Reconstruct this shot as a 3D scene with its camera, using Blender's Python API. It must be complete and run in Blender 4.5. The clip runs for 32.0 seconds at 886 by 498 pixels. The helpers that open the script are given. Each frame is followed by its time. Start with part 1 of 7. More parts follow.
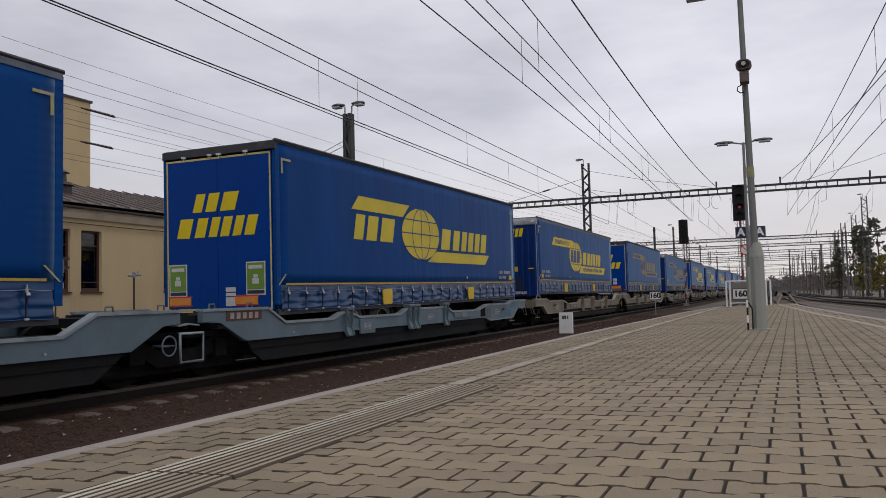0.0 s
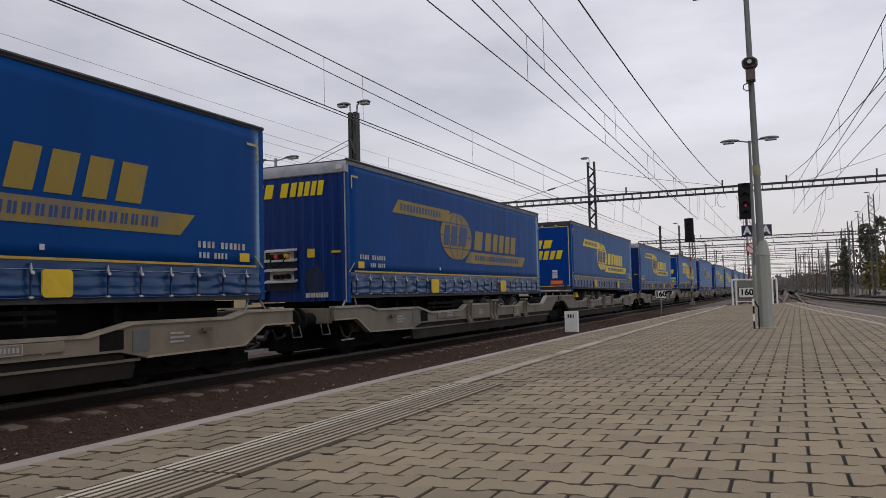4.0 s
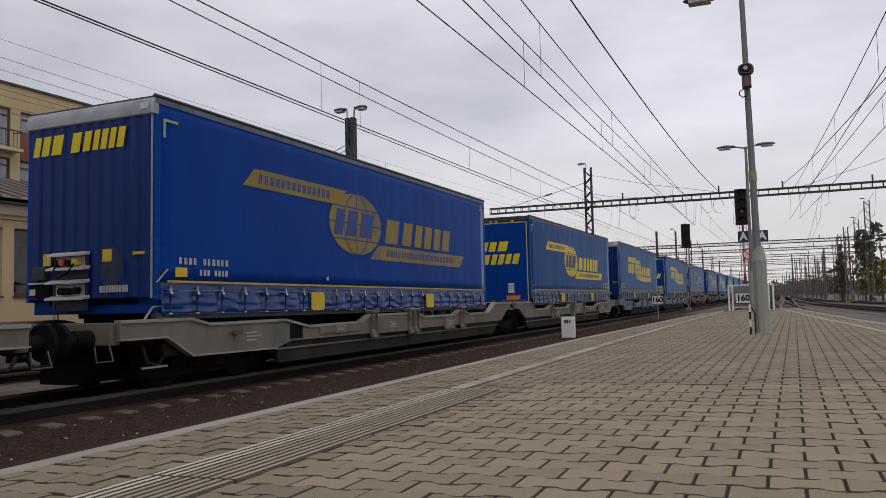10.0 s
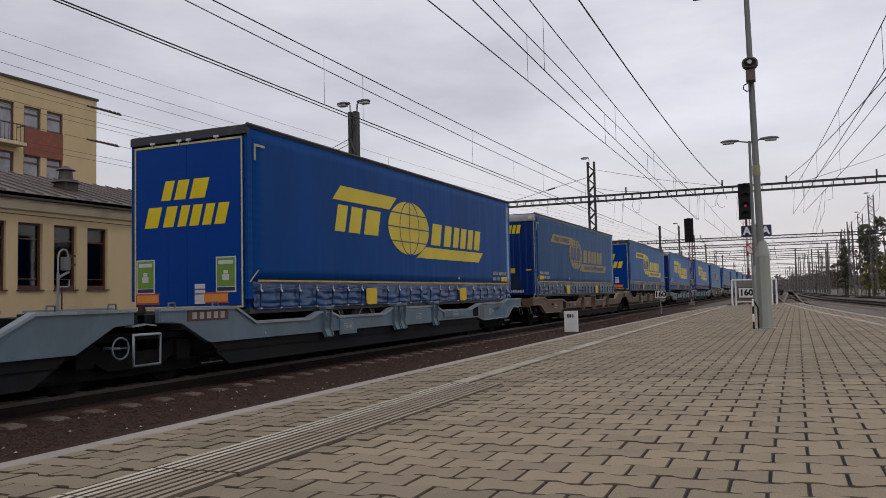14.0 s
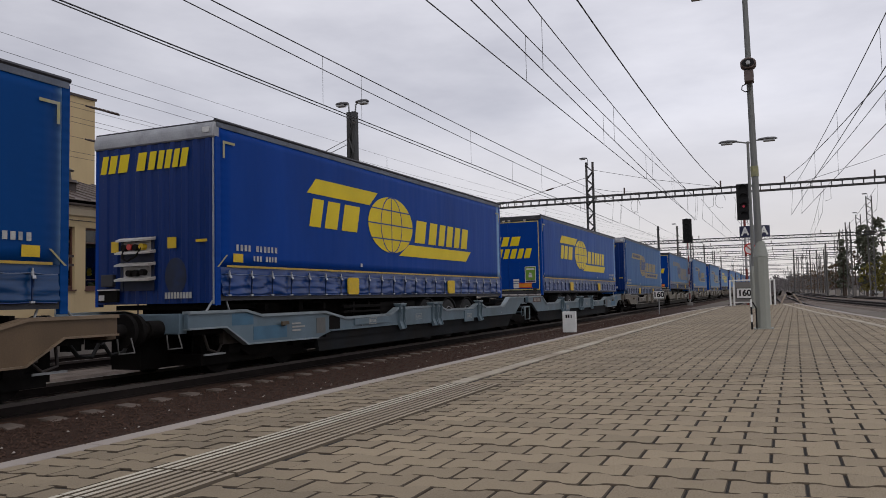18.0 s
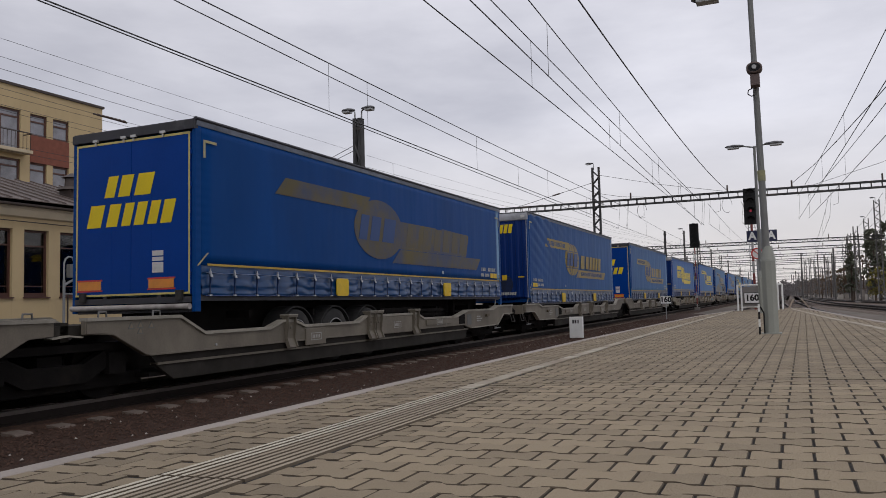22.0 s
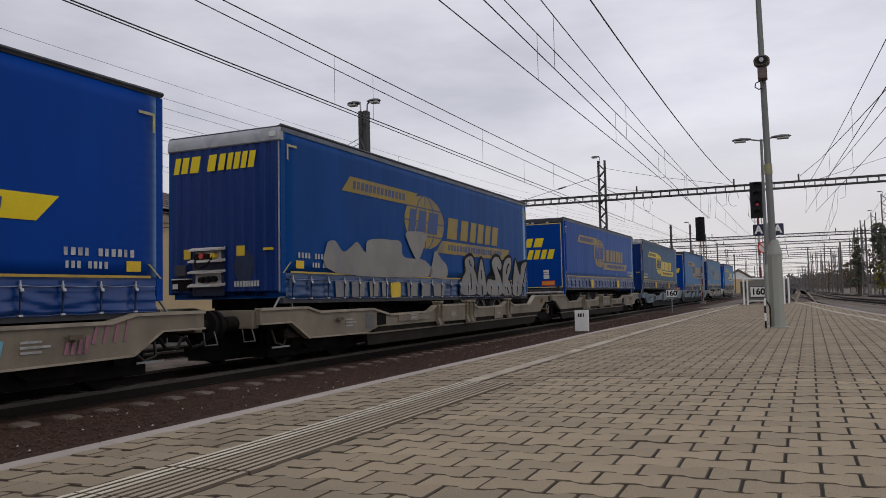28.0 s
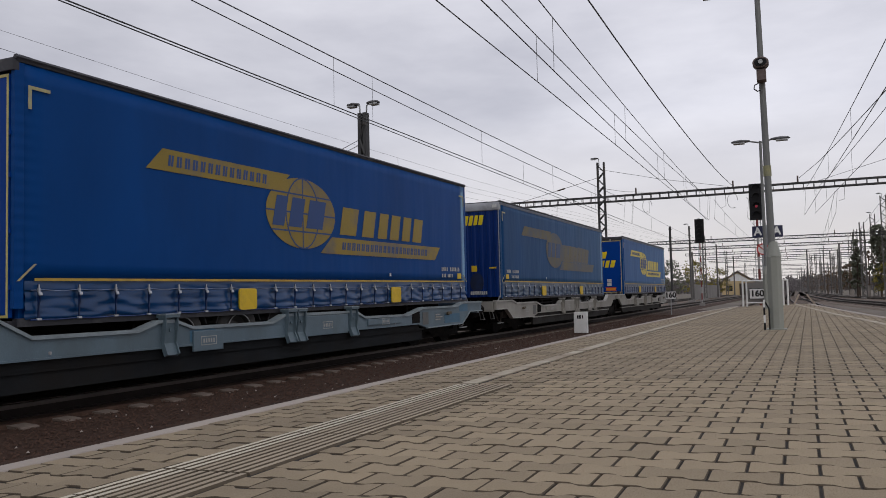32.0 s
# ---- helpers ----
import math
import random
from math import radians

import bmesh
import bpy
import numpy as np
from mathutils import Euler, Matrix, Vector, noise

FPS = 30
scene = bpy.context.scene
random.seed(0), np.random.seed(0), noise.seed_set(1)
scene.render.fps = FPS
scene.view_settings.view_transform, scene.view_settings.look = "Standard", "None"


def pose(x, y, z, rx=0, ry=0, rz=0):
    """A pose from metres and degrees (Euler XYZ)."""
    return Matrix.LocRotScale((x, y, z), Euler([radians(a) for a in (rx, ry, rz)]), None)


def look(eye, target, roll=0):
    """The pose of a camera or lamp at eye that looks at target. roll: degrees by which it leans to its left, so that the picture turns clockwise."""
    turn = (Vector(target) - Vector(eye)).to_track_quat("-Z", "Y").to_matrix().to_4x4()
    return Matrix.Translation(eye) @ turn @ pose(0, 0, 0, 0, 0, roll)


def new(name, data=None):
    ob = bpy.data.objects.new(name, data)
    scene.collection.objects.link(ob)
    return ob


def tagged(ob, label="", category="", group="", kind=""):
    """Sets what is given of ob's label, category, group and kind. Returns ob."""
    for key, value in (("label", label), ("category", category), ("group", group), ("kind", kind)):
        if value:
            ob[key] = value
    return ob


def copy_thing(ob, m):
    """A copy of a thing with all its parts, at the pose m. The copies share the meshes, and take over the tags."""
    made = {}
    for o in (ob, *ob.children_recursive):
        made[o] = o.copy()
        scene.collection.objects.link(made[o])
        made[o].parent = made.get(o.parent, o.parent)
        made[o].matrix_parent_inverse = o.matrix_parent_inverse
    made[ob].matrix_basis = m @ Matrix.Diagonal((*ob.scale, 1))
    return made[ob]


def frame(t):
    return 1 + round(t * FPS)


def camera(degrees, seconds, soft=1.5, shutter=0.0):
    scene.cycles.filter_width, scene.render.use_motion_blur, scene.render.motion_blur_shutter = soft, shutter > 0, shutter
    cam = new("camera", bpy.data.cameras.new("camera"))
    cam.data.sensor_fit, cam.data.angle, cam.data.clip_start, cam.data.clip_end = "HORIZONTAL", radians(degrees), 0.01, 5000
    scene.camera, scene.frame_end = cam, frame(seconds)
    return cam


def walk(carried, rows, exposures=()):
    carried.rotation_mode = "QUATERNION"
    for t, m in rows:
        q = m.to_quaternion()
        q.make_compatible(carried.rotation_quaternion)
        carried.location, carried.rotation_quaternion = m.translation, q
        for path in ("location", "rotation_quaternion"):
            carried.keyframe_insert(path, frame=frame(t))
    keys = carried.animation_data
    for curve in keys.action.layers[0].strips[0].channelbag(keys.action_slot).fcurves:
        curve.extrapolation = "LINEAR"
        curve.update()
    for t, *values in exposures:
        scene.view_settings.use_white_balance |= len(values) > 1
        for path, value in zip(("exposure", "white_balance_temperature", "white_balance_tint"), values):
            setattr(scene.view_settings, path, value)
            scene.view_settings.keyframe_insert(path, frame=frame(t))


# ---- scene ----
EYE = (0.0, 0.0, 0.64)          # the platform's top is z = 0
RAIL = -0.55                    # top of the rails
cam = camera(58.6, 32.0, soft=0.88)
# seconds, turn to the left, tilt up, lean
PATH = [
    (0, 22.84, 3.45, -1.41), (0.5, 22.95, 3.36, -1.33), (1, 22.93, 3.51, -1.28), (1.5, 23.04, 3.80, -1.38), (2, 23.33, 3.66, -1.48), (2.5, 23.34, 3.53, -1.48),
    (3, 23.29, 3.60, -1.52), (3.5, 23.25, 3.44, -1.37), (5.5, 23.13, 3.28, -1.58), (6, 23.08, 3.13, -1.50), (6.5, 23.12, 3.23, -1.47), (7, 23.13, 3.40, -1.54),
    (7.5, 23.07, 3.33, -1.56), (8, 23.03, 3.11, -1.60), (8.5, 23.05, 3.16, -1.57), (9, 23.17, 3.27, -1.52), (9.5, 23.16, 3.50, -1.73), (10, 22.99, 3.75, -1.37),
    (10.5, 23.11, 3.46, -1.21), (11, 23.16, 3.54, -1.25), (11.5, 23.27, 3.31, -1.26), (12, 23.16, 3.64, -1.25), (12.5, 23.11, 3.36, -1.23), (13, 23.08, 3.25, -1.38),
    (13.5, 23.16, 3.25, -1.35), (14, 23.21, 3.33, -1.28), (14.5, 22.97, 3.13, -0.83), (16.5, 23.06, 3.67, -1.20), (17, 23.16, 3.66, -1.19), (17.5, 23.07, 3.58, -1.26),
    (18, 23.10, 3.35, -1.25), (18.5, 23.15, 3.41, -1.29), (19, 23.17, 3.38, -1.25), (19.5, 23.12, 3.46, -1.33), (20, 23.21, 3.63, -1.13), (20.5, 23.31, 3.69, -1.33),
    (21, 23.32, 3.53, -1.37), (21.5, 23.38, 3.60, -1.39), (22, 23.55, 3.78, -1.45), (22.5, 23.44, 3.76, -1.37), (23, 23.37, 3.74, -1.27), (23.5, 23.45, 3.57, -1.27),
    (24, 23.48, 3.51, -1.27), (24.5, 23.53, 3.54, -1.36), (25, 23.71, 3.38, -1.33), (25.5, 23.92, 3.21, -1.33), (27.5, 23.98, 3.24, -1.30), (28, 23.96, 3.29, -1.30),
    (28.5, 23.97, 3.17, -1.31), (29, 23.97, 3.17, -1.32), (29.5, 23.92, 3.26, -1.27), (30, 23.96, 3.43, -1.28), (30.5, 23.85, 3.38, -1.32), (31, 23.89, 3.21, -1.33),
    (31.5, 23.88, 3.27, -1.28), (32, 23.90, 3.41, -1.28),
]
walk(cam, [(t, pose(*EYE, 90 + tilt, 0, turn) @ pose(0, 0, 0, 0, 0, lean)) for t, turn, tilt, lean in PATH])

# ---- light ----
world = bpy.data.worlds.new("overcast_sky")
scene.world = world
world.use_nodes = True
wn, wl = world.node_tree.nodes, world.node_tree.links
wn.clear()
w_out = wn.new("ShaderNodeOutputWorld")
w_bg = wn.new("ShaderNodeBackground")
w_sky = wn.new("ShaderNodeTexSky")
w_sky.sky_type, w_sky.sun_disc = "NISHITA", False
w_sky.sun_elevation, w_sky.sun_rotation = radians(32), radians(150)
w_dim = wn.new("ShaderNodeVectorMath")
w_dim.operation = "SCALE"
w_dim.inputs["Scale"].default_value = 0.09
w_co = wn.new("ShaderNodeTexCoord")
w_map = wn.new("ShaderNodeMapping")
w_map.inputs["Scale"].default_value = (1.0, 1.0, 3.2)
w_noise = wn.new("ShaderNodeTexNoise")
w_noise.inputs["Scale"].default_value = 2.2
w_noise.inputs["Detail"].default_value = 6.0
w_noise.inputs["Roughness"].default_value = 0.55
w_ramp = wn.new("ShaderNodeValToRGB")
w_ramp.color_ramp.elements[0].position, w_ramp.color_ramp.elements[0].color = 0.36, (0.552, 0.551, 0.622, 1)
w_ramp.color_ramp.elements[1].position, w_ramp.color_ramp.elements[1].color = 0.66, (0.812, 0.805, 0.876, 1)
w_sep = wn.new("ShaderNodeSeparateXYZ")
w_hor = wn.new("ShaderNodeMapRange")          # a warmer, lighter band low in the sky
w_hor.inputs["From Min"].default_value, w_hor.inputs["From Max"].default_value = 0.0, 0.22
w_warm = wn.new("ShaderNodeMix")
w_warm.data_type = "RGBA"
w_warm.inputs["A"].default_value = (0.71, 0.665, 0.66, 1)
w_mix = wn.new("ShaderNodeMix")
w_mix.data_type = "RGBA"
w_mix.inputs["Factor"].default_value = 0.92
wl.new(w_co.outputs["Generated"], w_map.inputs["Vector"])
wl.new(w_map.outputs["Vector"], w_noise.inputs["Vector"])
wl.new(w_noise.outputs["Fac"], w_ramp.inputs["Fac"])
wl.new(w_co.outputs["Generated"], w_sep.inputs["Vector"])
wl.new(w_sep.outputs["Z"], w_hor.inputs["Value"])
wl.new(w_hor.outputs["Result"], w_warm.inputs["Factor"])
wl.new(w_ramp.outputs["Color"], w_warm.inputs["B"])
wl.new(w_sky.outputs["Color"], w_dim.inputs[0])
wl.new(w_dim.outputs["Vector"], w_mix.inputs["A"])
wl.new(w_warm.outputs["Result"], w_mix.inputs["B"])
w_side = wn.new("ShaderNodeMapRange")         # thicker cloud towards the west
w_side.inputs["From Min"].default_value, w_side.inputs["From Max"].default_value = -0.8, -0.1
w_side.inputs["To Min"].default_value, w_side.inputs["To Max"].default_value = 0.86, 1.0
w_thick = wn.new("ShaderNodeVectorMath")
w_thick.operation = "SCALE"
wl.new(w_sep.outputs["X"], w_side.inputs["Value"])
wl.new(w_side.outputs["Result"], w_thick.inputs["Scale"])
wl.new(w_mix.outputs["Result"], w_thick.inputs[0])
wl.new(w_thick.outputs["Vector"], w_bg.inputs["Color"])
wl.new(w_bg.outputs["Background"], w_out.inputs["Surface"])
w_bg.inputs["Strength"].default_value = 1.07

sun = new("sun", bpy.data.lights.new("sun", "SUN"))
sun.data.energy, sun.data.angle, sun.data.color = 0.5, radians(25), (1.0, 0.95, 0.88)
sun.matrix_world = look((0, 0, 60), (-20, 22, 24))
scene.view_settings.exposure = 0.0

# ---- materials ----
MATS = {}


def material(name, colour, rough=0.6, metal=0.0, spread=0.25, scale=6.0, fine=60.0, bump=0.15, dirt=None, dirt_amount=0.0,
             each=0.0, streak=1.0, spec=0.5):
    """A procedural surface: colour varied at two scales, a stain colour in patches, fine relief, and a change from piece to piece."""
    if name in MATS:
        return MATS[name]
    m = bpy.data.materials.new(name)
    m.use_nodes = True
    n, l = m.node_tree.nodes, m.node_tree.links
    b = n["Principled BSDF"]
    b.inputs["Roughness"].default_value, b.inputs["Metallic"].default_value = rough, metal
    b.inputs["Specular IOR Level"].default_value = spec
    co = n.new("ShaderNodeTexCoord")
    mp = n.new("ShaderNodeMapping")
    mp.inputs["Scale"].default_value = (1, 1, 1 / streak)
    l.new(co.outputs["Object"], mp.inputs["Vector"])
    big, small = n.new("ShaderNodeTexNoise"), n.new("ShaderNodeTexNoise")
    big.inputs["Scale"].default_value, big.inputs["Detail"].default_value = scale, 5
    small.inputs["Scale"].default_value, small.inputs["Detail"].default_value = fine, 3
    l.new(mp.outputs["Vector"], big.inputs["Vector"])
    l.new(co.outputs["Object"], small.inputs["Vector"])
    add = n.new("ShaderNodeMath")
    add.operation = "MULTIPLY_ADD"
    add.inputs[1].default_value = 0.5
    l.new(small.outputs["Fac"], add.inputs[0])
    l.new(big.outputs["Fac"], add.inputs[2])
    last = add.outputs[0]
    if each:
        info = n.new("ShaderNodeObjectInfo")
        more = n.new("ShaderNodeMath")
        more.operation = "MULTIPLY_ADD"
        more.inputs[1].default_value = each
        l.new(info.outputs["Random"], more.inputs[0])
        l.new(last, more.inputs[2])
        geo = n.new("ShaderNodeNewGeometry")
        most = n.new("ShaderNodeMath")
        most.operation = "MULTIPLY_ADD"
        most.inputs[1].default_value = each
        l.new(geo.outputs["Random Per Island"], most.inputs[0])
        l.new(more.outputs[0], most.inputs[2])
        last = most.outputs[0]
    fit = n.new("ShaderNodeMapRange")
    fit.inputs["From Min"].default_value, fit.inputs["From Max"].default_value = 0.45 + each * 0.3, 1.05 + each * 1.7
    fit.inputs["To Min"].default_value, fit.inputs["To Max"].default_value = 1 - spread, 1 + spread
    l.new(last, fit.inputs["Value"])
    mul = n.new("ShaderNodeVectorMath")
    mul.operation = "SCALE"
    mul.inputs[0].default_value = colour
    l.new(fit.outputs["Result"], mul.inputs["Scale"])
    out = mul.outputs["Vector"]
    if dirt:
        patch = n.new("ShaderNodeTexNoise")
        patch.inputs["Scale"].default_value, patch.inputs["Detail"].default_value = scale * 0.45, 7
        patch.inputs["Roughness"].default_value = 0.65
        l.new(mp.outputs["Vector"], patch.inputs["Vector"])
        ramp = n.new("ShaderNodeMapRange")
        ramp.inputs["From Min"].default_value, ramp.inputs["From Max"].default_value = 0.66 - 0.35 * dirt_amount, 0.92 - 0.35 * dirt_amount
        l.new(patch.outputs["Fac"], ramp.inputs["Value"])
        mix = n.new("ShaderNodeMix")
        mix.data_type = "RGBA"
        l.new(ramp.outputs["Result"], mix.inputs["Factor"])
        l.new(out, mix.inputs["A"])
        mix.inputs["B"].default_value = (*dirt, 1)
        out = mix.outputs["Result"]
    l.new(out, b.inputs["Base Color"])
    if bump:
        bp = n.new("ShaderNodeBump")
        bp.inputs["Strength"].default_value, bp.inputs["Distance"].default_value = bump, 0.01
        l.new(small.outputs["Fac"], bp.inputs["Height"])
        l.new(bp.outputs["Normal"], b.inputs["Normal"])
    MATS[name] = m
    return m


def glowing(name, colour, strength):
    m = bpy.data.materials.new(name)
    m.use_nodes = True
    b = m.node_tree.nodes["Principled BSDF"]
    b.inputs["Base Color"].default_value = (*colour, 1)
    b.inputs["Emission Color"].default_value = (*colour, 1)
    b.inputs["Emission Strength"].default_value = strength
    return m


def clear_glass():
    """Thin window glass: mostly clear, with a mirror sheen."""
    m = bpy.data.materials.new("clear_glass")
    m.use_nodes = True
    n, l = m.node_tree.nodes, m.node_tree.links
    n.remove(n["Principled BSDF"])
    see, gloss, mix, fres = n.new("ShaderNodeBsdfTransparent"), n.new("ShaderNodeBsdfGlossy"), n.new("ShaderNodeMixShader"), n.new("ShaderNodeFresnel")
    see.inputs["Color"].default_value = (0.62, 0.66, 0.68, 1)
    gloss.inputs["Roughness"].default_value = 0.03
    fres.inputs["IOR"].default_value = 1.7
    l.new(fres.outputs["Fac"], mix.inputs["Fac"])
    l.new(see.outputs["BSDF"], mix.inputs[1])
    l.new(gloss.outputs["BSDF"], mix.inputs[2])
    l.new(mix.outputs["Shader"], n["Material Output"].inputs["Surface"])
    return m


def print_ink(name, ink, cloth, wear):
    """Ink on a tarpaulin that has worn off in patches down to the cloth."""
    m = material(name, ink, 0.5, 0, 0.12, 1.5, 40, 0.05, cloth, wear, spec=0.2)
    m.node_tree.nodes["Principled BSDF"].inputs["Sheen Weight"].default_value = 0.75
    m.node_tree.nodes["Principled BSDF"].inputs["Sheen Tint"].default_value = (*(0.45 + 0.4 * v for v in ink), 1)
    m.node_tree.nodes["Principled BSDF"].inputs["Sheen Roughness"].default_value = 0.24
    return m


BLUE = {"fresh": (0.0005, 0.040, 0.245), "mid": (0.0008, 0.046, 0.195), "dull": (0.0040, 0.047, 0.145), "navy": (0.003, 0.018, 0.072)}
CLOTH = {k: material("tarpaulin_" + k, c, 0.5, 0, 0.18, 0.7, 90, 0.06, tuple(v * 0.75 + 0.0006 for v in c), 0.25, streak=2.2, spec=0.08) for k, c in BLUE.items()}


def creased(m):
    """Soft upright pulls over the whole cloth and short level creases where it is strapped at both ends."""
    n, l = m.node_tree.nodes, m.node_tree.links
    b = n["Principled BSDF"]
    co, sep, mp, nz = n.new("ShaderNodeTexCoord"), n.new("ShaderNodeSeparateXYZ"), n.new("ShaderNodeMapping"), n.new("ShaderNodeTexNoise")
    mp.inputs["Scale"].default_value = (1, 1.5, 0.3)
    nz.inputs["Scale"].default_value, nz.inputs["Detail"].default_value = 1.3, 2
    l.new(co.outputs["Object"], mp.inputs["Vector"])
    l.new(mp.outputs["Vector"], nz.inputs["Vector"])
    l.new(co.outputs["Object"], sep.inputs["Vector"])
    wave, sine, ends, mul = n.new("ShaderNodeMath"), n.new("ShaderNodeMath"), n.new("ShaderNodeMath"), n.new("ShaderNodeMath")
    wave.operation, wave.inputs[1].default_value = "MULTIPLY", 46.0
    sine.operation = "SINE"
    l.new(sep.outputs["Z"], wave.inputs[0])
    l.new(wave.outputs[0], sine.inputs[0])
    near, far = n.new("ShaderNodeMapRange"), n.new("ShaderNodeMapRange")
    for r, a, z in ((near, 0.55, 0.15), (far, 12.85, 13.3)):
        r.inputs["From Min"].default_value, r.inputs["From Max"].default_value = a, z
        l.new(sep.outputs["Y"], r.inputs["Value"])
    ends.operation = "MAXIMUM"
    l.new(near.outputs["Result"], ends.inputs[0])
    l.new(far.outputs["Result"], ends.inputs[1])
    mul.operation = "MULTIPLY"
    l.new(ends.outputs[0], mul.inputs[0])
    l.new(sine.outputs[0], mul.inputs[1])
    soft, crease = n.new("ShaderNodeBump"), n.new("ShaderNodeBump")
    soft.inputs["Strength"].default_value, soft.inputs["Distance"].default_value = 0.35, 0.05
    crease.inputs["Strength"].default_value, crease.inputs["Distance"].default_value = 0.18, 0.010
    l.new(nz.outputs["Fac"], soft.inputs["Height"])
    l.new(mul.outputs[0], crease.inputs["Height"])
    l.new(soft.outputs["Normal"], crease.inputs["Normal"])
    l.new(crease.outputs["Normal"], b.inputs["Normal"])


for c in CLOTH.values():        # dusty cloth pales towards grazing views
    creased(c)
    c.node_tree.nodes["Principled BSDF"].inputs["Sheen Weight"].default_value = 0.85
    c.node_tree.nodes["Principled BSDF"].inputs["Sheen Roughness"].default_value = 0.24
    c.node_tree.nodes["Principled BSDF"].inputs["Sheen Tint"].default_value = (0.38, 0.60, 0.80, 1)
DOOR_BLUE = material("door_paint", (0.0006, 0.038, 0.225), 0.45, 0, 0.10, 1.2, 50, 0.03, (0.003, 0.032, 0.17), 0.2, spec=0.08)
WALL_BLUE = material("bulkhead_paint", (0.001, 0.021, 0.125), 0.45, 0, 0.12, 1.2, 50, 0.03, (0.008, 0.022, 0.09), 0.3, streak=3, spec=0.2)
INK = {
    ("fresh"): (0.66, 0.50, 0.012),
    ("mid"): (0.58, 0.46, 0.04),
    ("dull"): (0.25, 0.180, 0.036),
    ("gone"): (0.105, 0.086, 0.040),
}
YELLOW = material("yellow_tape", (0.50, 0.42, 0.13), 0.5, 0, 0.2, 5, 60, 0.05, (0.22, 0.18, 0.08), 0.3)
TAPE_PALE = material("pale_tape", (0.36, 0.33, 0.15), 0.5, 0, 0.25, 9, 60, 0.05, (0.25, 0.27, 0.28), 0.5)
YELLOW_FLAP = material("yellow_flap", (0.60, 0.40, 0.008), 0.5, 0, 0.15, 4, 50, 0.1, (0.30, 0.20, 0.03), 0.3)
LINE_YELLOW = material("line_yellow", (0.42, 0.28, 0.04), 0.5, 0, 0.25, 3, 60, 0.05, (0.15, 0.12, 0.07), 0.4)
WHITE_MARK = material("white_marking", (0.50, 0.50, 0.49), 0.55, 0, 0.15, 8, 60, 0.05, (0.2, 0.2, 0.2), 0.3)
FLEET_MARK = material("fleet_marking", (0.40, 0.40, 0.38), 0.55, 0, 0.3, 8, 60, 0.05, (0.15, 0.16, 0.2), 0.5)
FAINT_MARK = material("faint_marking", (0.30, 0.30, 0.28), 0.6, 0, 0.25, 8, 60, 0.05, (0.16, 0.15, 0.13), 0.45)
LEVER_BROWN = material("lever_brown", (0.075, 0.055, 0.032), 0.6, 0, 0.25, 8, 60, 0.05, (0.10, 0.08, 0.05), 0.45)
ROOF_DARK = material("roof_edge_dark", (0.022, 0.022, 0.028), 0.6, 0, 0.3, 3, 40, 0.1, (0.12, 0.12, 0.12), 0.3)
ROOF_MID = material("roof_rail_grey", (0.12, 0.14, 0.18), 0.5, 0.1, 0.3, 3, 40, 0.1, (0.045, 0.045, 0.055), 0.5)
ROOF_GREY = material("roof_edge_grey", (0.30, 0.31, 0.33), 0.5, 0.1, 0.25, 3, 40, 0.1, (0.10, 0.10, 0.11), 0.4)
BLACK = material("black_steel", (0.010, 0.009, 0.0085), 0.8, 0, 0.4, 4, 60, 0.2, (0.020, 0.016, 0.013), 0.3, spec=0.06)
SCUFF = material("grease_scuff", (0.003, 0.010, 0.035), 0.5, 0, 0.4, 5, 60, 0.1, (0.003, 0.02, 0.09), 0.5)
RUBBER = material("rubber", (0.012, 0.012, 0.012), 0.85, 0, 0.3, 5, 60, 0.2, (0.05, 0.045, 0.04), 0.4)
RIM = material("rim_metal", (0.34, 0.34, 0.34), 0.45, 0.4, 0.3, 6, 60, 0.1, (0.07, 0.06, 0.05), 0.45)
RIM_DISC = material("rim_disc", (0.040, 0.038, 0.036), 0.6, 0.2, 0.3, 6, 60, 0.1, (0.02, 0.018, 0.016), 0.5)
ZINC = material("galvanised_steel", (0.27, 0.28, 0.285), 0.5, 0.35, 0.2, 5, 60, 0.08, (0.18, 0.18, 0.17), 0.3, streak=4)
ORANGE = material("orange_reflector", (0.58, 0.21, 0.02), 0.35, 0, 0.15, 10, 90, 0.05)
RED = material("red_reflector", (0.45, 0.02, 0.015), 0.35, 0, 0.15, 10, 90, 0.05)
GREEN = material("green_sticker", (0.12, 0.24, 0.022), 0.5, 0, 0.12, 10, 80, 0.02)
WAGON = {
    "blue": material("wagon_paint_blue", (0.092, 0.136, 0.168), 0.50, 0, 0.22, 1.8, 50, 0.12, (0.065, 0.090, 0.10), 0.5, streak=1.6),
    "grey": material("wagon_paint_grey", (0.140, 0.122, 0.094), 0.6, 0, 0.3, 1.8, 50, 0.12, (0.075, 0.060, 0.045), 0.5, streak=1.6),
    "pale": material("wagon_paint_pale", (0.245, 0.235, 0.21), 0.6, 0, 0.2, 1.8, 50, 0.12, (0.16, 0.14, 0.12), 0.45, streak=1.6),
    "beige": material("wagon_paint_beige", (0.168, 0.140, 0.100), 0.6, 0, 0.3, 1.8, 50, 0.12, (0.10, 0.075, 0.05), 0.5, streak=1.6),
    "brown": material("wagon_paint_brown", (0.105, 0.068, 0.036), 0.65, 0, 0.25, 1.8, 50, 0.12, (0.08, 0.05, 0.03), 0.5, streak=1.6),
}
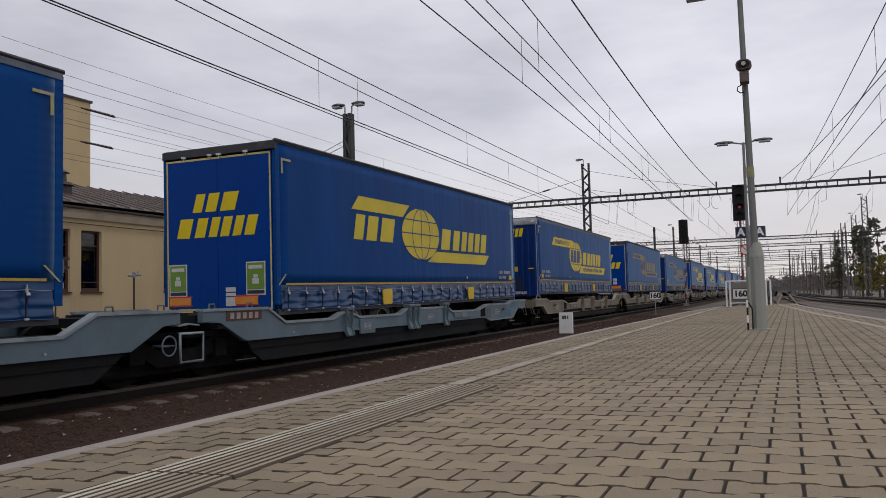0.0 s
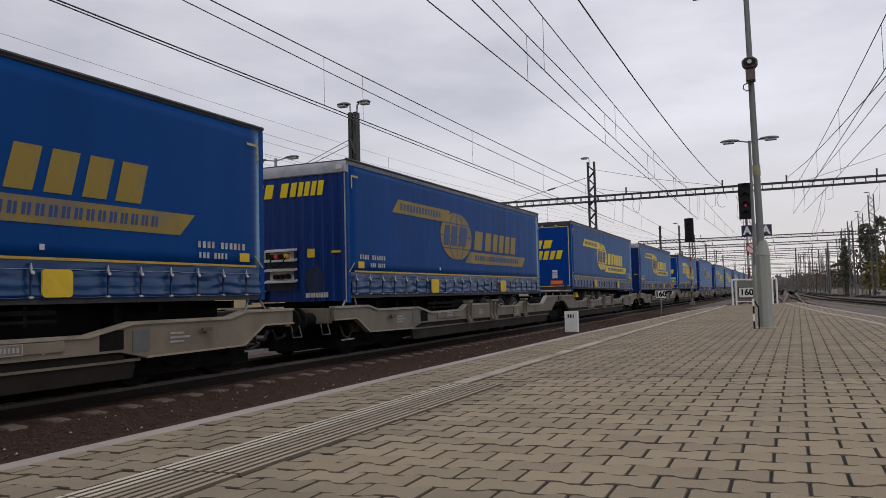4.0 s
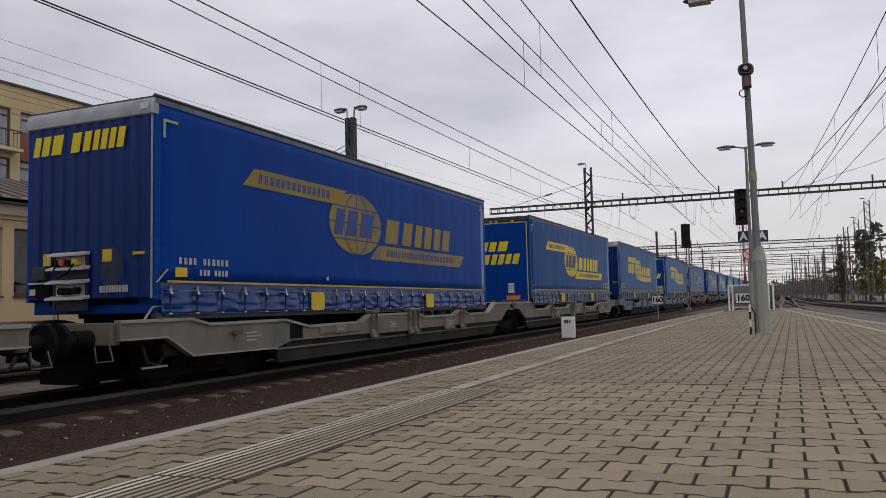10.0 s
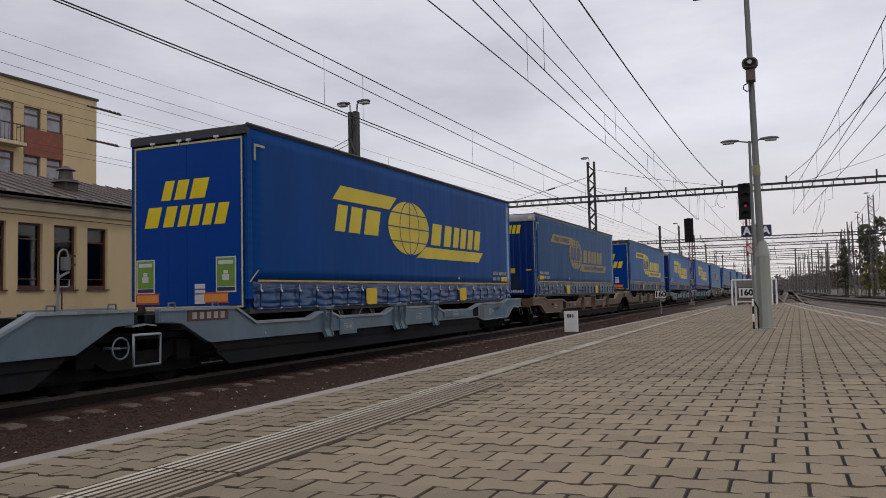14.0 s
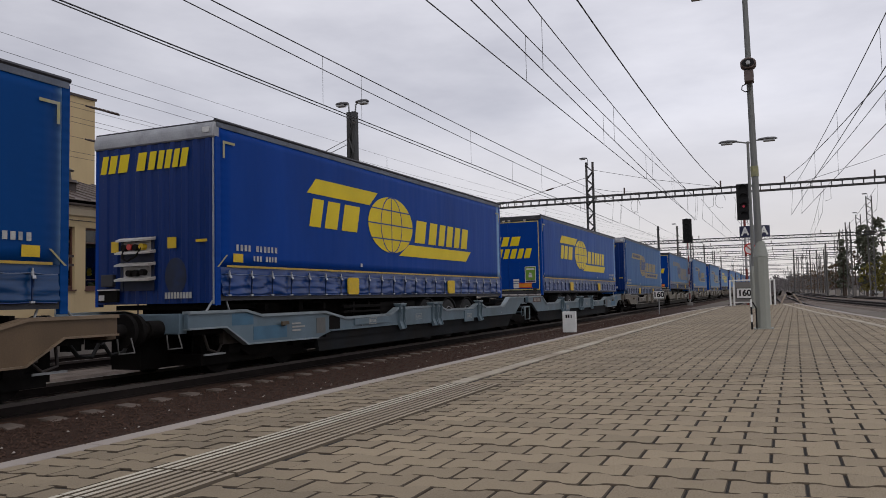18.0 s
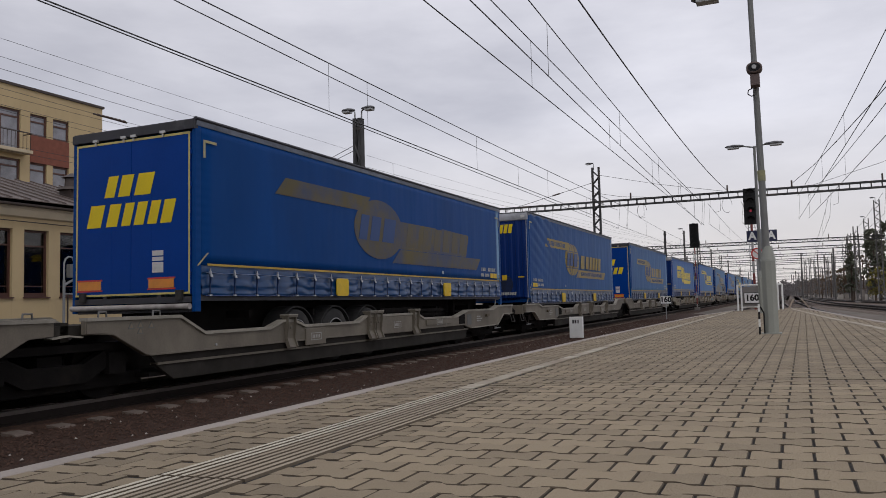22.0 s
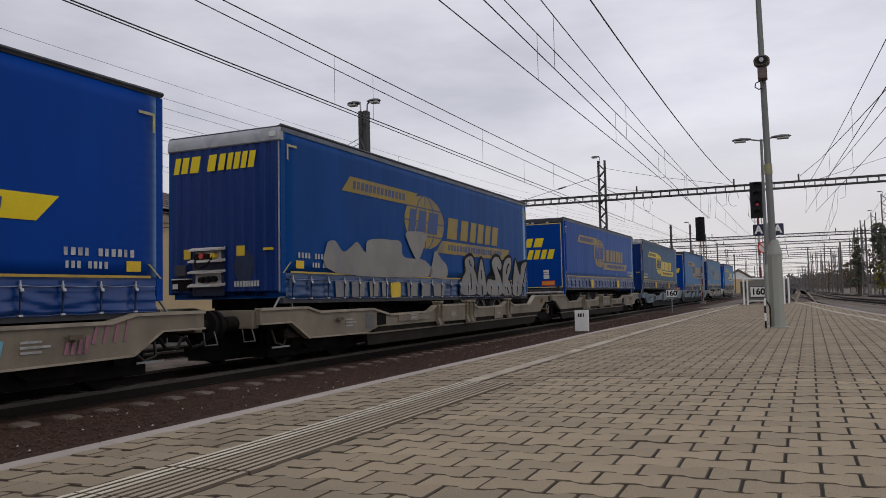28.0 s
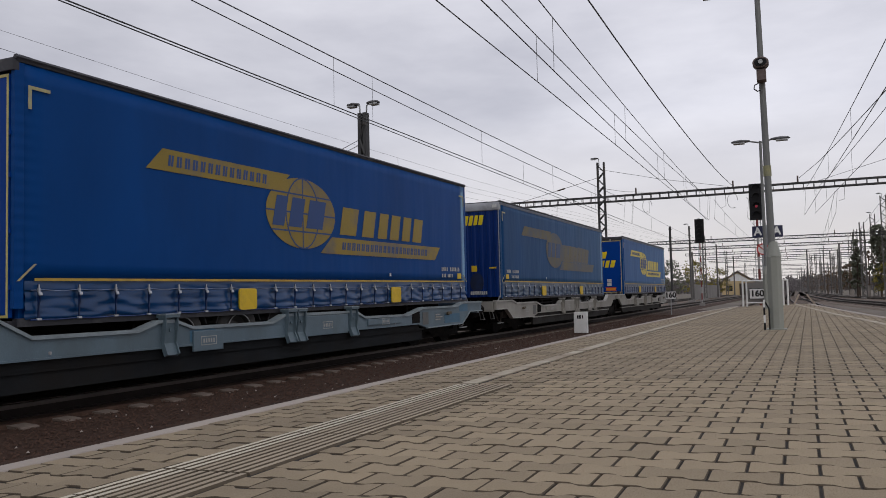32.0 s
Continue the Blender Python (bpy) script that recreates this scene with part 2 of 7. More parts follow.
WORN_EDGE = {k: material("worn_edge_" + k, c, 0.5, 0.1, 0.25, 3, 60, 0.1, tuple(v * 0.45 for v in c), 0.45) for k, c in {"blue": (0.21, 0.25, 0.27), "grey": (0.26, 0.24, 0.20), "pale": (0.33, 0.32, 0.295), "beige": (0.28, 0.24, 0.18), "brown": (0.19, 0.135, 0.085)}.items()}
UNDERRUN = material("underrun_paint", (0.36, 0.33, 0.31), 0.6, 0, 0.3, 4, 60, 0.1, (0.12, 0.10, 0.09), 0.5)
PALE_STONE = material("pale_stone", (0.30, 0.27, 0.24), 0.9, 0, 0.3, 9, 60, 0.2)
BALLAST = material("ballast", (0.046, 0.026, 0.018), 0.9, 0, 0.65, 9, 30, 0.9, (0.062, 0.042, 0.033), 0.3, spec=0.2)
YARD_BALLAST = material("yard_ballast", (0.135, 0.108, 0.088), 0.9, 0, 0.5, 3, 30, 0.7, (0.09, 0.07, 0.055), 0.4, spec=0.2)
STONE = material("ballast_stone", (0.056, 0.032, 0.023), 0.9, 0, 0.6, 9, 60, 0.4, each=0.9, spec=0.2)
SLEEPER = material("concrete_sleeper", (0.14, 0.108, 0.088), 0.85, 0, 0.3, 5, 50, 0.3, (0.05, 0.038, 0.03), 0.5)
RAIL_RUST = material("rail_rust", (0.018, 0.013, 0.011), 0.75, 0.2, 0.3, 5, 60, 0.2, spec=0.2)
RAIL_TOP = material("rail_head", (0.10, 0.085, 0.075), 0.5, 0.5, 0.2, 3, 60, 0.05)
PAVER = material("paver_concrete", (0.268, 0.212, 0.137), 0.85, 0, 0.36, 0.9, 120, 0.9, (0.170, 0.136, 0.092), 0.4, each=0.6)
JOINT = material("joint_sand", (0.016, 0.013, 0.010), 0.95, 0, 0.3, 8, 70, 0.4)
# paver sides and chamfers: dirt and the joints' shade in one dark colour
EDGE_DIRT_SHADE = material("paver_edge_dirt", (0.080, 0.061, 0.041), 0.95, 0, 0.4, 6, 70, 0.3, each=0.5)
KERB = material("edge_concrete", (0.30, 0.262, 0.228), 0.8, 0, 0.18, 2.0, 50, 0.25, (0.24, 0.21, 0.19), 0.4, each=0.3)
TACTILE = material("tactile_concrete", (0.30, 0.245, 0.175), 0.8, 0, 0.15, 2, 50, 0.2, (0.28, 0.25, 0.2), 0.35, each=0.3)
# floor of the slab's grooves, darker than the ribs
GROOVE = material("groove_dirt", (0.105, 0.082, 0.056), 0.95, 0, 0.3, 4, 60, 0.2)
WHITE_LINE = material("white_line", (0.40, 0.355, 0.275), 0.8, 0, 0.2, 3.5, 40, 0.2, (0.25, 0.20, 0.14), 0.75)
RIB_WHITE = material("painted_rib", (0.50, 0.455, 0.36), 0.8, 0, 0.2, 2.5, 40, 0.2, (0.33, 0.28, 0.20), 0.45)
SIDE_CONC = material("platform_side", (0.22, 0.20, 0.18), 0.9, 0, 0.25, 2, 40, 0.3, (0.10, 0.085, 0.07), 0.5, streak=3)
MAST_GREEN = material("mast_paint_grey_green", (0.255, 0.265, 0.235), 0.6, 0.0, 0.16, 2, 50, 0.1, (0.20, 0.20, 0.17), 0.3, streak=5)
MAST_DARK = material("mast_steel_dark", (0.045, 0.045, 0.046), 0.65, 0.3, 0.3, 2, 50, 0.1, (0.11, 0.075, 0.05), 0.35)
WIRE = material("wire_copper_dark", (0.070, 0.070, 0.074), 0.6, 0.3, 0.2, 3, 40, 0)
INSUL = material("insulator_brown", (0.06, 0.035, 0.025), 0.3, 0, 0.2, 10, 60, 0)
PLASTER = material("ochre_plaster", (0.50, 0.385, 0.215), 0.9, 0, 0.10, 0.8, 60, 0.15, (0.36, 0.28, 0.17), 0.35, streak=3)
PLASTER_PALE = material("cornice_plaster", (0.52, 0.44, 0.31), 0.9, 0, 0.10, 1.5, 60, 0.1, (0.35, 0.29, 0.2), 0.35)
BRICK_RED = material("red_panel", (0.20, 0.065, 0.04), 0.8, 0, 0.2, 3, 60, 0.1)
WINDOW_BROWN = material("window_frame_brown", (0.085, 0.035, 0.025), 0.5, 0, 0.2, 5, 60, 0.05)
GLASS = material("window_glass", (0.030, 0.034, 0.042), 0.06, 0, 0.2, 2, 30, 0, spec=0.9)
# panes of the office building: paler than GLASS, with darker patches
PALE_PANE = material("curtained_glass", (0.24, 0.24, 0.265), 0.12, 0, 0.35, 0.9, 30, 0, (0.09, 0.09, 0.10), 0.45, spec=0.8)
BLIND = material("blind_cloth", (0.20, 0.20, 0.21), 0.9, 0, 0.2, 3, 50, 0.1)
ROOM_DARK = material("room_wall", (0.05, 0.045, 0.04), 0.9, 0, 0.2, 1, 30, 0.1)
CLEAR = clear_glass()
ROOF_SHEET = material("roof_sheet_brown", (0.115, 0.088, 0.075), 0.6, 0.1, 0.2, 1.2, 40, 0.15, (0.07, 0.055, 0.05), 0.4, streak=0.4)
GUTTER = material("gutter_dark", (0.055, 0.040, 0.034), 0.5, 0.2, 0.2, 3, 40, 0.05)
SIGN_WHITE = material("sign_white", (0.70, 0.70, 0.68), 0.5, 0, 0.08, 5, 60, 0.03, (0.4, 0.38, 0.35), 0.3)
SIGN_BLACK = material("sign_black", (0.007, 0.007, 0.008), 0.6, 0, 0.1, 5, 60, 0.02, spec=0.25)
SIGN_NAVY = material("sign_navy", (0.010, 0.013, 0.05), 0.45, 0, 0.1, 5, 60, 0.02)
SIGN_RED = material("sign_red", (0.45, 0.03, 0.025), 0.5, 0, 0.1, 5, 60, 0.02)
MAST_RED = material("mast_red", (0.16, 0.03, 0.025), 0.6, 0, 0.2, 3, 60, 0.05)
MAST_PALE = material("mast_pale", (0.30, 0.29, 0.28), 0.6, 0, 0.2, 3, 60, 0.05)
LAMP_SHELL = material("lamp_housing", (0.10, 0.10, 0.105), 0.5, 0.2, 0.2, 5, 60, 0.03)
LAMP_GLASS = material("lamp_cover", (0.36, 0.37, 0.37), 0.25, 0, 0.1, 5, 60, 0)
# pale blue that paints the highlight on the fold's rim
FOLD_GLINT = material("pale_cord", (0.17, 0.21, 0.32), 0.45, 0, 0.3, 6, 60, 0.05, (0.10, 0.14, 0.25), 0.5)
CLIP = material("bright_clip", (0.42, 0.43, 0.46), 0.35, 0.3, 0.15, 9, 60, 0.05)
CLOTH_BAND = material("strap_band", (0.004, 0.016, 0.065), 0.35, 0, 0.2, 6, 60, 0.05)
POLE_GREY = material("pole_grey", (0.155, 0.16, 0.155), 0.6, 0.1, 0.16, 2, 50, 0.1, (0.11, 0.105, 0.095), 0.3, streak=5)
HORN = material("loudspeaker_shell", (0.105, 0.075, 0.068), 0.6, 0, 0.2, 8, 60, 0.05)
OLD_TIMBER = material("old_timber", (0.34, 0.28, 0.22), 0.9, 0, 0.3, 4, 50, 0.3)
BARK = material("bark", (0.075, 0.055, 0.042), 0.9, 0, 0.3, 6, 50, 0.5, streak=4)
LEAF_DARK = material("leaves_dark_green", (0.092, 0.098, 0.066), 0.8, 0, 0.45, 1.2, 20, 0, each=0.6)
LEAF_YELLOW = material("leaves_yellow_green", (0.16, 0.135, 0.022), 0.8, 0, 0.4, 1.2, 20, 0, each=0.6)
LEAF_BROWN = material("leaves_brown", (0.10, 0.066, 0.038), 0.85, 0, 0.4, 1.2, 20, 0, each=0.6)
GROUND = material("ground_soil", (0.120, 0.100, 0.080), 0.95, 0, 0.4, 0.15, 3, 0.4, (0.10, 0.10, 0.06), 0.5)
FAR_WALL = material("far_concrete", (0.20, 0.19, 0.18), 0.9, 0, 0.15, 0.5, 20, 0.1, (0.13, 0.12, 0.11), 0.4)
RED_GLOW = glowing("signal_red_light", (0.5, 0.03, 0.06), 0.10)


# ---- mesh helpers ----
def quad_box(bm, x0, y0, z0, x1, y1, z1):
    v = [bm.verts.new((x, y, z)) for z in (z0, z1) for y in (y0, y1) for x in (x0, x1)]
    for f in ((0, 2, 3, 1), (4, 5, 7, 6), (0, 1, 5, 4), (2, 6, 7, 3), (0, 4, 6, 2), (1, 3, 7, 5)):
        bm.faces.new([v[i] for i in f])


def box(*c, bevel=0.0):
    bm = bmesh.new()
    quad_box(bm, *c)
    if bevel:
        bmesh.ops.bevel(bm, geom=bm.edges[:], offset=bevel, segments=2, affect="EDGES", profile=0.7)
    return bm


def boxes(*many):
    bm = bmesh.new()
    for c in many:
        quad_box(bm, *c)
    return bm


def add_tube(bm, p, q, r, n=8, r2=None):
    p, q = Vector(p), Vector(q)
    r2 = r if r2 is None else r2
    turn = (q - p).to_track_quat("Z", "Y").to_matrix()
    a = [bm.verts.new(p + turn @ Vector((r * math.cos(6.2832 * i / n), r * math.sin(6.2832 * i / n), 0))) for i in range(n)]
    b = [bm.verts.new(q + turn @ Vector((r2 * math.cos(6.2832 * i / n), r2 * math.sin(6.2832 * i / n), 0))) for i in range(n)]
    for i in range(n):
        f = bm.faces.new((a[i], a[(i + 1) % n], b[(i + 1) % n], b[i]))
        f.smooth = n > 6
    for cap in (bm.faces.new(a[::-1]), bm.faces.new(b)):
        for e in cap.edges:
            e.smooth = False


def tube(p, q, r, n=8, r2=None):
    bm = bmesh.new()
    add_tube(bm, p, q, r, n, r2)
    return bm


def add_sweep(bm, path, r, n=6):
    """One round bar along a line of points."""
    pts = [Vector(p) for p in path]
    closed = (pts[0] - pts[-1]).length < 1e-4
    pts = pts[:-1] if closed else pts
    rings, k = [], len(pts)
    side = None
    for i, p in enumerate(pts):
        a = pts[i - 1] if i or closed else p
        b = pts[(i + 1) % k] if i < k - 1 or closed else p
        d = (b - a).normalized()
        if side is None or abs(side.dot(d)) > 0.9:
            side = d.orthogonal().normalized()
        side = (side - d * side.dot(d)).normalized()
        up = d.cross(side)
        rings.append([bm.verts.new(p + r * (side * math.cos(6.2832 * j / n) + up * math.sin(6.2832 * j / n))) for j in range(n)])
    for i in range(k if closed else k - 1):
        a, b = rings[i], rings[(i + 1) % k]
        for j in range(n):
            bm.faces.new((a[j], a[(j + 1) % n], b[(j + 1) % n], b[j])).smooth = True
    if not closed:
        for cap in (bm.faces.new(rings[0][::-1]), bm.faces.new(rings[-1])):
            for e in cap.edges:
                e.smooth = False


def tubes(path, r, n=6):
    bm = bmesh.new()
    add_sweep(bm, path, r, n)
    return bm


def add_prism(bm, poly, x0, x1, axis="x"):
    """A prism over a polygon: axis x takes (y, z) pairs, y takes (x, z), z takes (x, y)."""
    put = {"x": lambda s, p: (s, p[0], p[1]), "y": lambda s, p: (p[0], s, p[1]), "z": lambda s, p: (p[0], p[1], s)}[axis]
    a = [bm.verts.new(put(x0, p)) for p in poly]
    b = [bm.verts.new(put(x1, p)) for p in poly]
    k = len(poly)
    for i in range(k):
        bm.faces.new((a[i], a[(i + 1) % k], b[(i + 1) % k], b[i]))
    bm.faces.new(a[::-1])
    bm.faces.new(b)


def prism(poly, x0, x1, axis="x", bevel=0.0):
    bm = bmesh.new()
    add_prism(bm, poly, x0, x1, axis)
    bmesh.ops.recalc_face_normals(bm, faces=bm.faces[:])
    if bevel:
        bmesh.ops.bevel(bm, geom=bm.edges[:], offset=bevel, segments=1, affect="EDGES")
    return bm


def to_mesh(name, bm, mat):
    me = bpy.data.meshes.new(name)
    bmesh.ops.recalc_face_normals(bm, faces=bm.faces[:])
    bm.to_mesh(me)
    bm.free()
    me.materials.append(mat)
    return me


def part(name, bm, mat, parent, label=""):
    ob = new(name, to_mesh(name, bm, mat) if isinstance(bm, bmesh.types.BMesh) else bm)
    ob.parent = parent
    if label:
        ob["label"] = label
    return ob


def thing(name, label, category, group="", m=None):
    ob = new(name)
    tagged(ob, label, category, group)
    if m is not None:
        ob.matrix_basis = m
    return ob


def setting(name, bm, mat, label, category):
    return tagged(new(name, to_mesh(name, bm, mat)), label, category, kind="structure")


def text_mesh(words, size, mat):
    cu = bpy.data.curves.new("words", "FONT")
    cu.body, cu.size, cu.extrude, cu.align_x, cu.align_y = words, size, 0.004, "CENTER", "CENTER"
    cu.offset = size * 0.036
    ob = bpy.data.objects.new("words", cu)
    scene.collection.objects.link(ob)
    me = bpy.data.meshes.new_from_object(ob)
    bpy.data.objects.remove(ob)
    me.materials.clear()
    me.materials.append(mat)
    return me

# ---- the train: tarpaulin semi-trailers on twin pocket wagons ----
LONG, HALF = 13.48, 1.275       # a trailer's length and half its width
LANE, HEADING = -9.475, -0.4    # the middle of the train's track abreast of the eye, and its turn in degrees


def slanted(bm, x, y0, y1, z0, z1, lean=0.12, thick=0.005):
    add_prism(bm, [(y0, z0), (y1, z0), (y1 + lean, z1), (y0 + lean, z1)], x, x + thick)


def block_row(t, key, y0, y1, z0, z1, widths, lean, mat, put):
    """A row of plain slanted blocks, each one a part."""
    unit = (y1 - y0) / sum(w for w, _ in widths)
    y = y0
    for w, bars in widths:
        span = unit * w * 0.72

        def block():
            h = z1 - z0
            return prism([(0, 0), (span, 0), (span + lean, h), (lean, h)], 0, 0.004)
        o = part("slanted_block", shared("slanted_block_%s_%.2f_%d_%s" % (key, w, bars, mat.name), block, mat), mat, t)
        o.matrix_basis = put(y, z0)
        y += unit * w


def ellipse(cy, cz, ry, rz, n=40, a0=0.0, a1=6.28319):
    return [(cy + ry * math.cos(a0 + (a1 - a0) * i / n), cz + rz * math.sin(a0 + (a1 - a0) * i / n)) for i in range(n + (a1 < 6.28))]


def rounded(y0, z0, y1, z1, r):
    """A rectangle with rounded corners."""
    pts = []
    for cy, cz, a in ((y1 - r, z1 - r, 0.0), (y0 + r, z1 - r, 1.5708), (y0 + r, z0 + r, 3.1416), (y1 - r, z0 + r, 4.7124)):
        pts += [(cy + r * math.cos(a + 0.3927 * i), cz + r * math.sin(a + 0.3927 * i)) for i in range(5)]
    return pts


def ribbon(bm, pts, x, w):
    """A thin flat band along points of the side wall."""
    for (ya, za), (yb, zb) in zip(pts, pts[1:]):
        d = Vector((yb - ya, zb - za))
        if d.length < 1e-5:
            continue
        s = Vector((-d.y, d.x)).normalized() * w / 2
        add_prism(bm, [(ya + s.x, za + s.y), (yb + s.x, zb + s.y), (yb - s.x, zb - s.y), (ya - s.x, za - s.y)], x, x + 0.003)


def globe_grid(bm, cy, cz, ry, rz, x, w=0.028):
    for k in (-0.5, 0.5):
        ribbon(bm, [(cy + k * ry * math.cos(a) * 0.95 if abs(math.cos(a)) > 1e-3 else cy, cz + rz * math.sin(a)) for a in [i * 0.26180 - 1.5708 for i in range(13)]], x, w)
    ribbon(bm, [(cy, cz - rz), (cy, cz + rz)], x, w)
    for k in (-0.52, 0.0, 0.52):
        h = math.sqrt(1 - k * k) * ry
        ribbon(bm, [(cy - h, cz + k * rz), (cy + h, cz + k * rz)], x, w)


def cloth_side(seed, z0, z1, wrinkle, y0=0.12, y1=LONG - 0.12):
    """One side curtain: a sheet with a belly and soft pulls, closed at the back."""
    bm = bmesh.new()
    ny, nz = (120, 40) if wrinkle else (48, 12)
    rnd = random.Random(seed)
    shift = rnd.uniform(0, 50)
    grid = []
    for i in range(ny + 1):
        col = []
        y = y0 + (y1 - y0) * i / ny
        for j in range(nz + 1):
            z = z0 + (z1 - z0) * j / nz
            e = min(1, 4 * (j / nz) * (1 - j / nz) + 0.05) * min(1, 16 * i / ny, 16 * (ny - i) / ny)
            d = 0.0035 * noise.noise((y * 0.8 + shift, z * 0.5, 1)) + 0.002 * noise.noise((y * 2.5 + shift, z * 1.2, 4))
            pull = wrinkle * 0.055 * math.exp(-y / 1.9) * abs(math.sin(7.5 * (z - 3.9 + 0.42 * y))) ** 0.7 * max(0.0, (z - z0) / (z1 - z0)) ** 0.5 * min(1, y)
            col.append(bm.verts.new((HALF - 0.007 + e * (d + 0.002) + pull, y, z)))
        grid.append(col)
    for i in range(ny):
        for j in range(nz):
            bm.faces.new((grid[i][j], grid[i + 1][j], grid[i + 1][j + 1], grid[i][j + 1])).smooth = True
    ring = [grid[i][0] for i in range(ny + 1)] + [grid[ny][j] for j in range(1, nz + 1)] + [grid[i][nz] for i in range(ny - 1, -1, -1)] + [grid[0][j] for j in range(nz - 1, 0, -1)]
    back = [bm.verts.new((HALF - 0.06, v.co.y, v.co.z)) for v in ring]
    for i in range(len(ring)):
        k = (i + 1) % len(ring)
        bm.faces.new((ring[i], back[i], back[k], ring[k]))
    return bm


STRAP_FIRST, STRAP_PITCH = 0.30, 0.575


def hem(seed, z0, z1, sag=1.0, y0=0.14, y1=LONG - 0.14):
    """The loose lower hem, scalloped between its straps."""
    bm = bmesh.new()
    rnd = random.Random(seed)
    ph = rnd.uniform(0, 9)
    ny, nz = 200, 8
    grid = []
    for i in range(ny + 1):
        y = y0 + (y1 - y0) * i / ny
        s = abs(math.sin((y - STRAP_FIRST) / STRAP_PITCH * math.pi))
        col = []
        for j in range(nz + 1):
            k = j / nz
            z = z1 + (z0 - z1) * k - 0.012 * k * s * sag * (1 + 0.6 * noise.noise((y * 1.3 + ph, 0, 0)))
            x = HALF - 0.022 + sag * (0.058 * s * k ** 0.6 * (0.75 + 0.8 * noise.noise((y * 1.1 + ph, 2, 0)))) + sag * min(1.0, 3 * k) * (0.012 * math.sin(15 * k + 5 * noise.noise((y * 1.6 + ph, 5, 0))) + 0.016 * noise.noise((y * 3.1 + ph, 4 * k, 8)))
            col.append(bm.verts.new((x, y, z)))
        grid.append(col)
    for i in range(ny):
        for j in range(nz):
            bm.faces.new((grid[i][j], grid[i][j + 1], grid[i + 1][j + 1], grid[i + 1][j])).smooth = True
    for i in range(ny):
        for a, b in ((grid[i][0], grid[i + 1][0]), (grid[i][nz], grid[i + 1][nz])):
            c, d = bm.verts.new((HALF - 0.07, a.co.y, a.co.z)), bm.verts.new((HALF - 0.07, b.co.y, b.co.z))
            bm.faces.new((a, b, d, c))
    return bm


def folded(m):
    """Adds shallow lengthwise creases to a cloth."""
    n, l = m.node_tree.nodes, m.node_tree.links
    co, mp, nz, bp = n.new("ShaderNodeTexCoord"), n.new("ShaderNodeMapping"), n.new("ShaderNodeTexNoise"), n.new("ShaderNodeBump")
    mp.inputs["Scale"].default_value = (1, 0.9, 6.5)
    nz.inputs["Scale"].default_value, nz.inputs["Detail"].default_value = 1.2, 1
    bp.inputs["Strength"].default_value, bp.inputs["Distance"].default_value = 0.5, 0.05
    l.new(co.outputs["Object"], mp.inputs["Vector"])
    l.new(mp.outputs["Vector"], nz.inputs["Vector"])
    l.new(nz.outputs["Fac"], bp.inputs["Height"])
    l.new(bp.outputs["Normal"], n["Principled BSDF"].inputs["Normal"])
    return m


HEM = {k: folded(material("hem_" + k, (c[0], c[1] * 0.80, c[2] * 0.64), 0.30, 0, 0.2, 1.5, 60, 0.05, (c[0], c[1] * 0.6, c[2] * 0.45), 0.3, spec=0.5)) for k, c in BLUE.items()}
HEM_EDGE = material("hem_welt", (0.010, 0.035, 0.14), 0.3, 0, 0.4, 2, 40, 0.05, (0.003, 0.03, 0.13), 0.5)
SHARED = {}


def shared(key, build, mat):
    if key not in SHARED:
        SHARED[key] = to_mesh(key, build(), mat)
    return SHARED[key]


LETTERS_L = [(0.85, 2), (1.0, 2), (1.35, 3)]
LETTERS_W = [(1.35, 3), (1.05, 2), (0.85, 2), (0.9, 2), (0.85, 2), (1.0, 2)]


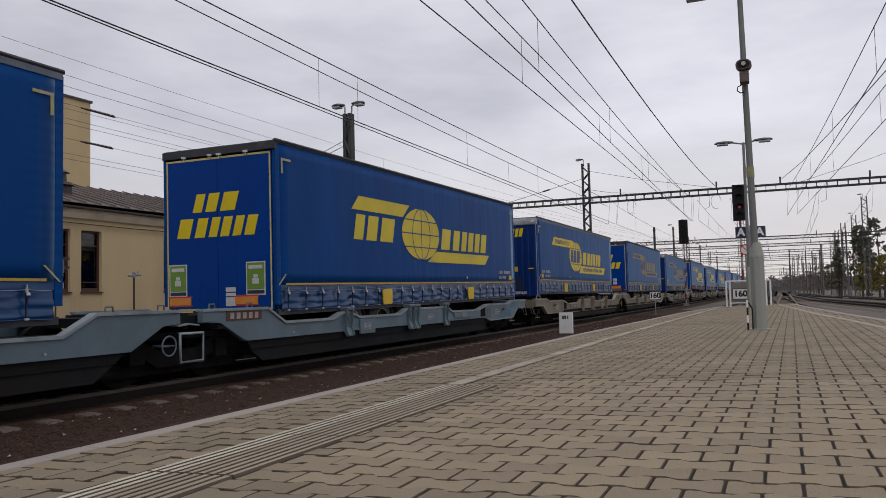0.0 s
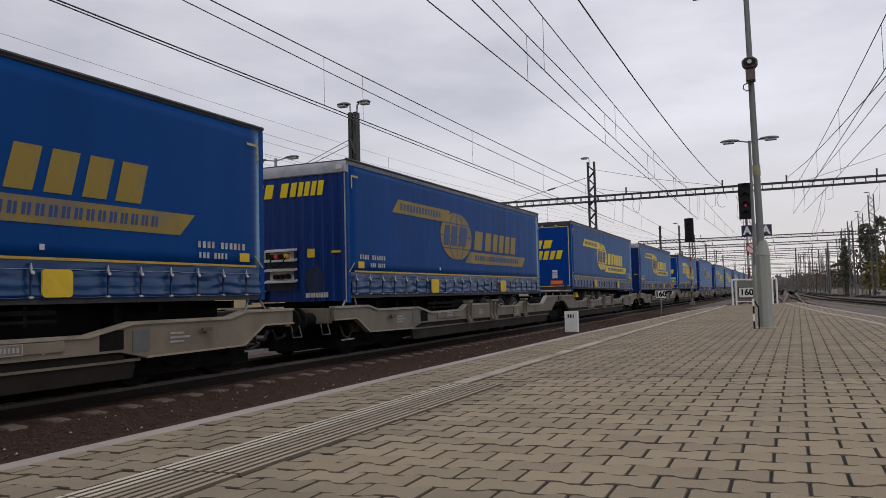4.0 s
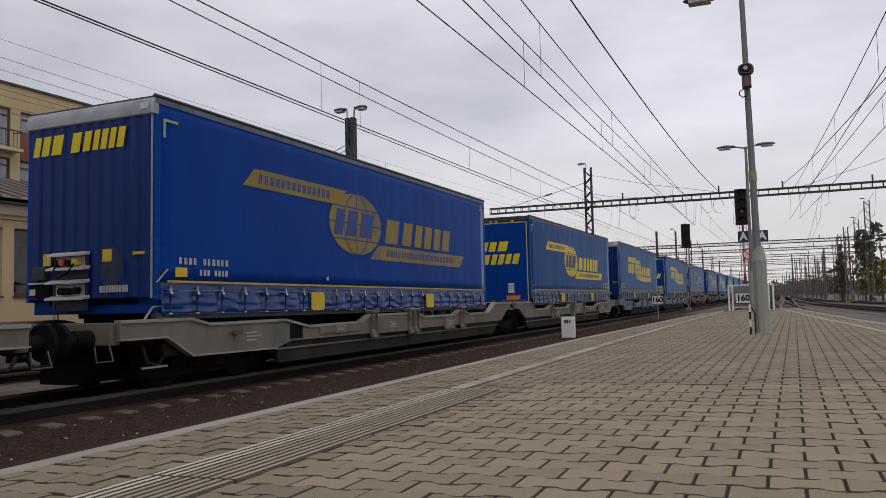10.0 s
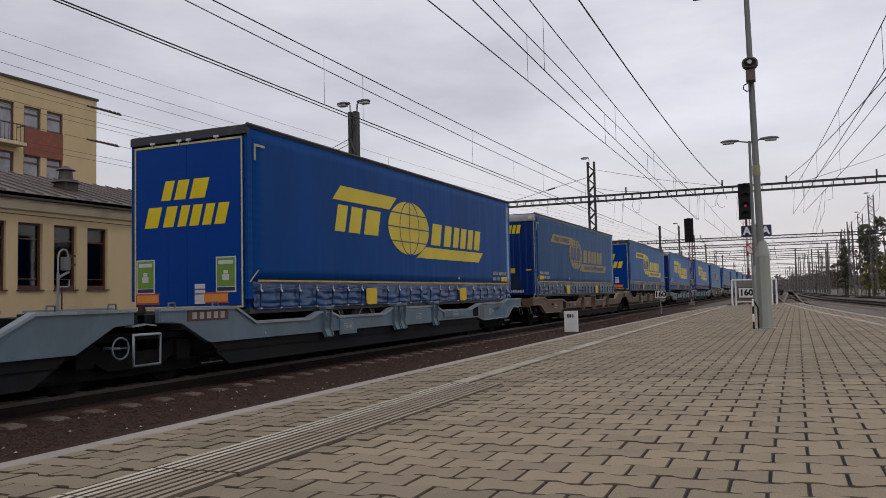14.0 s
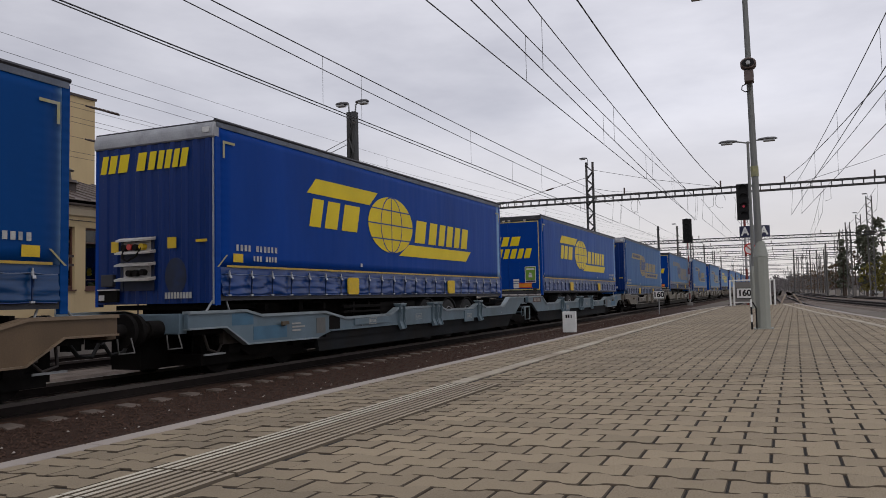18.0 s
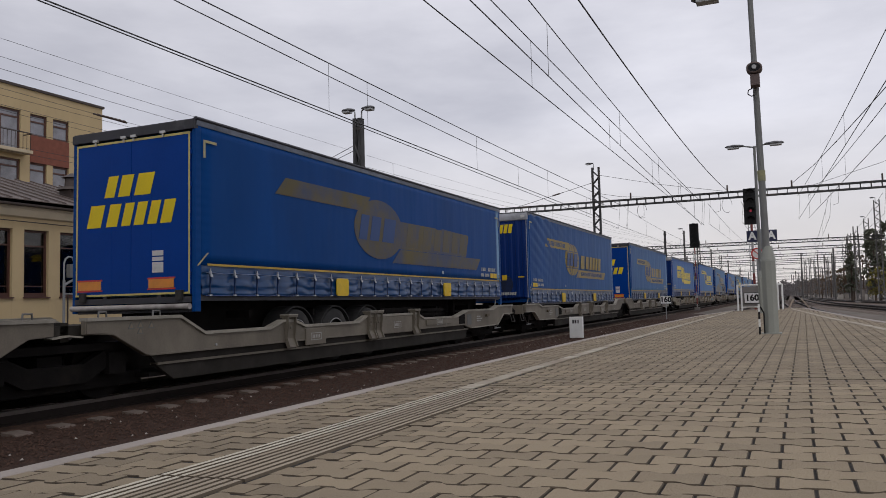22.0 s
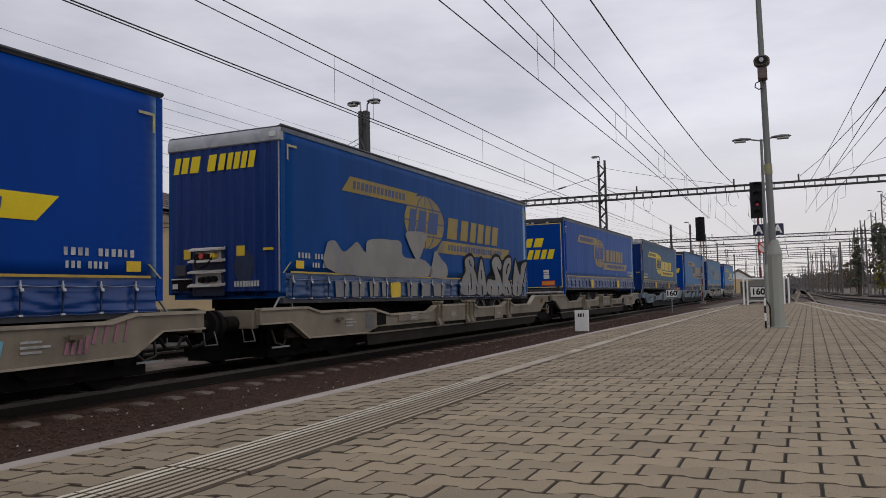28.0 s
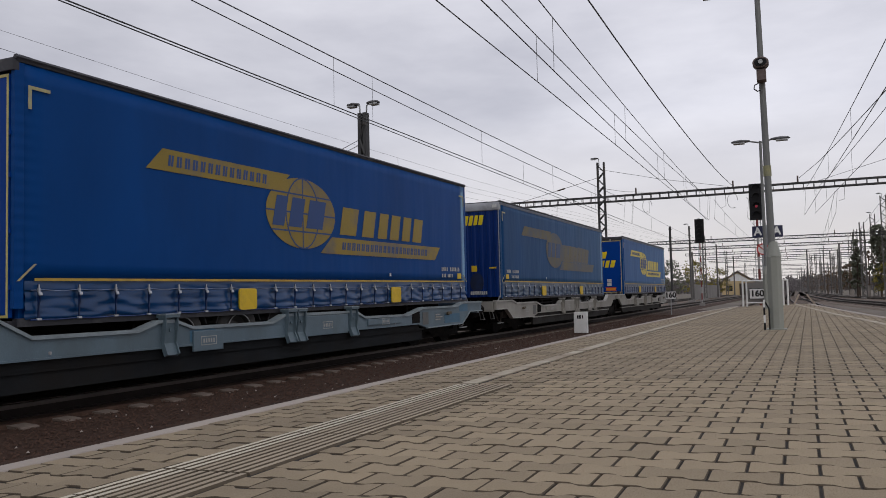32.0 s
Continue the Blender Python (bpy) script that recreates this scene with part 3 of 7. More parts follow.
def side_print(t, style, fade, cloth, shift, drop, proud=0.0):
    """The big yellow emblem on the side: banner, globe and blocks."""
    x = HALF + 0.0005 + proud
    before = set(t.children)
    cl = BLUE[cloth]
    top_wear, low_wear = {"fresh": (0.0, 0.05), "mid": (0.22, 0.32), "dull": (0.42, 0.55), "gone": (0.62, 0.72)}[fade]
    cl2 = tuple(v * 0.7 + k * 0.3 for v, k in zip(cl, INK[fade]))
    ink = print_ink("ink_%s_%s" % (fade, cloth), INK[fade], cl2, top_wear)
    ink_low = print_ink("ink_low_%s_%s" % (fade, cloth), INK[fade], cl2, low_wear)
    line = material("globe_line_" + cloth, tuple(v * 0.8 for v in cl), 0.5, 0, 0.1, 2, 40, 0)
    if style == 1:
        part("banner", shared("banner_one_" + ink.name, lambda: prism([(2.55, 3.19), (4.98, 3.19), (5.35, 3.49), (2.87, 3.49)], x, x + 0.004), ink), ink, t)
        gy, gz, ry, rz = 6.0, 2.83, 1.09, 0.63

        rows = ((2.62, 4.66, 2.56, 3.10, LETTERS_L, x), (7.2, 10.72, 2.50, 3.05, LETTERS_W, x))
        part("lower_banner", shared("lower_banner_one_" + ink.name, lambda: prism([(6.35, 2.15), (10.50, 2.15), (10.86, 2.43), (6.9, 2.43)], x, x + 0.004), ink_low), ink_low, t)
    else:
        part("banner", shared("banner_two_" + ink.name, lambda: prism([(2.0, 3.14), (4.98, 3.14), (5.4, 3.46), (2.32, 3.46)], x, x + 0.004), ink), ink, t)
        gy, gz, ry, rz = 5.78, 2.80, 1.09, 0.64

        rows = ((4.86, 6.62, 2.54, 3.07, LETTERS_L, x + 0.0065), (7.04, 10.85, 2.49, 3.04, LETTERS_W, x))

        def small():
            bm = bmesh.new()
            for i in range(14):
                a = 2.42 + i * 0.168
                slanted(bm, x + 0.004, a, a + 0.045, 3.22, 3.38, 0.02, 0.003)
                slanted(bm, x + 0.004, a + 0.062, a + 0.10, 3.22, 3.38, 0.02, 0.003)
            for i in range(21):
                a = 7.12 + i * 0.187
                slanted(bm, x + 0.004, a, a + 0.05, 2.19, 2.34, 0.02, 0.003)
                slanted(bm, x + 0.004, a + 0.075, a + 0.12, 2.19, 2.34, 0.02, 0.003)
            return bm
        part("lower_banner", shared("lower_banner_two_" + ink.name, lambda: prism([(6.35, 2.10), (11.44, 2.10), (11.76, 2.42), (6.75, 2.42)], x, x + 0.004), ink_low), ink_low, t)
        if fade == "gone":
            part("glue_residue", shared("glue_residue_" + ink_low.name, lambda: prism([(6.5, 2.43), (10.7, 2.43), (10.9, 3.02), (9.1, 3.08), (9.0, 2.72), (8.7, 2.72), (8.75, 3.06), (6.7, 3.06)], x - 0.0005, x + 0.002), ink_low), ink_low, t, "brownish residue of peeled letters")
        else:
            part("banner_lettering", shared("banner_lettering_" + line.name, small, line), line, t)["kind"] = "stuff"
    part("globe", shared("globe_%d_%s" % (style, ink.name), lambda: prism(ellipse(gy, gz, ry, rz), x + 0.001, x + 0.005), ink), ink, t)
    if fade != "gone":
        part("globe_grid", shared("globe_grid_%d_%s" % (style, line.name), lambda: (lambda bm: (globe_grid(bm, gy, gz, ry, rz, x + 0.006), bm)[1])(bmesh.new()), line), line, t)
    for k, (y0, y1, z0, z1, widths, xx) in enumerate(rows):
        m = (ink, ink_low)[k] if style == 1 or k else line
        block_row(t, "side%d%d" % (style, k), y0, y1, z0, z1, widths, 0.14, m, lambda y, z: pose(xx, y, z))
    for o in t.children:
        if o not in before:
            o.location.y += shift
            o.location.z -= drop


def number_rows(t, flip, wide, line):
    """Fleet markings near the front corner, as plain bars and yellow plates; heights are over the yellow line."""
    x = HALF + 0.006

    def bars(y0, count, step, z0, z1):
        def made():
            bm = bmesh.new()
            for i in range(count):
                a = (LONG - y0 - count * step if flip else y0) + i * step
                if i == (4 if count > 8 else 3):
                    continue
                quad_box(bm, x, a, z0, x + 0.003, a + step * (0.62 if i % 3 else 0.5), z1)
            return bm
        return made
    for k, (y0, count, step, z0, z1) in enumerate(((0.50, 11, 0.105, 0.26, 0.36), (1.02 if wide else 0.95, 8, 0.085, 0.10, 0.19))):
        row = part("number_row", shared("number_row_%d%d%d" % (flip, wide, k), bars(y0, count, step, z0, z1), FLEET_MARK), FLEET_MARK, t)
        row.location, row["kind"] = (0, 0, line), "stuff"
        t.children[-1]["kind"] = "stuff"
    for i in range(1 + wide):
        y = 0.42 + i * 0.27
        y = LONG - y - 0.25 if flip else y
        part("code_plate", shared("code_plate", lambda: box(0, 0, -0.07, 0.004, 0.25 if wide else 0.42, 0.07), YELLOW_FLAP), YELLOW_FLAP, t, "small yellow code plate").location = (x, y, line + 0.14)


def wheel_meshes():
    def tyre():
        bm = bmesh.new()
        prof = [(0.30, -0.16), (0.45, -0.18), (0.50, -0.14), (0.51, 0), (0.50, 0.14), (0.45, 0.18), (0.30, 0.16)]
        n = 28
        rings = [[bm.verts.new((w, r * math.cos(6.2832 * i / n), r * math.sin(6.2832 * i / n))) for r, w in prof] for i in range(n)]
        for i in range(n):
            for j in range(len(prof) - 1):
                bm.faces.new((rings[i][j], rings[i][j + 1], rings[(i + 1) % n][j + 1], rings[(i + 1) % n][j])).smooth = True
        return bm

    def rim():
        bm = bmesh.new()
        prof = [(0.325, 0.165), (0.315, 0.185), (0.295, 0.175), (0.285, 0.10), (0.20, 0.05), (0.14, 0.06), (0.13, 0.15), (0.0, 0.16)]
        n = 20
        rings = [[bm.verts.new((w, r * math.cos(6.2832 * i / n), r * math.sin(6.2832 * i / n))) for r, w in prof] for i in range(n)]
        for i in range(n):
            for j in range(len(prof) - 1):
                bm.faces.new((rings[i][j], rings[i][j + 1], rings[(i + 1) % n][j + 1], rings[(i + 1) % n][j]))
        return bm
    return shared("tyre", tyre, RUBBER), shared("rim", rim, RIM_DISC)


def trailer(kind, style, fade, cloth, line, seed, stickers="", wrinkle=0.0, cap="grey", shift=0.0, drop=0.0, flaps=0.0):
    """kind D: the rear doors lead; B: the front bulkhead leads. line: height of the yellow line over the rails."""
    doors = kind == "D"
    words = {"fresh": "bright", "mid": "slightly faded", "dull": "faded", "gone": "almost bleached"}[fade]
    body = {"navy": "dark navy", "dull": "dusty blue", "mid": "blue", "fresh": "deep blue"}[cloth]
    t = thing("semi_trailer", "%s tarpaulin semi-trailer, %s yellow emblem, %s leading"
              % (body, words, "rear doors" if doors else "front wall"), "trailer", "semi-trailers on the train")
    C = CLOTH[cloth]
    rear = (lambda y: y) if doors else (lambda y: LONG - y)
    bottom, top = line - 0.50, 4.06
    # box of the body
    part("load_box", box(-HALF + 0.06, 0.10, bottom + 0.05, HALF - 0.065, LONG - 0.10, top - 0.05), C, t)
    part("curtain", cloth_side(seed, line - 0.015, top - 0.05, wrinkle), C, t, "taut tarpaulin curtain with soft pulls")
    part("far_curtain", shared("far_curtain_" + C.name, lambda: box(-HALF + 0.01, 0.12, 1.2, -HALF + 0.06, LONG - 0.12, top - 0.15), C), C, t)
    part("hem", hem(seed + 100, bottom + 0.04, line - 0.115, 0.4 if seed == 110 else 1.0), HEM[cloth], t, "scalloped lower hem of the curtain")
    part("fold", shared("fold_" + cloth, lambda: box(HALF - 0.05, 0.13, -0.125, HALF - 0.004, LONG - 0.13, -0.018), HEM[cloth]), HEM[cloth], t).location = (0, 0, line)
    # thin pale tube: the highlight on the fold's rim put into its colour
    part("cord", shared("cord_%d" % (seed % 4), lambda: tubes([(HALF + 0.020 + 0.012 * abs(math.sin((0.2 + 0.17 * i - STRAP_FIRST) / STRAP_PITCH * math.pi)), 0.2 + 0.17 * i,
         -0.118 - 0.016 * abs(math.sin((0.2 + 0.17 * i - STRAP_FIRST) / STRAP_PITCH * math.pi)) + 0.008 * noise.noise((0.6 * i, 3.0 * (seed % 4), 0))) for i in range(78)], 0.0065, 5), FOLD_GLINT), FOLD_GLINT, t, "pale line along the fold, a painted highlight").location = (0, 0, line)
    part("hem_edge", shared("hem_edge_%d" % (seed % 4), lambda: tubes([(HALF + 0.004 + 0.03 * abs(math.sin((0.2 + 0.17 * i - STRAP_FIRST) / STRAP_PITCH * math.pi)), 0.2 + 0.17 * i,
         -0.468 - 0.010 * abs(math.sin((0.2 + 0.17 * i - STRAP_FIRST) / STRAP_PITCH * math.pi)) + 0.006 * noise.noise((0.5 * i, 3.0 * (seed % 4), 7))) for i in range(78)], 0.009, 5), HEM_EDGE), HEM_EDGE, t).location = (0, 0, line)
    part("stripe", shared("stripe", lambda: box(0, 0, -0.017, 0.006, LONG - 0.5, 0.017), LINE_YELLOW), LINE_YELLOW, t).location = (HALF + 0.012, 0.25, line)
    part("bottom_rail", shared("bottom_rail", lambda: box(HALF - 0.10, 0.05, -0.05, HALF - 0.012, LONG - 0.05, 0.05), ROOF_DARK), ROOF_DARK, t).location = (0, 0, bottom)
    # roof
    part("roof", shared("roof", lambda: box(-HALF, 0, top - 0.05, HALF - 0.02, LONG, top, bevel=0.02), ROOF_DARK), ROOF_DARK, t)
    capm = ROOF_MID if cap == "grey" else ROOF_DARK
    part("roof_rail", shared("roof_rail_" + cap, lambda: prism([(HALF - 0.06, top - (0.11 if cap == "grey" else 0.055)), (HALF + 0.004, top - (0.11 if cap == "grey" else 0.055)), (HALF + 0.012, top - 0.03), (HALF - 0.03, top + 0.012), (HALF - 0.06, top + 0.012)], 0.02, LONG - 0.02, "y"), capm), capm, t)
    part("roof_bead", shared("roof_bead", lambda: tube((HALF - 0.005, 0, top - 0.005), (HALF - 0.005, LONG, top - 0.005), 0.032, 6), ROOF_DARK), ROOF_DARK, t)
    for y in (0.06, LONG - 0.06):
        for sx in (1, -1):
            part("corner_post", shared("corner_post_" + cloth, lambda: box(-0.035, -0.06, 1.12, 0.035, 0.06, top - 0.06, bevel=0.008), C), C, t).location = (sx * (HALF - 0.036), y, 0)
    # marks at the upper corners and the grab areas
    for k, (a, s) in enumerate(((0.16, 1), (LONG - 0.16, -1))):
        def mark(a=a, s=s):
            bm = bmesh.new()
            y0, y1 = sorted((a, a + s * 0.30))
            quad_box(bm, HALF + 0.012, y0, 3.71, HALF + 0.016, y1, 3.75)
            y0, y1 = sorted((a, a + s * 0.045))
            quad_box(bm, HALF + 0.0125, y0, 3.47, HALF + 0.0165, y1, 3.71)
            return bm
        part("corner_mark", shared("corner_mark_%d" % k, mark, TAPE_PALE), TAPE_PALE, t)
    for y in (4.14 - flaps, 9.28 - flaps):
        part("grab_flap", shared("grab_flap", lambda: prism(rounded(-0.22, -0.185, 0.22, 0.155, 0.055), -0.01, 0.014), YELLOW_FLAP), YELLOW_FLAP, t, "yellow grab mark for the lifting arms").location = (HALF + (0.006 if seed == 110 else 0.040), rear(y), line - 0.285)
    def hook_row():
        clear = [y for y in (STRAP_FIRST + STRAP_PITCH * i for i in range(23)) if min(abs(y - rear(4.14 - flaps)), abs(y - rear(9.28 - flaps))) >= 0.27]
        return boxes(*[(0.010, y - 0.026, -0.478, 0.042, y + 0.026, -0.454) for y in clear])
    hooks = part("hook_strip", shared("hook_strip_%s_%.1f" % (kind, flaps), hook_row, CLIP), CLIP, t, "row of bright hooks below the straps")
    hooks.location, hooks["kind"] = (HALF, 0, line), "stuff"
    y = STRAP_FIRST
    while y < LONG - 0.2:
        def strap():
            bm = bmesh.new()
            add_prism(bm, [(-0.008, -0.46), (-0.008, -0.06), (0.006, -0.06), (0.030, -0.20), (0.012, -0.30), (0.010, -0.46)], -0.008, 0.008, "y")
            return bm

        def buckle():
            bm = boxes((0.004, -0.020, -0.150, 0.026, 0.006, -0.100), (0.004, -0.010, -0.101, 0.018, 0.004, -0.060))
            add_prism(bm, [(0.012, -0.150), (0.030, -0.150), (0.040, -0.185), (0.030, -0.192), (0.018, -0.17)], -0.018, 0.026, "y")
            return bm
        if min(abs(y - rear(4.14 - flaps)), abs(y - rear(9.28 - flaps))) < 0.27:
            y += STRAP_PITCH
            continue
        sp = part("strap", shared("strap", strap, CLOTH_BAND), CLOTH_BAND, t)
        sp.location = (HALF + 0.020, y, line)
        part("buckle", shared("buckle", buckle, CLIP), CLIP, sp, "bright lever buckle")
        y += STRAP_PITCH
    part("eyelet", shared("eyelet", lambda: boxes((0, -0.035, -0.035, 0.008, 0.035, 0.035)), CLIP), CLIP, t).location = (HALF + 0.012, LONG - 4.4 if doors else 4.6, line + 0.14)
    for y, s in ((0.02, 1), (LONG - 0.30, -1)):
        part("slanted_tape", shared("slanted_tape_%d" % s, lambda: prism([(0, 0.20), (0.035, 0.20), (0.26, 0.0), (0.225, 0.0)] if s < 0 else [(0.225, 0.20), (0.26, 0.20), (0.035, 0.0), (0.0, 0.0)], 0, 0.005), TAPE_PALE), TAPE_PALE, t).location = (HALF + 0.010, y, line - 0.02)
    side_print(t, style, fade, cloth, shift, drop, 0.022 * wrinkle)
    number_rows(t, doors, seed % 3 == 0, line)
    # undercarriage
    part("chassis", shared("chassis_%.2f" % bottom, lambda: boxes((-0.62, 0.5, 0.62, 0.62, LONG - 0.5, bottom + 0.04), *[(sx * 0.45 - 0.06, 0.3, 0.86, sx * 0.45 + 0.06, LONG - 0.3, 1.12) for sx in (1, -1)],
         *[(-1.1, yy, 1.0, 1.1, yy + 0.08, 1.12) for yy in (1.5, 3.4, 5.2, 7.2, 9.2, 11.2, 12.8)]), BLACK), BLACK, t)
    tyre, rim = wheel_meshes()
    for ax in (2.75, 4.06, 5.37):
        part("axle", shared("axle", lambda: tube((-1.0, 0, 0), (1.0, 0, 0), 0.07, 8), BLACK), BLACK, t).location = (0, rear(ax), 0.62)
        for sx in (1, -1):
            w = part("wheel", tyre, RUBBER, t)
            w.matrix_basis = pose(sx * 1.02, rear(ax), 0.62, 0, 0, 0 if sx > 0 else 180)
            r = part("rim", rim, RIM_DISC, w)
            if sx > 0:
                part("rim_lip", shared("rim_lip", lambda: tubes([(0.186, 0.306 * math.cos(0.2618 * i), 0.306 * math.sin(0.2618 * i)) for i in range(25)], 0.009, 4), RIM), RIM, r, "bright rim lip")

        def guard():
            bm = bmesh.new()
            arc = [(0.60 * math.cos(a), 0.58 * math.sin(a)) for a in [0.35 + i * 0.244 for i in range(11)]]
            arc2 = [(0.575 * math.cos(a), 0.555 * math.sin(a)) for a in [0.35 + i * 0.244 for i in range(11)]][::-1]
            add_prism(bm, arc + arc2, 0.82, 1.20)
            return bm
        part("mudguard", shared("mudguard", guard, RUBBER), RUBBER, t).location = (0, rear(ax), 0.60)
    part("side_guard", shared("side_guard", lambda: boxes((1.12, -1.6, 1.0, 1.16, 1.6, 1.06), (1.12, -1.6, 0.9, 1.16, 1.6, 0.94), (1.11, -1.2, 0.86, 1.15, -1.14, 1.12), (1.11, 1.14, 0.86, 1.15, 1.2, 1.12)), BLACK), BLACK, t).location = (0, rear(7.8), 0)
    part("pallet_box", shared("pallet_box", lambda: box(0.75, -0.9, 0.84, 1.14, 0.9, 1.10, bevel=0.02), BLACK), BLACK, t).location = (0, rear(6.9), 0)
    for sx in (1, -1):
        part("landing_leg", shared("landing_leg", lambda: boxes((-0.07, -0.07, 0.45, 0.07, 0.07, 1.1), (-0.16, -0.14, 0.42, 0.16, 0.14, 0.46)), BLACK), BLACK, t).location = (sx * 0.85, rear(10.6), 0.22)
    if seed == 21:
        part("wheel_chock", prism([(-0.22, 0), (0.24, 0.02), (-0.06, 0.22)], -0.08, 0.08), YELLOW_FLAP, t, "yellow wheel chock").location = (1.05, rear(1.35), 0.90)
    if doors:
        rear_face(t, line, stickers, cap, drop)
    else:
        front_face(t, line)
    return t


def rear_face(t, line, stickers, cap, drop):
    low, top = line - 0.44, 3.86
    for sx in (-1, 1):
        d = part("door", shared("door_%d_%.2f" % (sx, low), lambda: box(min(0.005 * sx, 1.19 * sx), -0.012, low, max(0.005 * sx, 1.19 * sx), 0.04, top, bevel=0.006), DOOR_BLUE), DOOR_BLUE, t, "smooth blue rear door leaf")
        for z in (low + 0.35, low + 1.0, low + 1.65, low + 2.15):
            part("hinge", shared("hinge_%d" % sx, lambda: box(-0.014, -0.020, -0.03, 0.014, 0.0, 0.03, bevel=0.005), DOOR_BLUE), DOOR_BLUE, d).location = (sx * 1.205, 0, z)
        part("locking_bar", shared("locking_bar", lambda: tube((0, 0, 0), (0, 0, 2.25), 0.008, 6), DOOR_BLUE), DOOR_BLUE, d).location = (sx * 0.42, -0.008, low + 0.06)
    # reflecting tape round the doors
    part("tape_frame", shared("tape_frame_%.2f" % low, lambda: boxes((-1.185, -0.018, top - 0.035, 1.185, -0.013, top), (-1.185, -0.018, low, 1.185, -0.013, low + 0.03),
         *[(sx * 1.168 - 0.015, -0.018, low + 0.03 + k * (top - low - 0.065) / 3, sx * 1.168 + 0.015, -0.0135, low + 0.03 + (k + 1) * (top - low - 0.065) / 3) for sx in (-1, 1) for k in range(3)]), YELLOW), YELLOW, t, "yellow reflecting tape round the doors")
    part("top_beam", shared("top_beam_" + cap, lambda: box(-HALF, -0.03, 3.895, HALF, 0.06, 4.04, bevel=0.012), ROOF_DARK), ROOF_DARK, t)
    for x in (-0.75, -0.15, 0.06, 0.66):
        part("marker_lamp", shared("marker_lamp", lambda: boxes((-0.05, -0.05, 3.86, 0.05, -0.02, 3.90), (-0.008, -0.045, 3.80, 0.008, -0.02, 3.90)), WHITE_MARK), WHITE_MARK, t).location = (x, 0, 0.02)

    ink = print_ink("ink_door", INK["fresh"], BLUE["fresh"], 0.05)
    for k, (y0, y1, z0, z1, widths) in enumerate(((-0.57, 0.52, 2.96, 3.30, LETTERS_L), (-0.95, 0.90, 2.49, 2.85, LETTERS_W))):
        block_row(t, "door%d" % k, y0, y1, z0, z1, widths, 0.10, ink, lambda y, z: pose(y, -0.0135, z - max(0.0, drop) * 0.7, 0, 0, -90))
    for x in (-0.88, 0.62):
        part("reflector", shared("reflector", lambda: box(-0.25, -0.022, -0.068, 0.25, -0.013, 0.068), ORANGE), ORANGE, t, "orange reflector plate").location = (x, 0, low + 0.17)
        part("reflector_rim", shared("reflector_rim", lambda: boxes((-0.275, -0.0175, -0.095, 0.275, -0.0135, -0.070), (-0.275, -0.0175, 0.070, 0.275, -0.0135, 0.095)), RED), RED, t).location = (x, 0, low + 0.17)
    part("code_plate", shared("code_plate_rear", lambda: boxes((-0.11, -0.02, -0.18, 0.11, -0.014, -0.02), (-0.11, -0.02, 0.0, 0.11, -0.0135, 0.06), (-0.11, -0.02, 0.08, 0.11, -0.0135, 0.16)), WHITE_MARK), WHITE_MARK, t).location = (0.28 if stickers == "big" else 0.55, 0, low + (0.25 if stickers == "big" else 0.52))
    for x in {"big": (-0.93, 0.83), "small": (-0.75,), "": ()}[stickers]:
        k = 1.0 if stickers == "big" else 0.6
        s = part("sticker", shared("sticker_" + stickers, lambda: box(-0.21 * k, -0.017, -0.30 * k, 0.21 * k, -0.013, 0.30 * k), WHITE_MARK), WHITE_MARK, t, "white-rimmed green sticker")
        s.location = (x, 0, low + 0.56 if stickers == "big" else low + 0.44)
        part("sticker_field", shared("sticker_field_" + stickers, lambda: box(-0.185 * k, -0.020, -0.20 * k, 0.185 * k, -0.0175, 0.278 * k), GREEN), GREEN, s)
        part("sticker_badge", shared("sticker_badge_" + stickers, lambda: boxes((-0.15 * k, -0.0225, 0.17 * k, 0.15 * k, -0.0205, 0.235 * k), (-0.07 * k, -0.0225, -0.10 * k, 0.07 * k, -0.0205, 0.0), (-0.045 * k, -0.0225, 0.01 * k, 0.045 * k, -0.0205, 0.07 * k)), WHITE_MARK), WHITE_MARK, s)
        part("sticker_foot", shared("sticker_foot_" + stickers, lambda: box(-0.185 * k, -0.0195, -0.278 * k, 0.185 * k, -0.0175, -0.215 * k), SIGN_NAVY), SIGN_NAVY, s)
    part("bumper", shared("bumper", lambda: boxes((-1.2, -0.02, -0.03, 1.2, 0.06, 0.06), (-1.15, 0.0, -0.18, 1.15, 0.06, -0.10), (-0.6, 0.0, -0.18, -0.52, 0.08, 0.1), (0.52, 0.0, -0.18, 0.6, 0.08, 0.1)), ROOF_DARK), ROOF_DARK, t).location = (0, 0, low - 0.10)
    for x in (-1.0, 1.0):
        part("rubber_buffer", shared("rubber_buffer", lambda: box(-0.06, -0.07, -0.08, 0.06, 0.0, 0.08, bevel=0.015), RUBBER), RUBBER, t).location = (x, 0, low - 0.02)
    part("underrun_bar", shared("underrun_bar", lambda: tube((-1.22, -0.06, 0), (1.22, -0.06, 0), 0.045, 10), UNDERRUN), UNDERRUN, t, "pale underrun bar").location = (0, 0, low - 0.19)


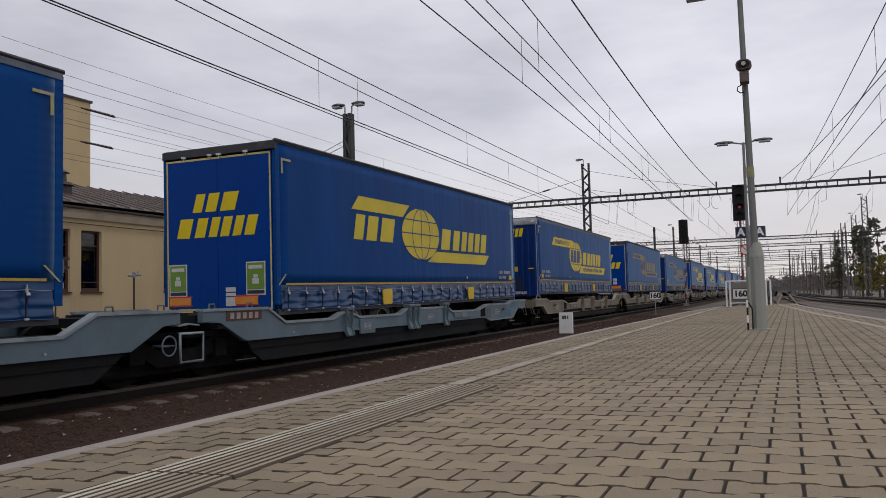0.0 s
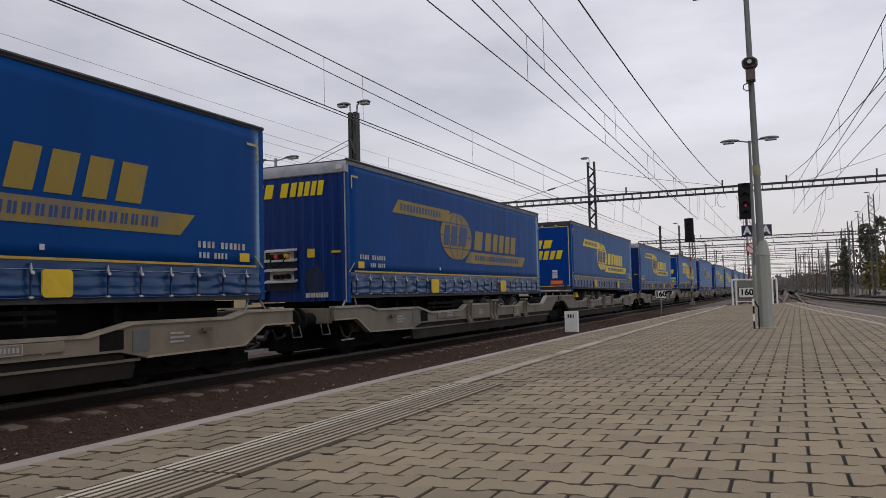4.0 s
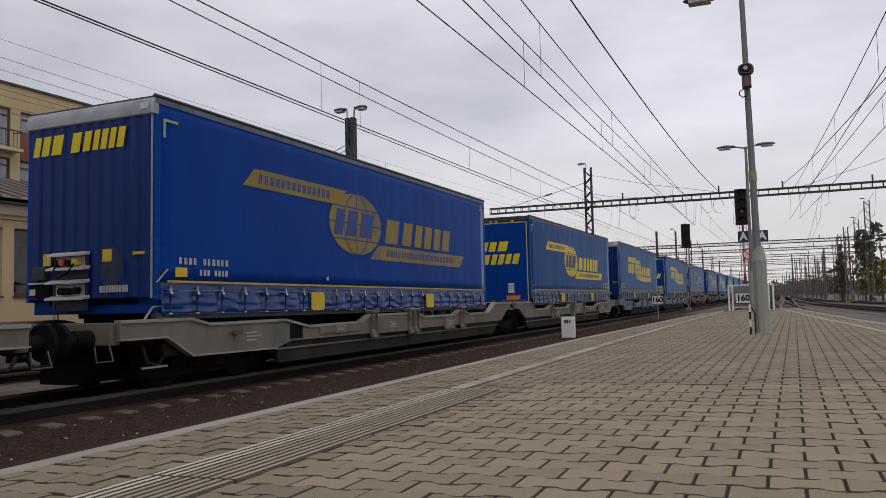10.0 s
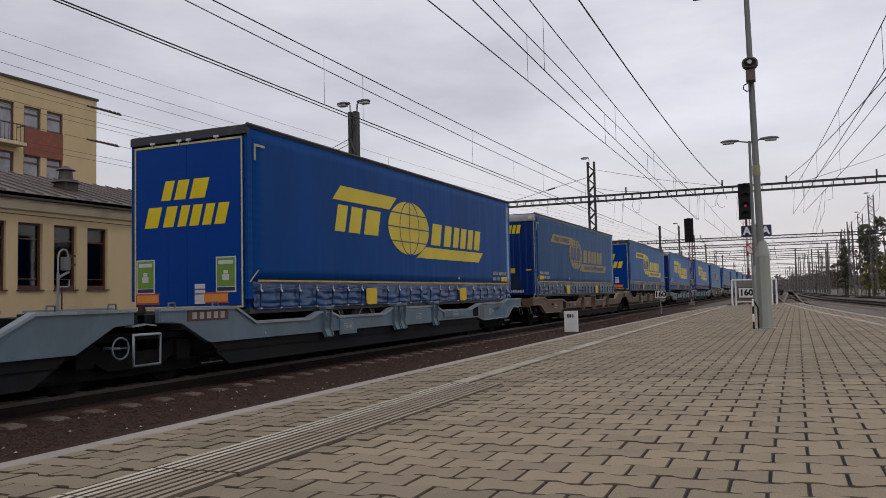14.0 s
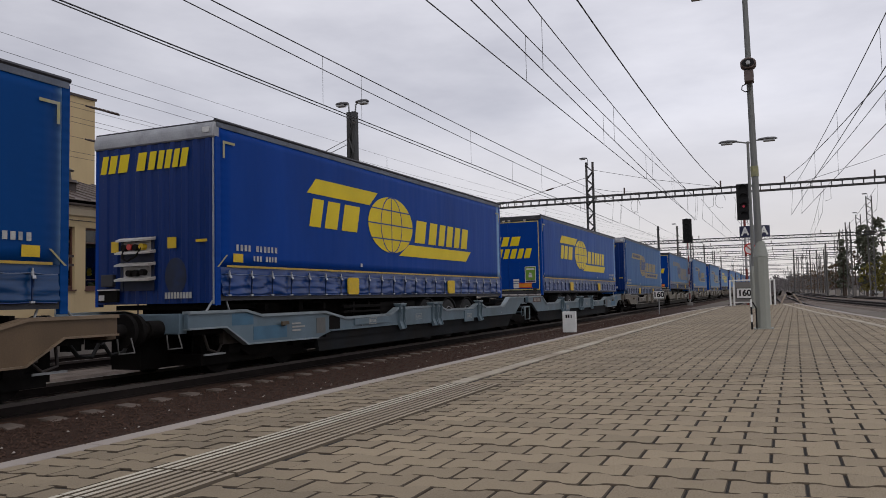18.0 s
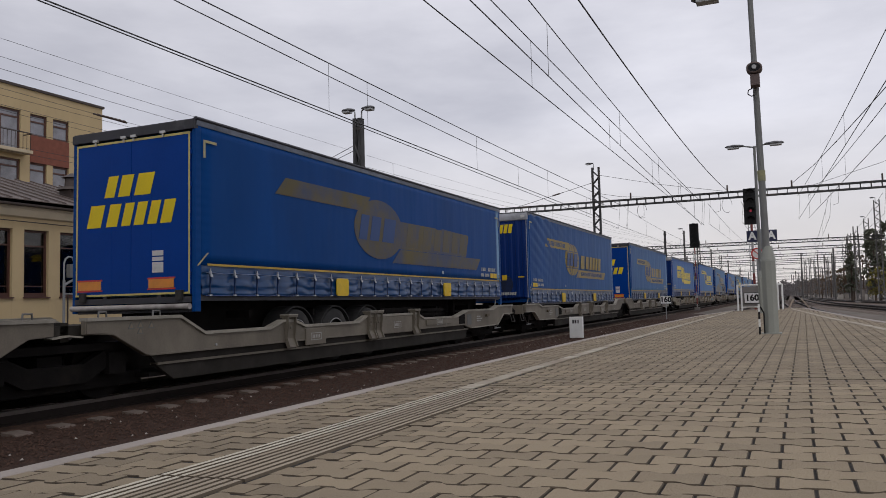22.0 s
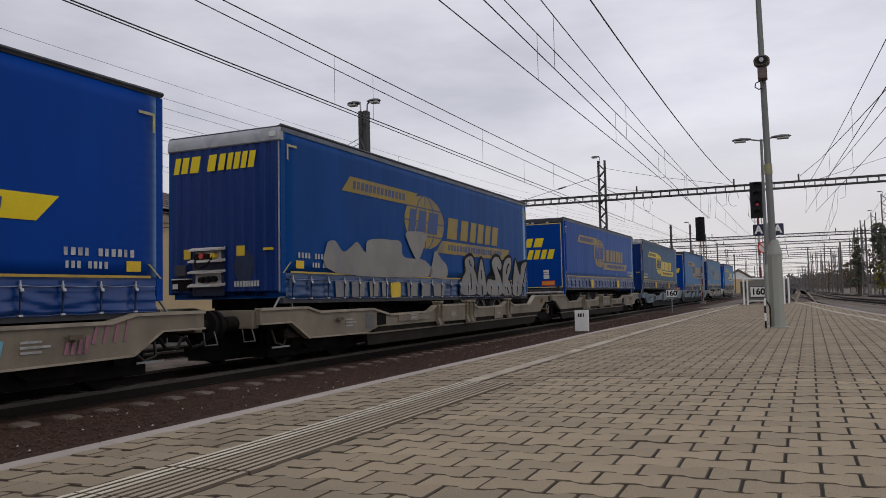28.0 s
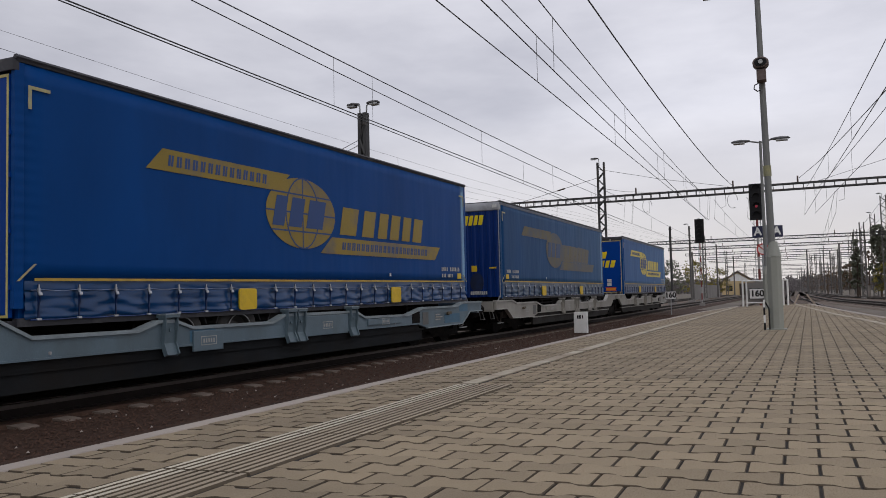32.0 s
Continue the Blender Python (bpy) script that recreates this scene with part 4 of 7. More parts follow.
def front_face(t, line):
    def ribs():
        bm = bmesh.new()
        prof = []
        n = 10
        for i in range(n):
            a = -1.2 + i * 0.24
            prof += [(a, 0.0), (a + 0.10, 0.0), (a + 0.13, -0.028), (a + 0.21, -0.028)]
        prof += [(1.2, 0.0), (1.2, 0.06), (-1.2, 0.06)]
        add_prism(bm, prof, 1.16, 3.84, "z")
        return bm
    part("front_wall", shared("front_wall", ribs, WALL_BLUE), WALL_BLUE, t, "ribbed blue front wall")
    part("top_cap", shared("top_cap", lambda: prism([(-0.05, 3.78), (0.10, 3.78), (0.10, 4.06), (0.05, 4.065), (-0.01, 4.03), (-0.045, 3.96), (-0.055, 3.88)], -HALF, HALF, bevel=0.02), ROOF_GREY), ROOF_GREY, t, "grey roof cap")
    part("edge_trim", shared("edge_trim", lambda: box(1.225, -0.018, 1.14, 1.25, -0.002, 3.80), ROOF_GREY), ROOF_GREY, t, "pale edge trim")
    part("cap_lamp", shared("cap_lamp", lambda: box(1.06, -0.062, 3.86, 1.20, -0.045, 3.95, bevel=0.008), WHITE_MARK), WHITE_MARK, t)

    ink = print_ink("ink_door", INK["fresh"], BLUE["fresh"], 0.05)
    for k, (y0, y1, widths) in enumerate(((-1.13, -0.46, LETTERS_L), (-0.34, 0.76, LETTERS_W))):
        block_row(t, "front%d" % k, y0, y1, 3.36, 3.66, widths, 0.06, ink, lambda y, z: pose(y, -0.030, z, 0, 0, -90))
    for x, z, w, h in ((-0.80, 1.94, 0.08, 0.09), (0.42, 1.96, 0.09, 0.09), (1.02, 1.97, 0.11, 0.022)):
        part("code_plate", box(x - w, -0.036, z - h, x + w, -0.029, z + h), YELLOW_FLAP, t, "small yellow code plate").location = (0, 0, line - 1.56)
    # a rack of hose couplings: three pale shelves with sockets between
    # the plate is flat; its dark colour paints the shade of a recess
    cp = part("coupling_rack", shared("coupling_rack", lambda: boxes((-0.66, -0.045, 1.18, -0.60, -0.030, 2.06), (0.0, -0.045, 1.18, 0.06, -0.030, 2.06), (-0.60, -0.036, 1.18, 0.0, -0.0295, 2.06)), BULKHEAD_DARK), BULKHEAD_DARK, t, "flat rack of hose couplings, recess shade painted dark")
    cp.location = (0, 0, (line - 1.56) * 1.1)
    for z, d, h in ((2.01, 0.14, 0.03), (1.80, 0.16, 0.03), (1.60, 0.17, 0.03), (1.36, 0.17, 0.03)):
        part("shelf", shared("shelf_%.2f" % d, lambda: prism([(-0.030, 0.0), (-d, -0.02), (-d, -0.02 + h), (-0.030, h + 0.02)], -0.68, 0.08, "x"), SHELF_PALE), SHELF_PALE, cp, "pale pressed shelf").location = (0, 0, z)
    part("back_sheet", shared("back_sheet", lambda: boxes((-0.62, -0.040, 1.84, 0.02, -0.031, 1.99), (-0.62, -0.040, 1.40, 0.02, -0.031, 1.58)), SHELF_PALE), SHELF_PALE, cp)
    for k, (x, z, m) in enumerate(((-0.52, 1.89, BLACK), (-0.40, 1.90, RED), (-0.28, 1.89, BLACK), (-0.14, 1.90, YELLOW_FLAP), (-0.42, 1.47, BLACK), (-0.28, 1.47, BLACK), (-0.13, 1.48, BLACK))):
        part("coupling", shared("coupling_" + m.name, lambda: prism(ellipse(0, 0, 0.052, 0.052, 12), -0.035, -0.13, "y"), m), m, cp).location = (x, 0, z)
    part("hose", shared("hose", lambda: tubes([(-0.52, -0.12, 1.87), (-0.48, -0.20, 1.72), (-0.34, -0.22, 1.66), (-0.20, -0.18, 1.74), (-0.14, -0.12, 1.88)], 0.016, 6), BLACK), BLACK, cp)
    part("scuff_patch", shared("scuff_patch", lambda: prism(ellipse(0.50, 1.60, 0.22, 0.30, 18), -0.034, -0.0295, "y"), SCUFF), SCUFF, t, "dark greasy scuff patch")
    part("light_socket", shared("light_socket", lambda: box(-1.04, -0.10, 1.46, -0.78, -0.03, 1.66, bevel=0.015), ROOF_DARK), ROOF_DARK, t)
    part("step_box", shared("step_box", lambda: box(-1.12, -0.08, 1.20, -0.70, -0.02, 1.40, bevel=0.01), BLACK), BLACK, t)
    part("step_tread", shared("step_tread", lambda: boxes((-1.12, -0.10, 1.395, -0.70, -0.02, 1.415), (-1.10, -0.085, 1.23, -0.98, -0.0805, 1.32)), SHELF_PALE), SHELF_PALE, t)
    part("number_bar", shared("number_bar", lambda: boxes(*[(0.28 + 0.062 * i, -0.037, 1.24, 0.325 + 0.062 * i, -0.0295, 1.34) for i in range(9)]), FLEET_MARK), FLEET_MARK, t)["kind"] = "stuff"
    part("king_pin_plate", shared("king_pin_plate", lambda: box(-0.9, 0.1, 1.06, 0.9, 2.2, 1.14), BLACK), BLACK, t)


BULKHEAD_DARK = material("bulkhead_recess", (0.004, 0.010, 0.04), 0.6, 0, 0.3, 5, 60, 0.1, (0.02, 0.018, 0.016), 0.5)
SHELF_PALE = material("pale_shelf", (0.50, 0.48, 0.46), 0.5, 0.1, 0.2, 5, 60, 0.05, (0.20, 0.14, 0.10), 0.5)


def plate_outline(y, z):
    """A stencilled rectangle with five short bars in it."""
    return boxes((1.392, y - 0.17, z + 0.055, 1.394, y + 0.17, z + 0.066), (1.392, y - 0.17, z - 0.066, 1.394, y + 0.17, z - 0.055),
                 (1.392, y - 0.17, z - 0.055, 1.394, y - 0.158, z + 0.055), (1.392, y + 0.158, z - 0.055, 1.394, y + 0.17, z + 0.055),
                 *[(1.392, y - 0.125 + 0.054 * i, z - 0.03, 1.394, y - 0.095 + 0.054 * i, z + 0.03) for i in range(5)])


def wagon(colour):
    """A twin pocket wagon, its middle joint at y = 0; the near side is +x."""
    words = {"blue": "weathered blue-grey", "grey": "dusty grey", "pale": "pale grey", "beige": "dirt-stained beige", "brown": "rusty brown"}[colour]
    w = thing("pocket_wagon", "%s steel twin pocket wagon carrying two semi-trailers on the rails" % words, "freight wagon", "wagons of the train")
    P = WAGON[colour]
    BAND = WAGON_SHADED[colour] if colour == "blue" else P
    for half in (1, -1):
        JOINT_END = 0.18 if half > 0 else 0.28

        def flip(pts):
            return [(half * y, z) for y, z in pts]
        for sx in (1, -1):
            x0, x1 = (1.27, 1.36) if sx > 0 else (-1.36, -1.27)
            tag = "%d%d_%s" % (half, sx, colour)
            # upper girder
            top = [(JOINT_END, 1.07), (1.83, 1.07), (2.35, 0.81), (3.95, 0.81), (4.32, 0.92), (4.65, 0.92), (5.0, 0.81), (6.9, 0.81), (7.25, 0.92), (9.62, 0.92), (10.0, 0.79), (11.95, 0.78), (12.7, 0.92), (14.7, 0.92), (15.1, 1.01), (16.45, 1.01), (16.45, 0.76), (15.6, 0.76), (15.05, 0.46), (12.95, 0.44), (12.45, 0.55), (1.22, 0.55), (0.62, 0.86), (JOINT_END, 0.88)]
            part("side_girder", shared("side_girder_" + tag, lambda: prism(flip(top), x0, x1, bevel=0.008), P), P, w, "folded side girder")
            # top flange
            ridge = [(JOINT_END, 1.07), (1.83, 1.07), (2.35, 0.81), (3.95, 0.81), (4.32, 0.92), (4.65, 0.92), (5.0, 0.81), (6.9, 0.81), (7.25, 0.92), (9.62, 0.92), (10.0, 0.79), (11.95, 0.78), (12.7, 0.92), (14.7, 0.92), (15.1, 1.01), (16.45, 1.01)]
            lip = flip([(y, z + 0.022) for y, z in ridge] + [(y, z - 0.022) for y, z in ridge[::-1]])
            part("flange", shared("flange_" + tag, lambda: prism(lip, x0 - 0.02, x1 + 0.03), WORN_EDGE[colour]), WORN_EDGE[colour], w, "worn bright flange")
            # lower skirt, set back
            s0, s1 = (1.20, 1.28) if sx > 0 else (-1.28, -1.20)
            skirt = [(1.42, 0.42), (12.85, 0.42), (12.78, 0.18), (1.80, 0.18)]
            part("skirt", shared("skirt_" + tag, lambda: prism(flip(skirt), s0, s1), WAGON_SHADED[colour]), WAGON_SHADED[colour], w)
            rib = [(1.20, 0.572), (12.5, 0.572), (12.5, 0.548), (1.26, 0.548)]
            part("rib", shared("rib_" + tag, lambda: prism(flip(rib), x0 + 0.01, x1 + 0.018), P), P, w)
            sill = [(1.45, 0.445), (12.9, 0.445), (12.9, 0.405), (1.45, 0.405)]
            part("sill", shared("sill_" + tag, lambda: prism(flip(sill), min(s0, s1) - 0.02, max(s0, s1) + 0.03), BAND), BAND, w)
            web = [(1.3, 0.55), (12.6, 0.55), (12.6, 0.44), (1.42, 0.44)]
            part("recess_web", shared("recess_web_" + tag, lambda: prism(flip(web), 1.25 * sx, 1.315 * sx), WAGON_SHADED[colour]), WAGON_SHADED[colour], w)
            edge = [(12.95, 0.46), (15.05, 0.48), (15.6, 0.78), (16.45, 0.78), (16.45, 0.755), (15.6, 0.755), (15.07, 0.455), (12.95, 0.435)]
            part("edge_flange", shared("edge_flange_" + tag, lambda: prism(flip(edge), x0, x1 + 0.03), WORN_EDGE[colour]), WORN_EDGE[colour], w)
            if sx > 0:
                for y in (4.52, 7.40, 7.70, 9.50):
                    def clamp():
                        bm = bmesh.new()
                        cheek = [(1.30, 0.995), (1.43, 0.995), (1.445, 0.86), (1.41, 0.62), (1.47, 0.47), (1.41, 0.435), (1.36, 0.54), (1.30, 0.56)]
                        add_prism(bm, cheek, -0.125, -0.105, "y")
                        add_prism(bm, cheek, 0.105, 0.125, "y")
                        add_prism(bm, [(1.36, 0.96), (1.385, 0.96), (1.375, 0.62), (1.44, 0.455), (1.41, 0.44), (1.35, 0.60)], -0.105, 0.105, "y")
                        quad_box(bm, 1.27, -0.14, 0.975, 1.45, 0.14, 1.01)
                        add_tube(bm, (1.36, 0.02, 0.80), (1.40, 0.02, 0.80), 0.03, 8)
                        return bm
                    part("clamp", shared("clamp_" + colour, clamp, P), P, w, "steel clamp bracket with two cheeks").location = (0, half * y, 0)
                for y in (4.52, 7.40, 7.70, 9.50):
                    part("clamp_cap", shared("clamp_cap_" + colour, lambda: box(1.265, -0.145, 1.012, 1.455, 0.145, 1.03, bevel=0.006), WORN_EDGE[colour]), WORN_EDGE[colour], w).location = (0, half * y, 0)
                for a, b, z0, z1 in ((5.0, 5.65, 0.46, 0.76), (7.86, 9.3, 0.52, 0.88), (10.1, 11.6, 0.62, 0.75)):
                    ya, yb = sorted((half * a, half * b))
                    part("flap_panel", shared("flap_panel_%.2f_%s_%d" % (a, colour, half), lambda: box(1.355, ya, z0, 1.392, yb, z1, bevel=0.012), P), P, w)
                    part("type_mark", shared("type_mark_%.2f_%d" % (a, half), lambda: plate_outline((ya + yb) / 2, (z0 + z1) / 2), FAINT_MARK), FAINT_MARK, w)["kind"] = "stuff"
                for y, z in ((0.92, 0.97), (1.08, 0.98), (1.28, 0.97), (1.08, 0.90)) if colour not in ("blue", "brown") and half > 0 else ():
                    tri = part("warning_triangle", shared("warning_triangle", lambda: prism([(-0.06, -0.045), (0.06, -0.045), (0.0, 0.055)], 0, 0.004), PLATE), PLATE, w)
                    tri.location = (1.361, half * y, z)
                    part("triangle_field", shared("triangle_field", lambda: prism([(-0.036, -0.032), (0.036, -0.032), (0.0, 0.032)], 0.0045, 0.007), P), P, tri)
                for k in range(4):
                    part("bolt", shared("bolt", lambda: tube((1.36, 0, 0), (1.378, 0, 0), 0.022, 6), RIM), RIM, w).location = (0, half * (2.6 + 2.9 * k), 0.62)
                part("label_plate", shared("label_plate_%d" % half, lambda: box(1.361, half * 12.85 - 0.15, 0.53, 1.366, half * 12.85 + 0.16, 0.82), PLATE), PLATE, w, "stencilled data panel").location = (0.002, 0, 0)
                part("marking_panel", shared("marking_panel_%d" % half, lambda: boxes(*[(1.369, half * 13.6 - 0.2, 0.61 + 0.06 * i, 1.372, half * 13.6 + (0.2 if i % 2 else 0.08), 0.64 + 0.06 * i) for i in range(3)]), FAINT_MARK), FAINT_MARK, w)
                part("lever", shared("lever_%d" % half, lambda: boxes((1.36, half * 14.1 - 0.02, 0.72, 1.44, half * 14.1 + 0.02, 0.78), (1.42, half * 14.1 - 0.10, 0.74, 1.45, half * 14.1 + 0.10, 0.80)), LEVER_BROWN), LEVER_BROWN, w)
        for ya, yb, z0, z1 in ((13.95, 14.9, 0.52, 0.74), (14.9, 15.45, 0.78, 0.97), (4.95, 5.5, 0.60, 0.78)) if colour == "blue" else ():
            part("repaint_patch", shared("repaint_patch_%d_%.1f_%s" % (half, ya, colour), lambda: boxes((1.3605, min(half * ya, half * yb), z0, 1.3635, max(half * ya, half * yb), z1)), PATCH_BLUE), PATCH_BLUE, w, "repainted patch")
        # flat black plate: a recess's shade painted onto the girder
        part("end_recess", shared("end_recess_%d" % half, lambda: boxes((1.3605, min(half * 12.15, half * 12.55), 0.58, 1.3645, max(half * 12.15, half * 12.55), 0.84)), BLACK), BLACK, w)
        for y in (0.55, 1.5):
            part("deck_hoop", shared("deck_hoop_%d" % half, lambda: tubes([(1.24, -0.07, 1.06), (1.24, -0.06, 1.16), (1.24, 0.06, 1.16), (1.24, 0.07, 1.06)], 0.014, 6), PLATE), PLATE, w).location = (0, half * y, 0)
        # pocket floor, cross members, end platform
        part("pocket_floor", shared("pocket_floor_%d" % half, lambda: boxes((-1.2, min(half * 1.4, half * 12.8), 0.24, 1.2, max(half * 1.4, half * 12.8), 0.30)), BLACK), BLACK, w)
        part("end_deck", shared("end_deck_%d_%s" % (half, colour), lambda: box(-1.27, min(half * 12.9, half * 16.4), 0.80, 1.27, max(half * 12.9, half * 16.4), 0.90), WAGON_SHADED[colour]), WAGON_SHADED[colour], w)
        part("king_pin_stand", shared("king_pin_stand_%d" % half, lambda: boxes((-0.45, half * 13.9 - 0.3, 0.9, 0.45, half * 13.9 + 0.3, 1.08)), BLACK), BLACK, w)
        part("head_beam", shared("head_beam_%d_%s" % (half, colour), lambda: box(-1.26, half * 16.44 - 0.09, 0.70, 1.26, half * 16.44 + 0.08, 1.0, bevel=0.02), P), P, w)
        for sx in (1, -1):
            def buffer():
                bm = bmesh.new()
                ya, yb = half * 16.5, half * 17.0
                add_tube(bm, (0, ya, 0), (0, half * 16.8, 0), 0.13, 14)
                add_tube(bm, (0, half * 16.8, 0), (0, yb, 0), 0.10, 14)
                add_tube(bm, (0, yb, 0), (0, half * 17.07, 0), 0.24, 18)
                return bm
            part("buffer", shared("buffer_%d" % half, buffer, BLACK), BLACK, w).location = (sx * 0.875, 0, 0.78)
        part("drawhook", shared("drawhook_%d" % half, lambda: boxes((-0.06, min(half * 16.4, half * 17.07), 0.68, 0.06, max(half * 16.4, half * 17.07), 0.80), (-0.10, half * 16.9 - 0.1, 0.5, 0.10, half * 16.9 + 0.1, 0.72)), BLACK), BLACK, w)
        part("hand_rail", shared("hand_rail_%d" % half, lambda: tubes([(1.20, half * 15.9, 0.98), (1.20, half * 15.7, 1.20), (1.20, half * 15.4, 1.22), (1.20, half * 15.3, 0.98)], 0.018, 6), ZINC), ZINC, w)
        part("step_iron", shared("step_iron_%d" % half, lambda: tubes([(1.26, half * 16.54, 0.70), (1.31, half * 16.52, 0.50), (1.31, half * 16.80, 0.50), (1.26, half * 16.78, 0.70)], 0.012, 6), PLATE), PLATE, w, "thin step loop")
        part("coupling_hose", shared("coupling_hose_%d" % half, lambda: tubes([(1.05, half * 15.75, 0.66), (1.12, half * 15.72, 0.42), (1.12, half * 15.5, 0.36), (1.08, half * 15.35, 0.5), (1.04, half * 15.3, 0.66)], 0.022, 6), GREASE), GREASE, w)
        part("valve_box", shared("valve_box_%d" % half, lambda: box(1.02, half * 15.2 - 0.22, 0.48, 1.16, half * 15.2 + 0.22, 0.70, bevel=0.02), GREASE), GREASE, w)
        part("lever_bar", shared("lever_bar_%d" % half, lambda: boxes((1.16, half * 15.6 - 0.28, 0.33, 1.18, half * 15.6 + 0.22, 0.36)), ZINC), ZINC, w)
        part("brake_hose", shared("brake_hose_%d" % half, lambda: tubes([(0.35, half * 16.48, 0.72), (0.36, half * 16.7, 0.45), (0.36, half * 16.95, 0.42), (0.35, half * 17.08, 0.6)], 0.03, 6), RUBBER), RUBBER, w)
    # added black blocks: keep light out below and close the view through
    part("centre_sill", shared("centre_sill", lambda: boxes((-0.30, -16.3, 0.14, 0.30, 16.3, 0.78)), BLACK), BLACK, w)
    for y in (-14.2, 14.2, 0.0):
        part("bolster_plate", shared("bolster_plate", lambda: boxes((-1.15, -1.9, 0.66, 1.15, 1.9, 0.76)), BLACK), BLACK, w).location = (0, y, 0)
        part("brake_gear", shared("brake_gear", lambda: boxes((-0.95, -1.5, 0.16, 0.95, 1.5, 0.34)), BLACK), BLACK, w).location = (0, y, 0)
    # the joint in the middle
    part("joint_beam", shared("joint_beam_" + colour, lambda: boxes((-1.2, -0.9, 0.86, 1.2, 0.9, 1.0), (-1.2, -0.06, 0.80, 1.2, 0.06, 1.04)), WAGON_SHADED[colour]), WAGON_SHADED[colour], w)
    part("joint_cover", shared("joint_cover_" + colour, lambda: prism([(-0.26, 0.86), (0.0, 0.885), (0.20, 0.86), (0.20, 0.84), (0.0, 0.865), (-0.26, 0.84)], 1.16, 1.30), WORN_EDGE[colour]), WORN_EDGE[colour], w, "curved cover strip of the joint")
    part("joint_panel", shared("joint_panel_" + colour, lambda: box(1.361, 0.19, 0.89, 1.372, 0.52, 1.045, bevel=0.004), P), P, w)

    if colour == "beige":
        plate = part("hazard_plate", box(1.361, -1.36, 0.80, 1.367, -0.92, 0.98, bevel=0.002), OCHRE_PLATE, w, "weathered ochre plate with dark slashes")
        for i in range(2):
            part("slash", prism([(-1.20 + 0.0, 0.84 + 0.055 * i), (-0.97, 0.885 + 0.055 * i), (-0.97, 0.92 + 0.055 * i), (-1.20, 0.86 + 0.055 * i)], 1.368, 1.371), BLACK, plate)

        def hand_wheel():
            bm = bmesh.new()
            add_sweep(bm, [(1.40, -0.56 + 0.15 * math.cos(i * 0.31416), 0.61 + 0.15 * math.sin(i * 0.31416)) for i in range(20)] + [(1.40, -0.41, 0.61)], 0.014, 6)
            for a in (0.5, 2.6, 4.7):
                add_tube(bm, (1.40, -0.56, 0.61), (1.40, -0.56 + 0.14 * math.cos(a), 0.61 + 0.14 * math.sin(a)), 0.012, 6)
            add_tube(bm, (1.1, -0.56, 0.61), (1.42, -0.56, 0.61), 0.022, 8)
            return bm
        part("hand_wheel", shared("hand_wheel_" + colour, hand_wheel, P), P, w, "round brake hand wheel")
    if colour == "blue":
        def ring():
            bm = bmesh.new()
            add_sweep(bm, [(1.40, -0.56 + 0.14 * math.cos(i * 0.31416), 0.58 + 0.14 * math.sin(i * 0.31416)) for i in range(20)] + [(1.40, -0.42, 0.58)], 0.013, 6)
            add_tube(bm, (1.1, -0.56, 0.58), (1.38, -0.56, 0.58), 0.02, 8)
            add_tube(bm, (1.38, -0.70, 0.58), (1.38, -0.42, 0.58), 0.010, 6)
            return bm
        part("hand_wheel", shared("hand_wheel_blue", ring, P), P, w, "round brake hand wheel")
        frame_bm = bmesh.new()
        add_sweep(frame_bm, [(1.41, -0.35, 0.33), (1.41, 0.14, 0.33), (1.41, 0.14, 0.74), (1.41, -0.35, 0.74), (1.41, -0.35, 0.33)], 0.026, 4)
        add_tube(frame_bm, (1.10, -0.10, 0.74), (1.42, -0.10, 0.74), 0.02, 6)
        part("step_frame", frame_bm, WORN_EDGE[colour], w, "square step frame")
        plate = part("maker_plate", box(1.362, 0.74, 0.885, 1.368, 1.66, 1.045), SIGN_MAROON, w, "dark red plate with pale bars")
        for i in range(5):
            part("plate_bar", shared("plate_bar", lambda: box(1.3685, 0, 0.915, 1.371, 0.095, 1.015), PALE_STONE), PALE_STONE, plate).location = (0, 0.84 + 0.158 * i, 0)
    # bogies
    for y in (0.0, 14.2, -14.2):
        def bogie():
            bm = bmesh.new()
            for sx in (1, -1):
                add_prism(bm, [(-1.25, 0.62), (-0.75, 0.66), (-0.4, 0.50), (0.4, 0.50), (0.75, 0.66), (1.25, 0.62), (1.25, 0.48), (0.8, 0.44), (0.45, 0.26), (-0.45, 0.26), (-0.8, 0.44), (-1.25, 0.48)], sx * 1.02 - 0.06, sx * 1.02 + 0.06)
            quad_box(bm, -0.95, -0.18, 0.42, 0.95, 0.18, 0.62)
            return bm
        b = part("bogie", shared("bogie", bogie, BLACK), BLACK, w, "black steel bogie")
        b.location = (0, y, 0)
        for a in (-0.9, 0.9):
            def wheelset():
                bm = bmesh.new()
                add_tube(bm, (-1.1, 0, 0), (1.1, 0, 0), 0.08, 10)
                for sx in (1, -1):
                    add_tube(bm, (sx * 0.69, 0, 0), (sx * 0.82, 0, 0), 0.455, 32)
                    add_tube(bm, (sx * 0.66, 0, 0), (sx * 0.69, 0, 0), 0.485, 32)
                    quad_box(bm, min(sx * 0.98, sx * 1.14), -0.14, -0.12, max(sx * 0.98, sx * 1.14), 0.14, 0.16)
                return bm
            part("wheelset", shared("wheelset", wheelset, BLACK), BLACK, b).location = (0, a, 0.457)
    return w


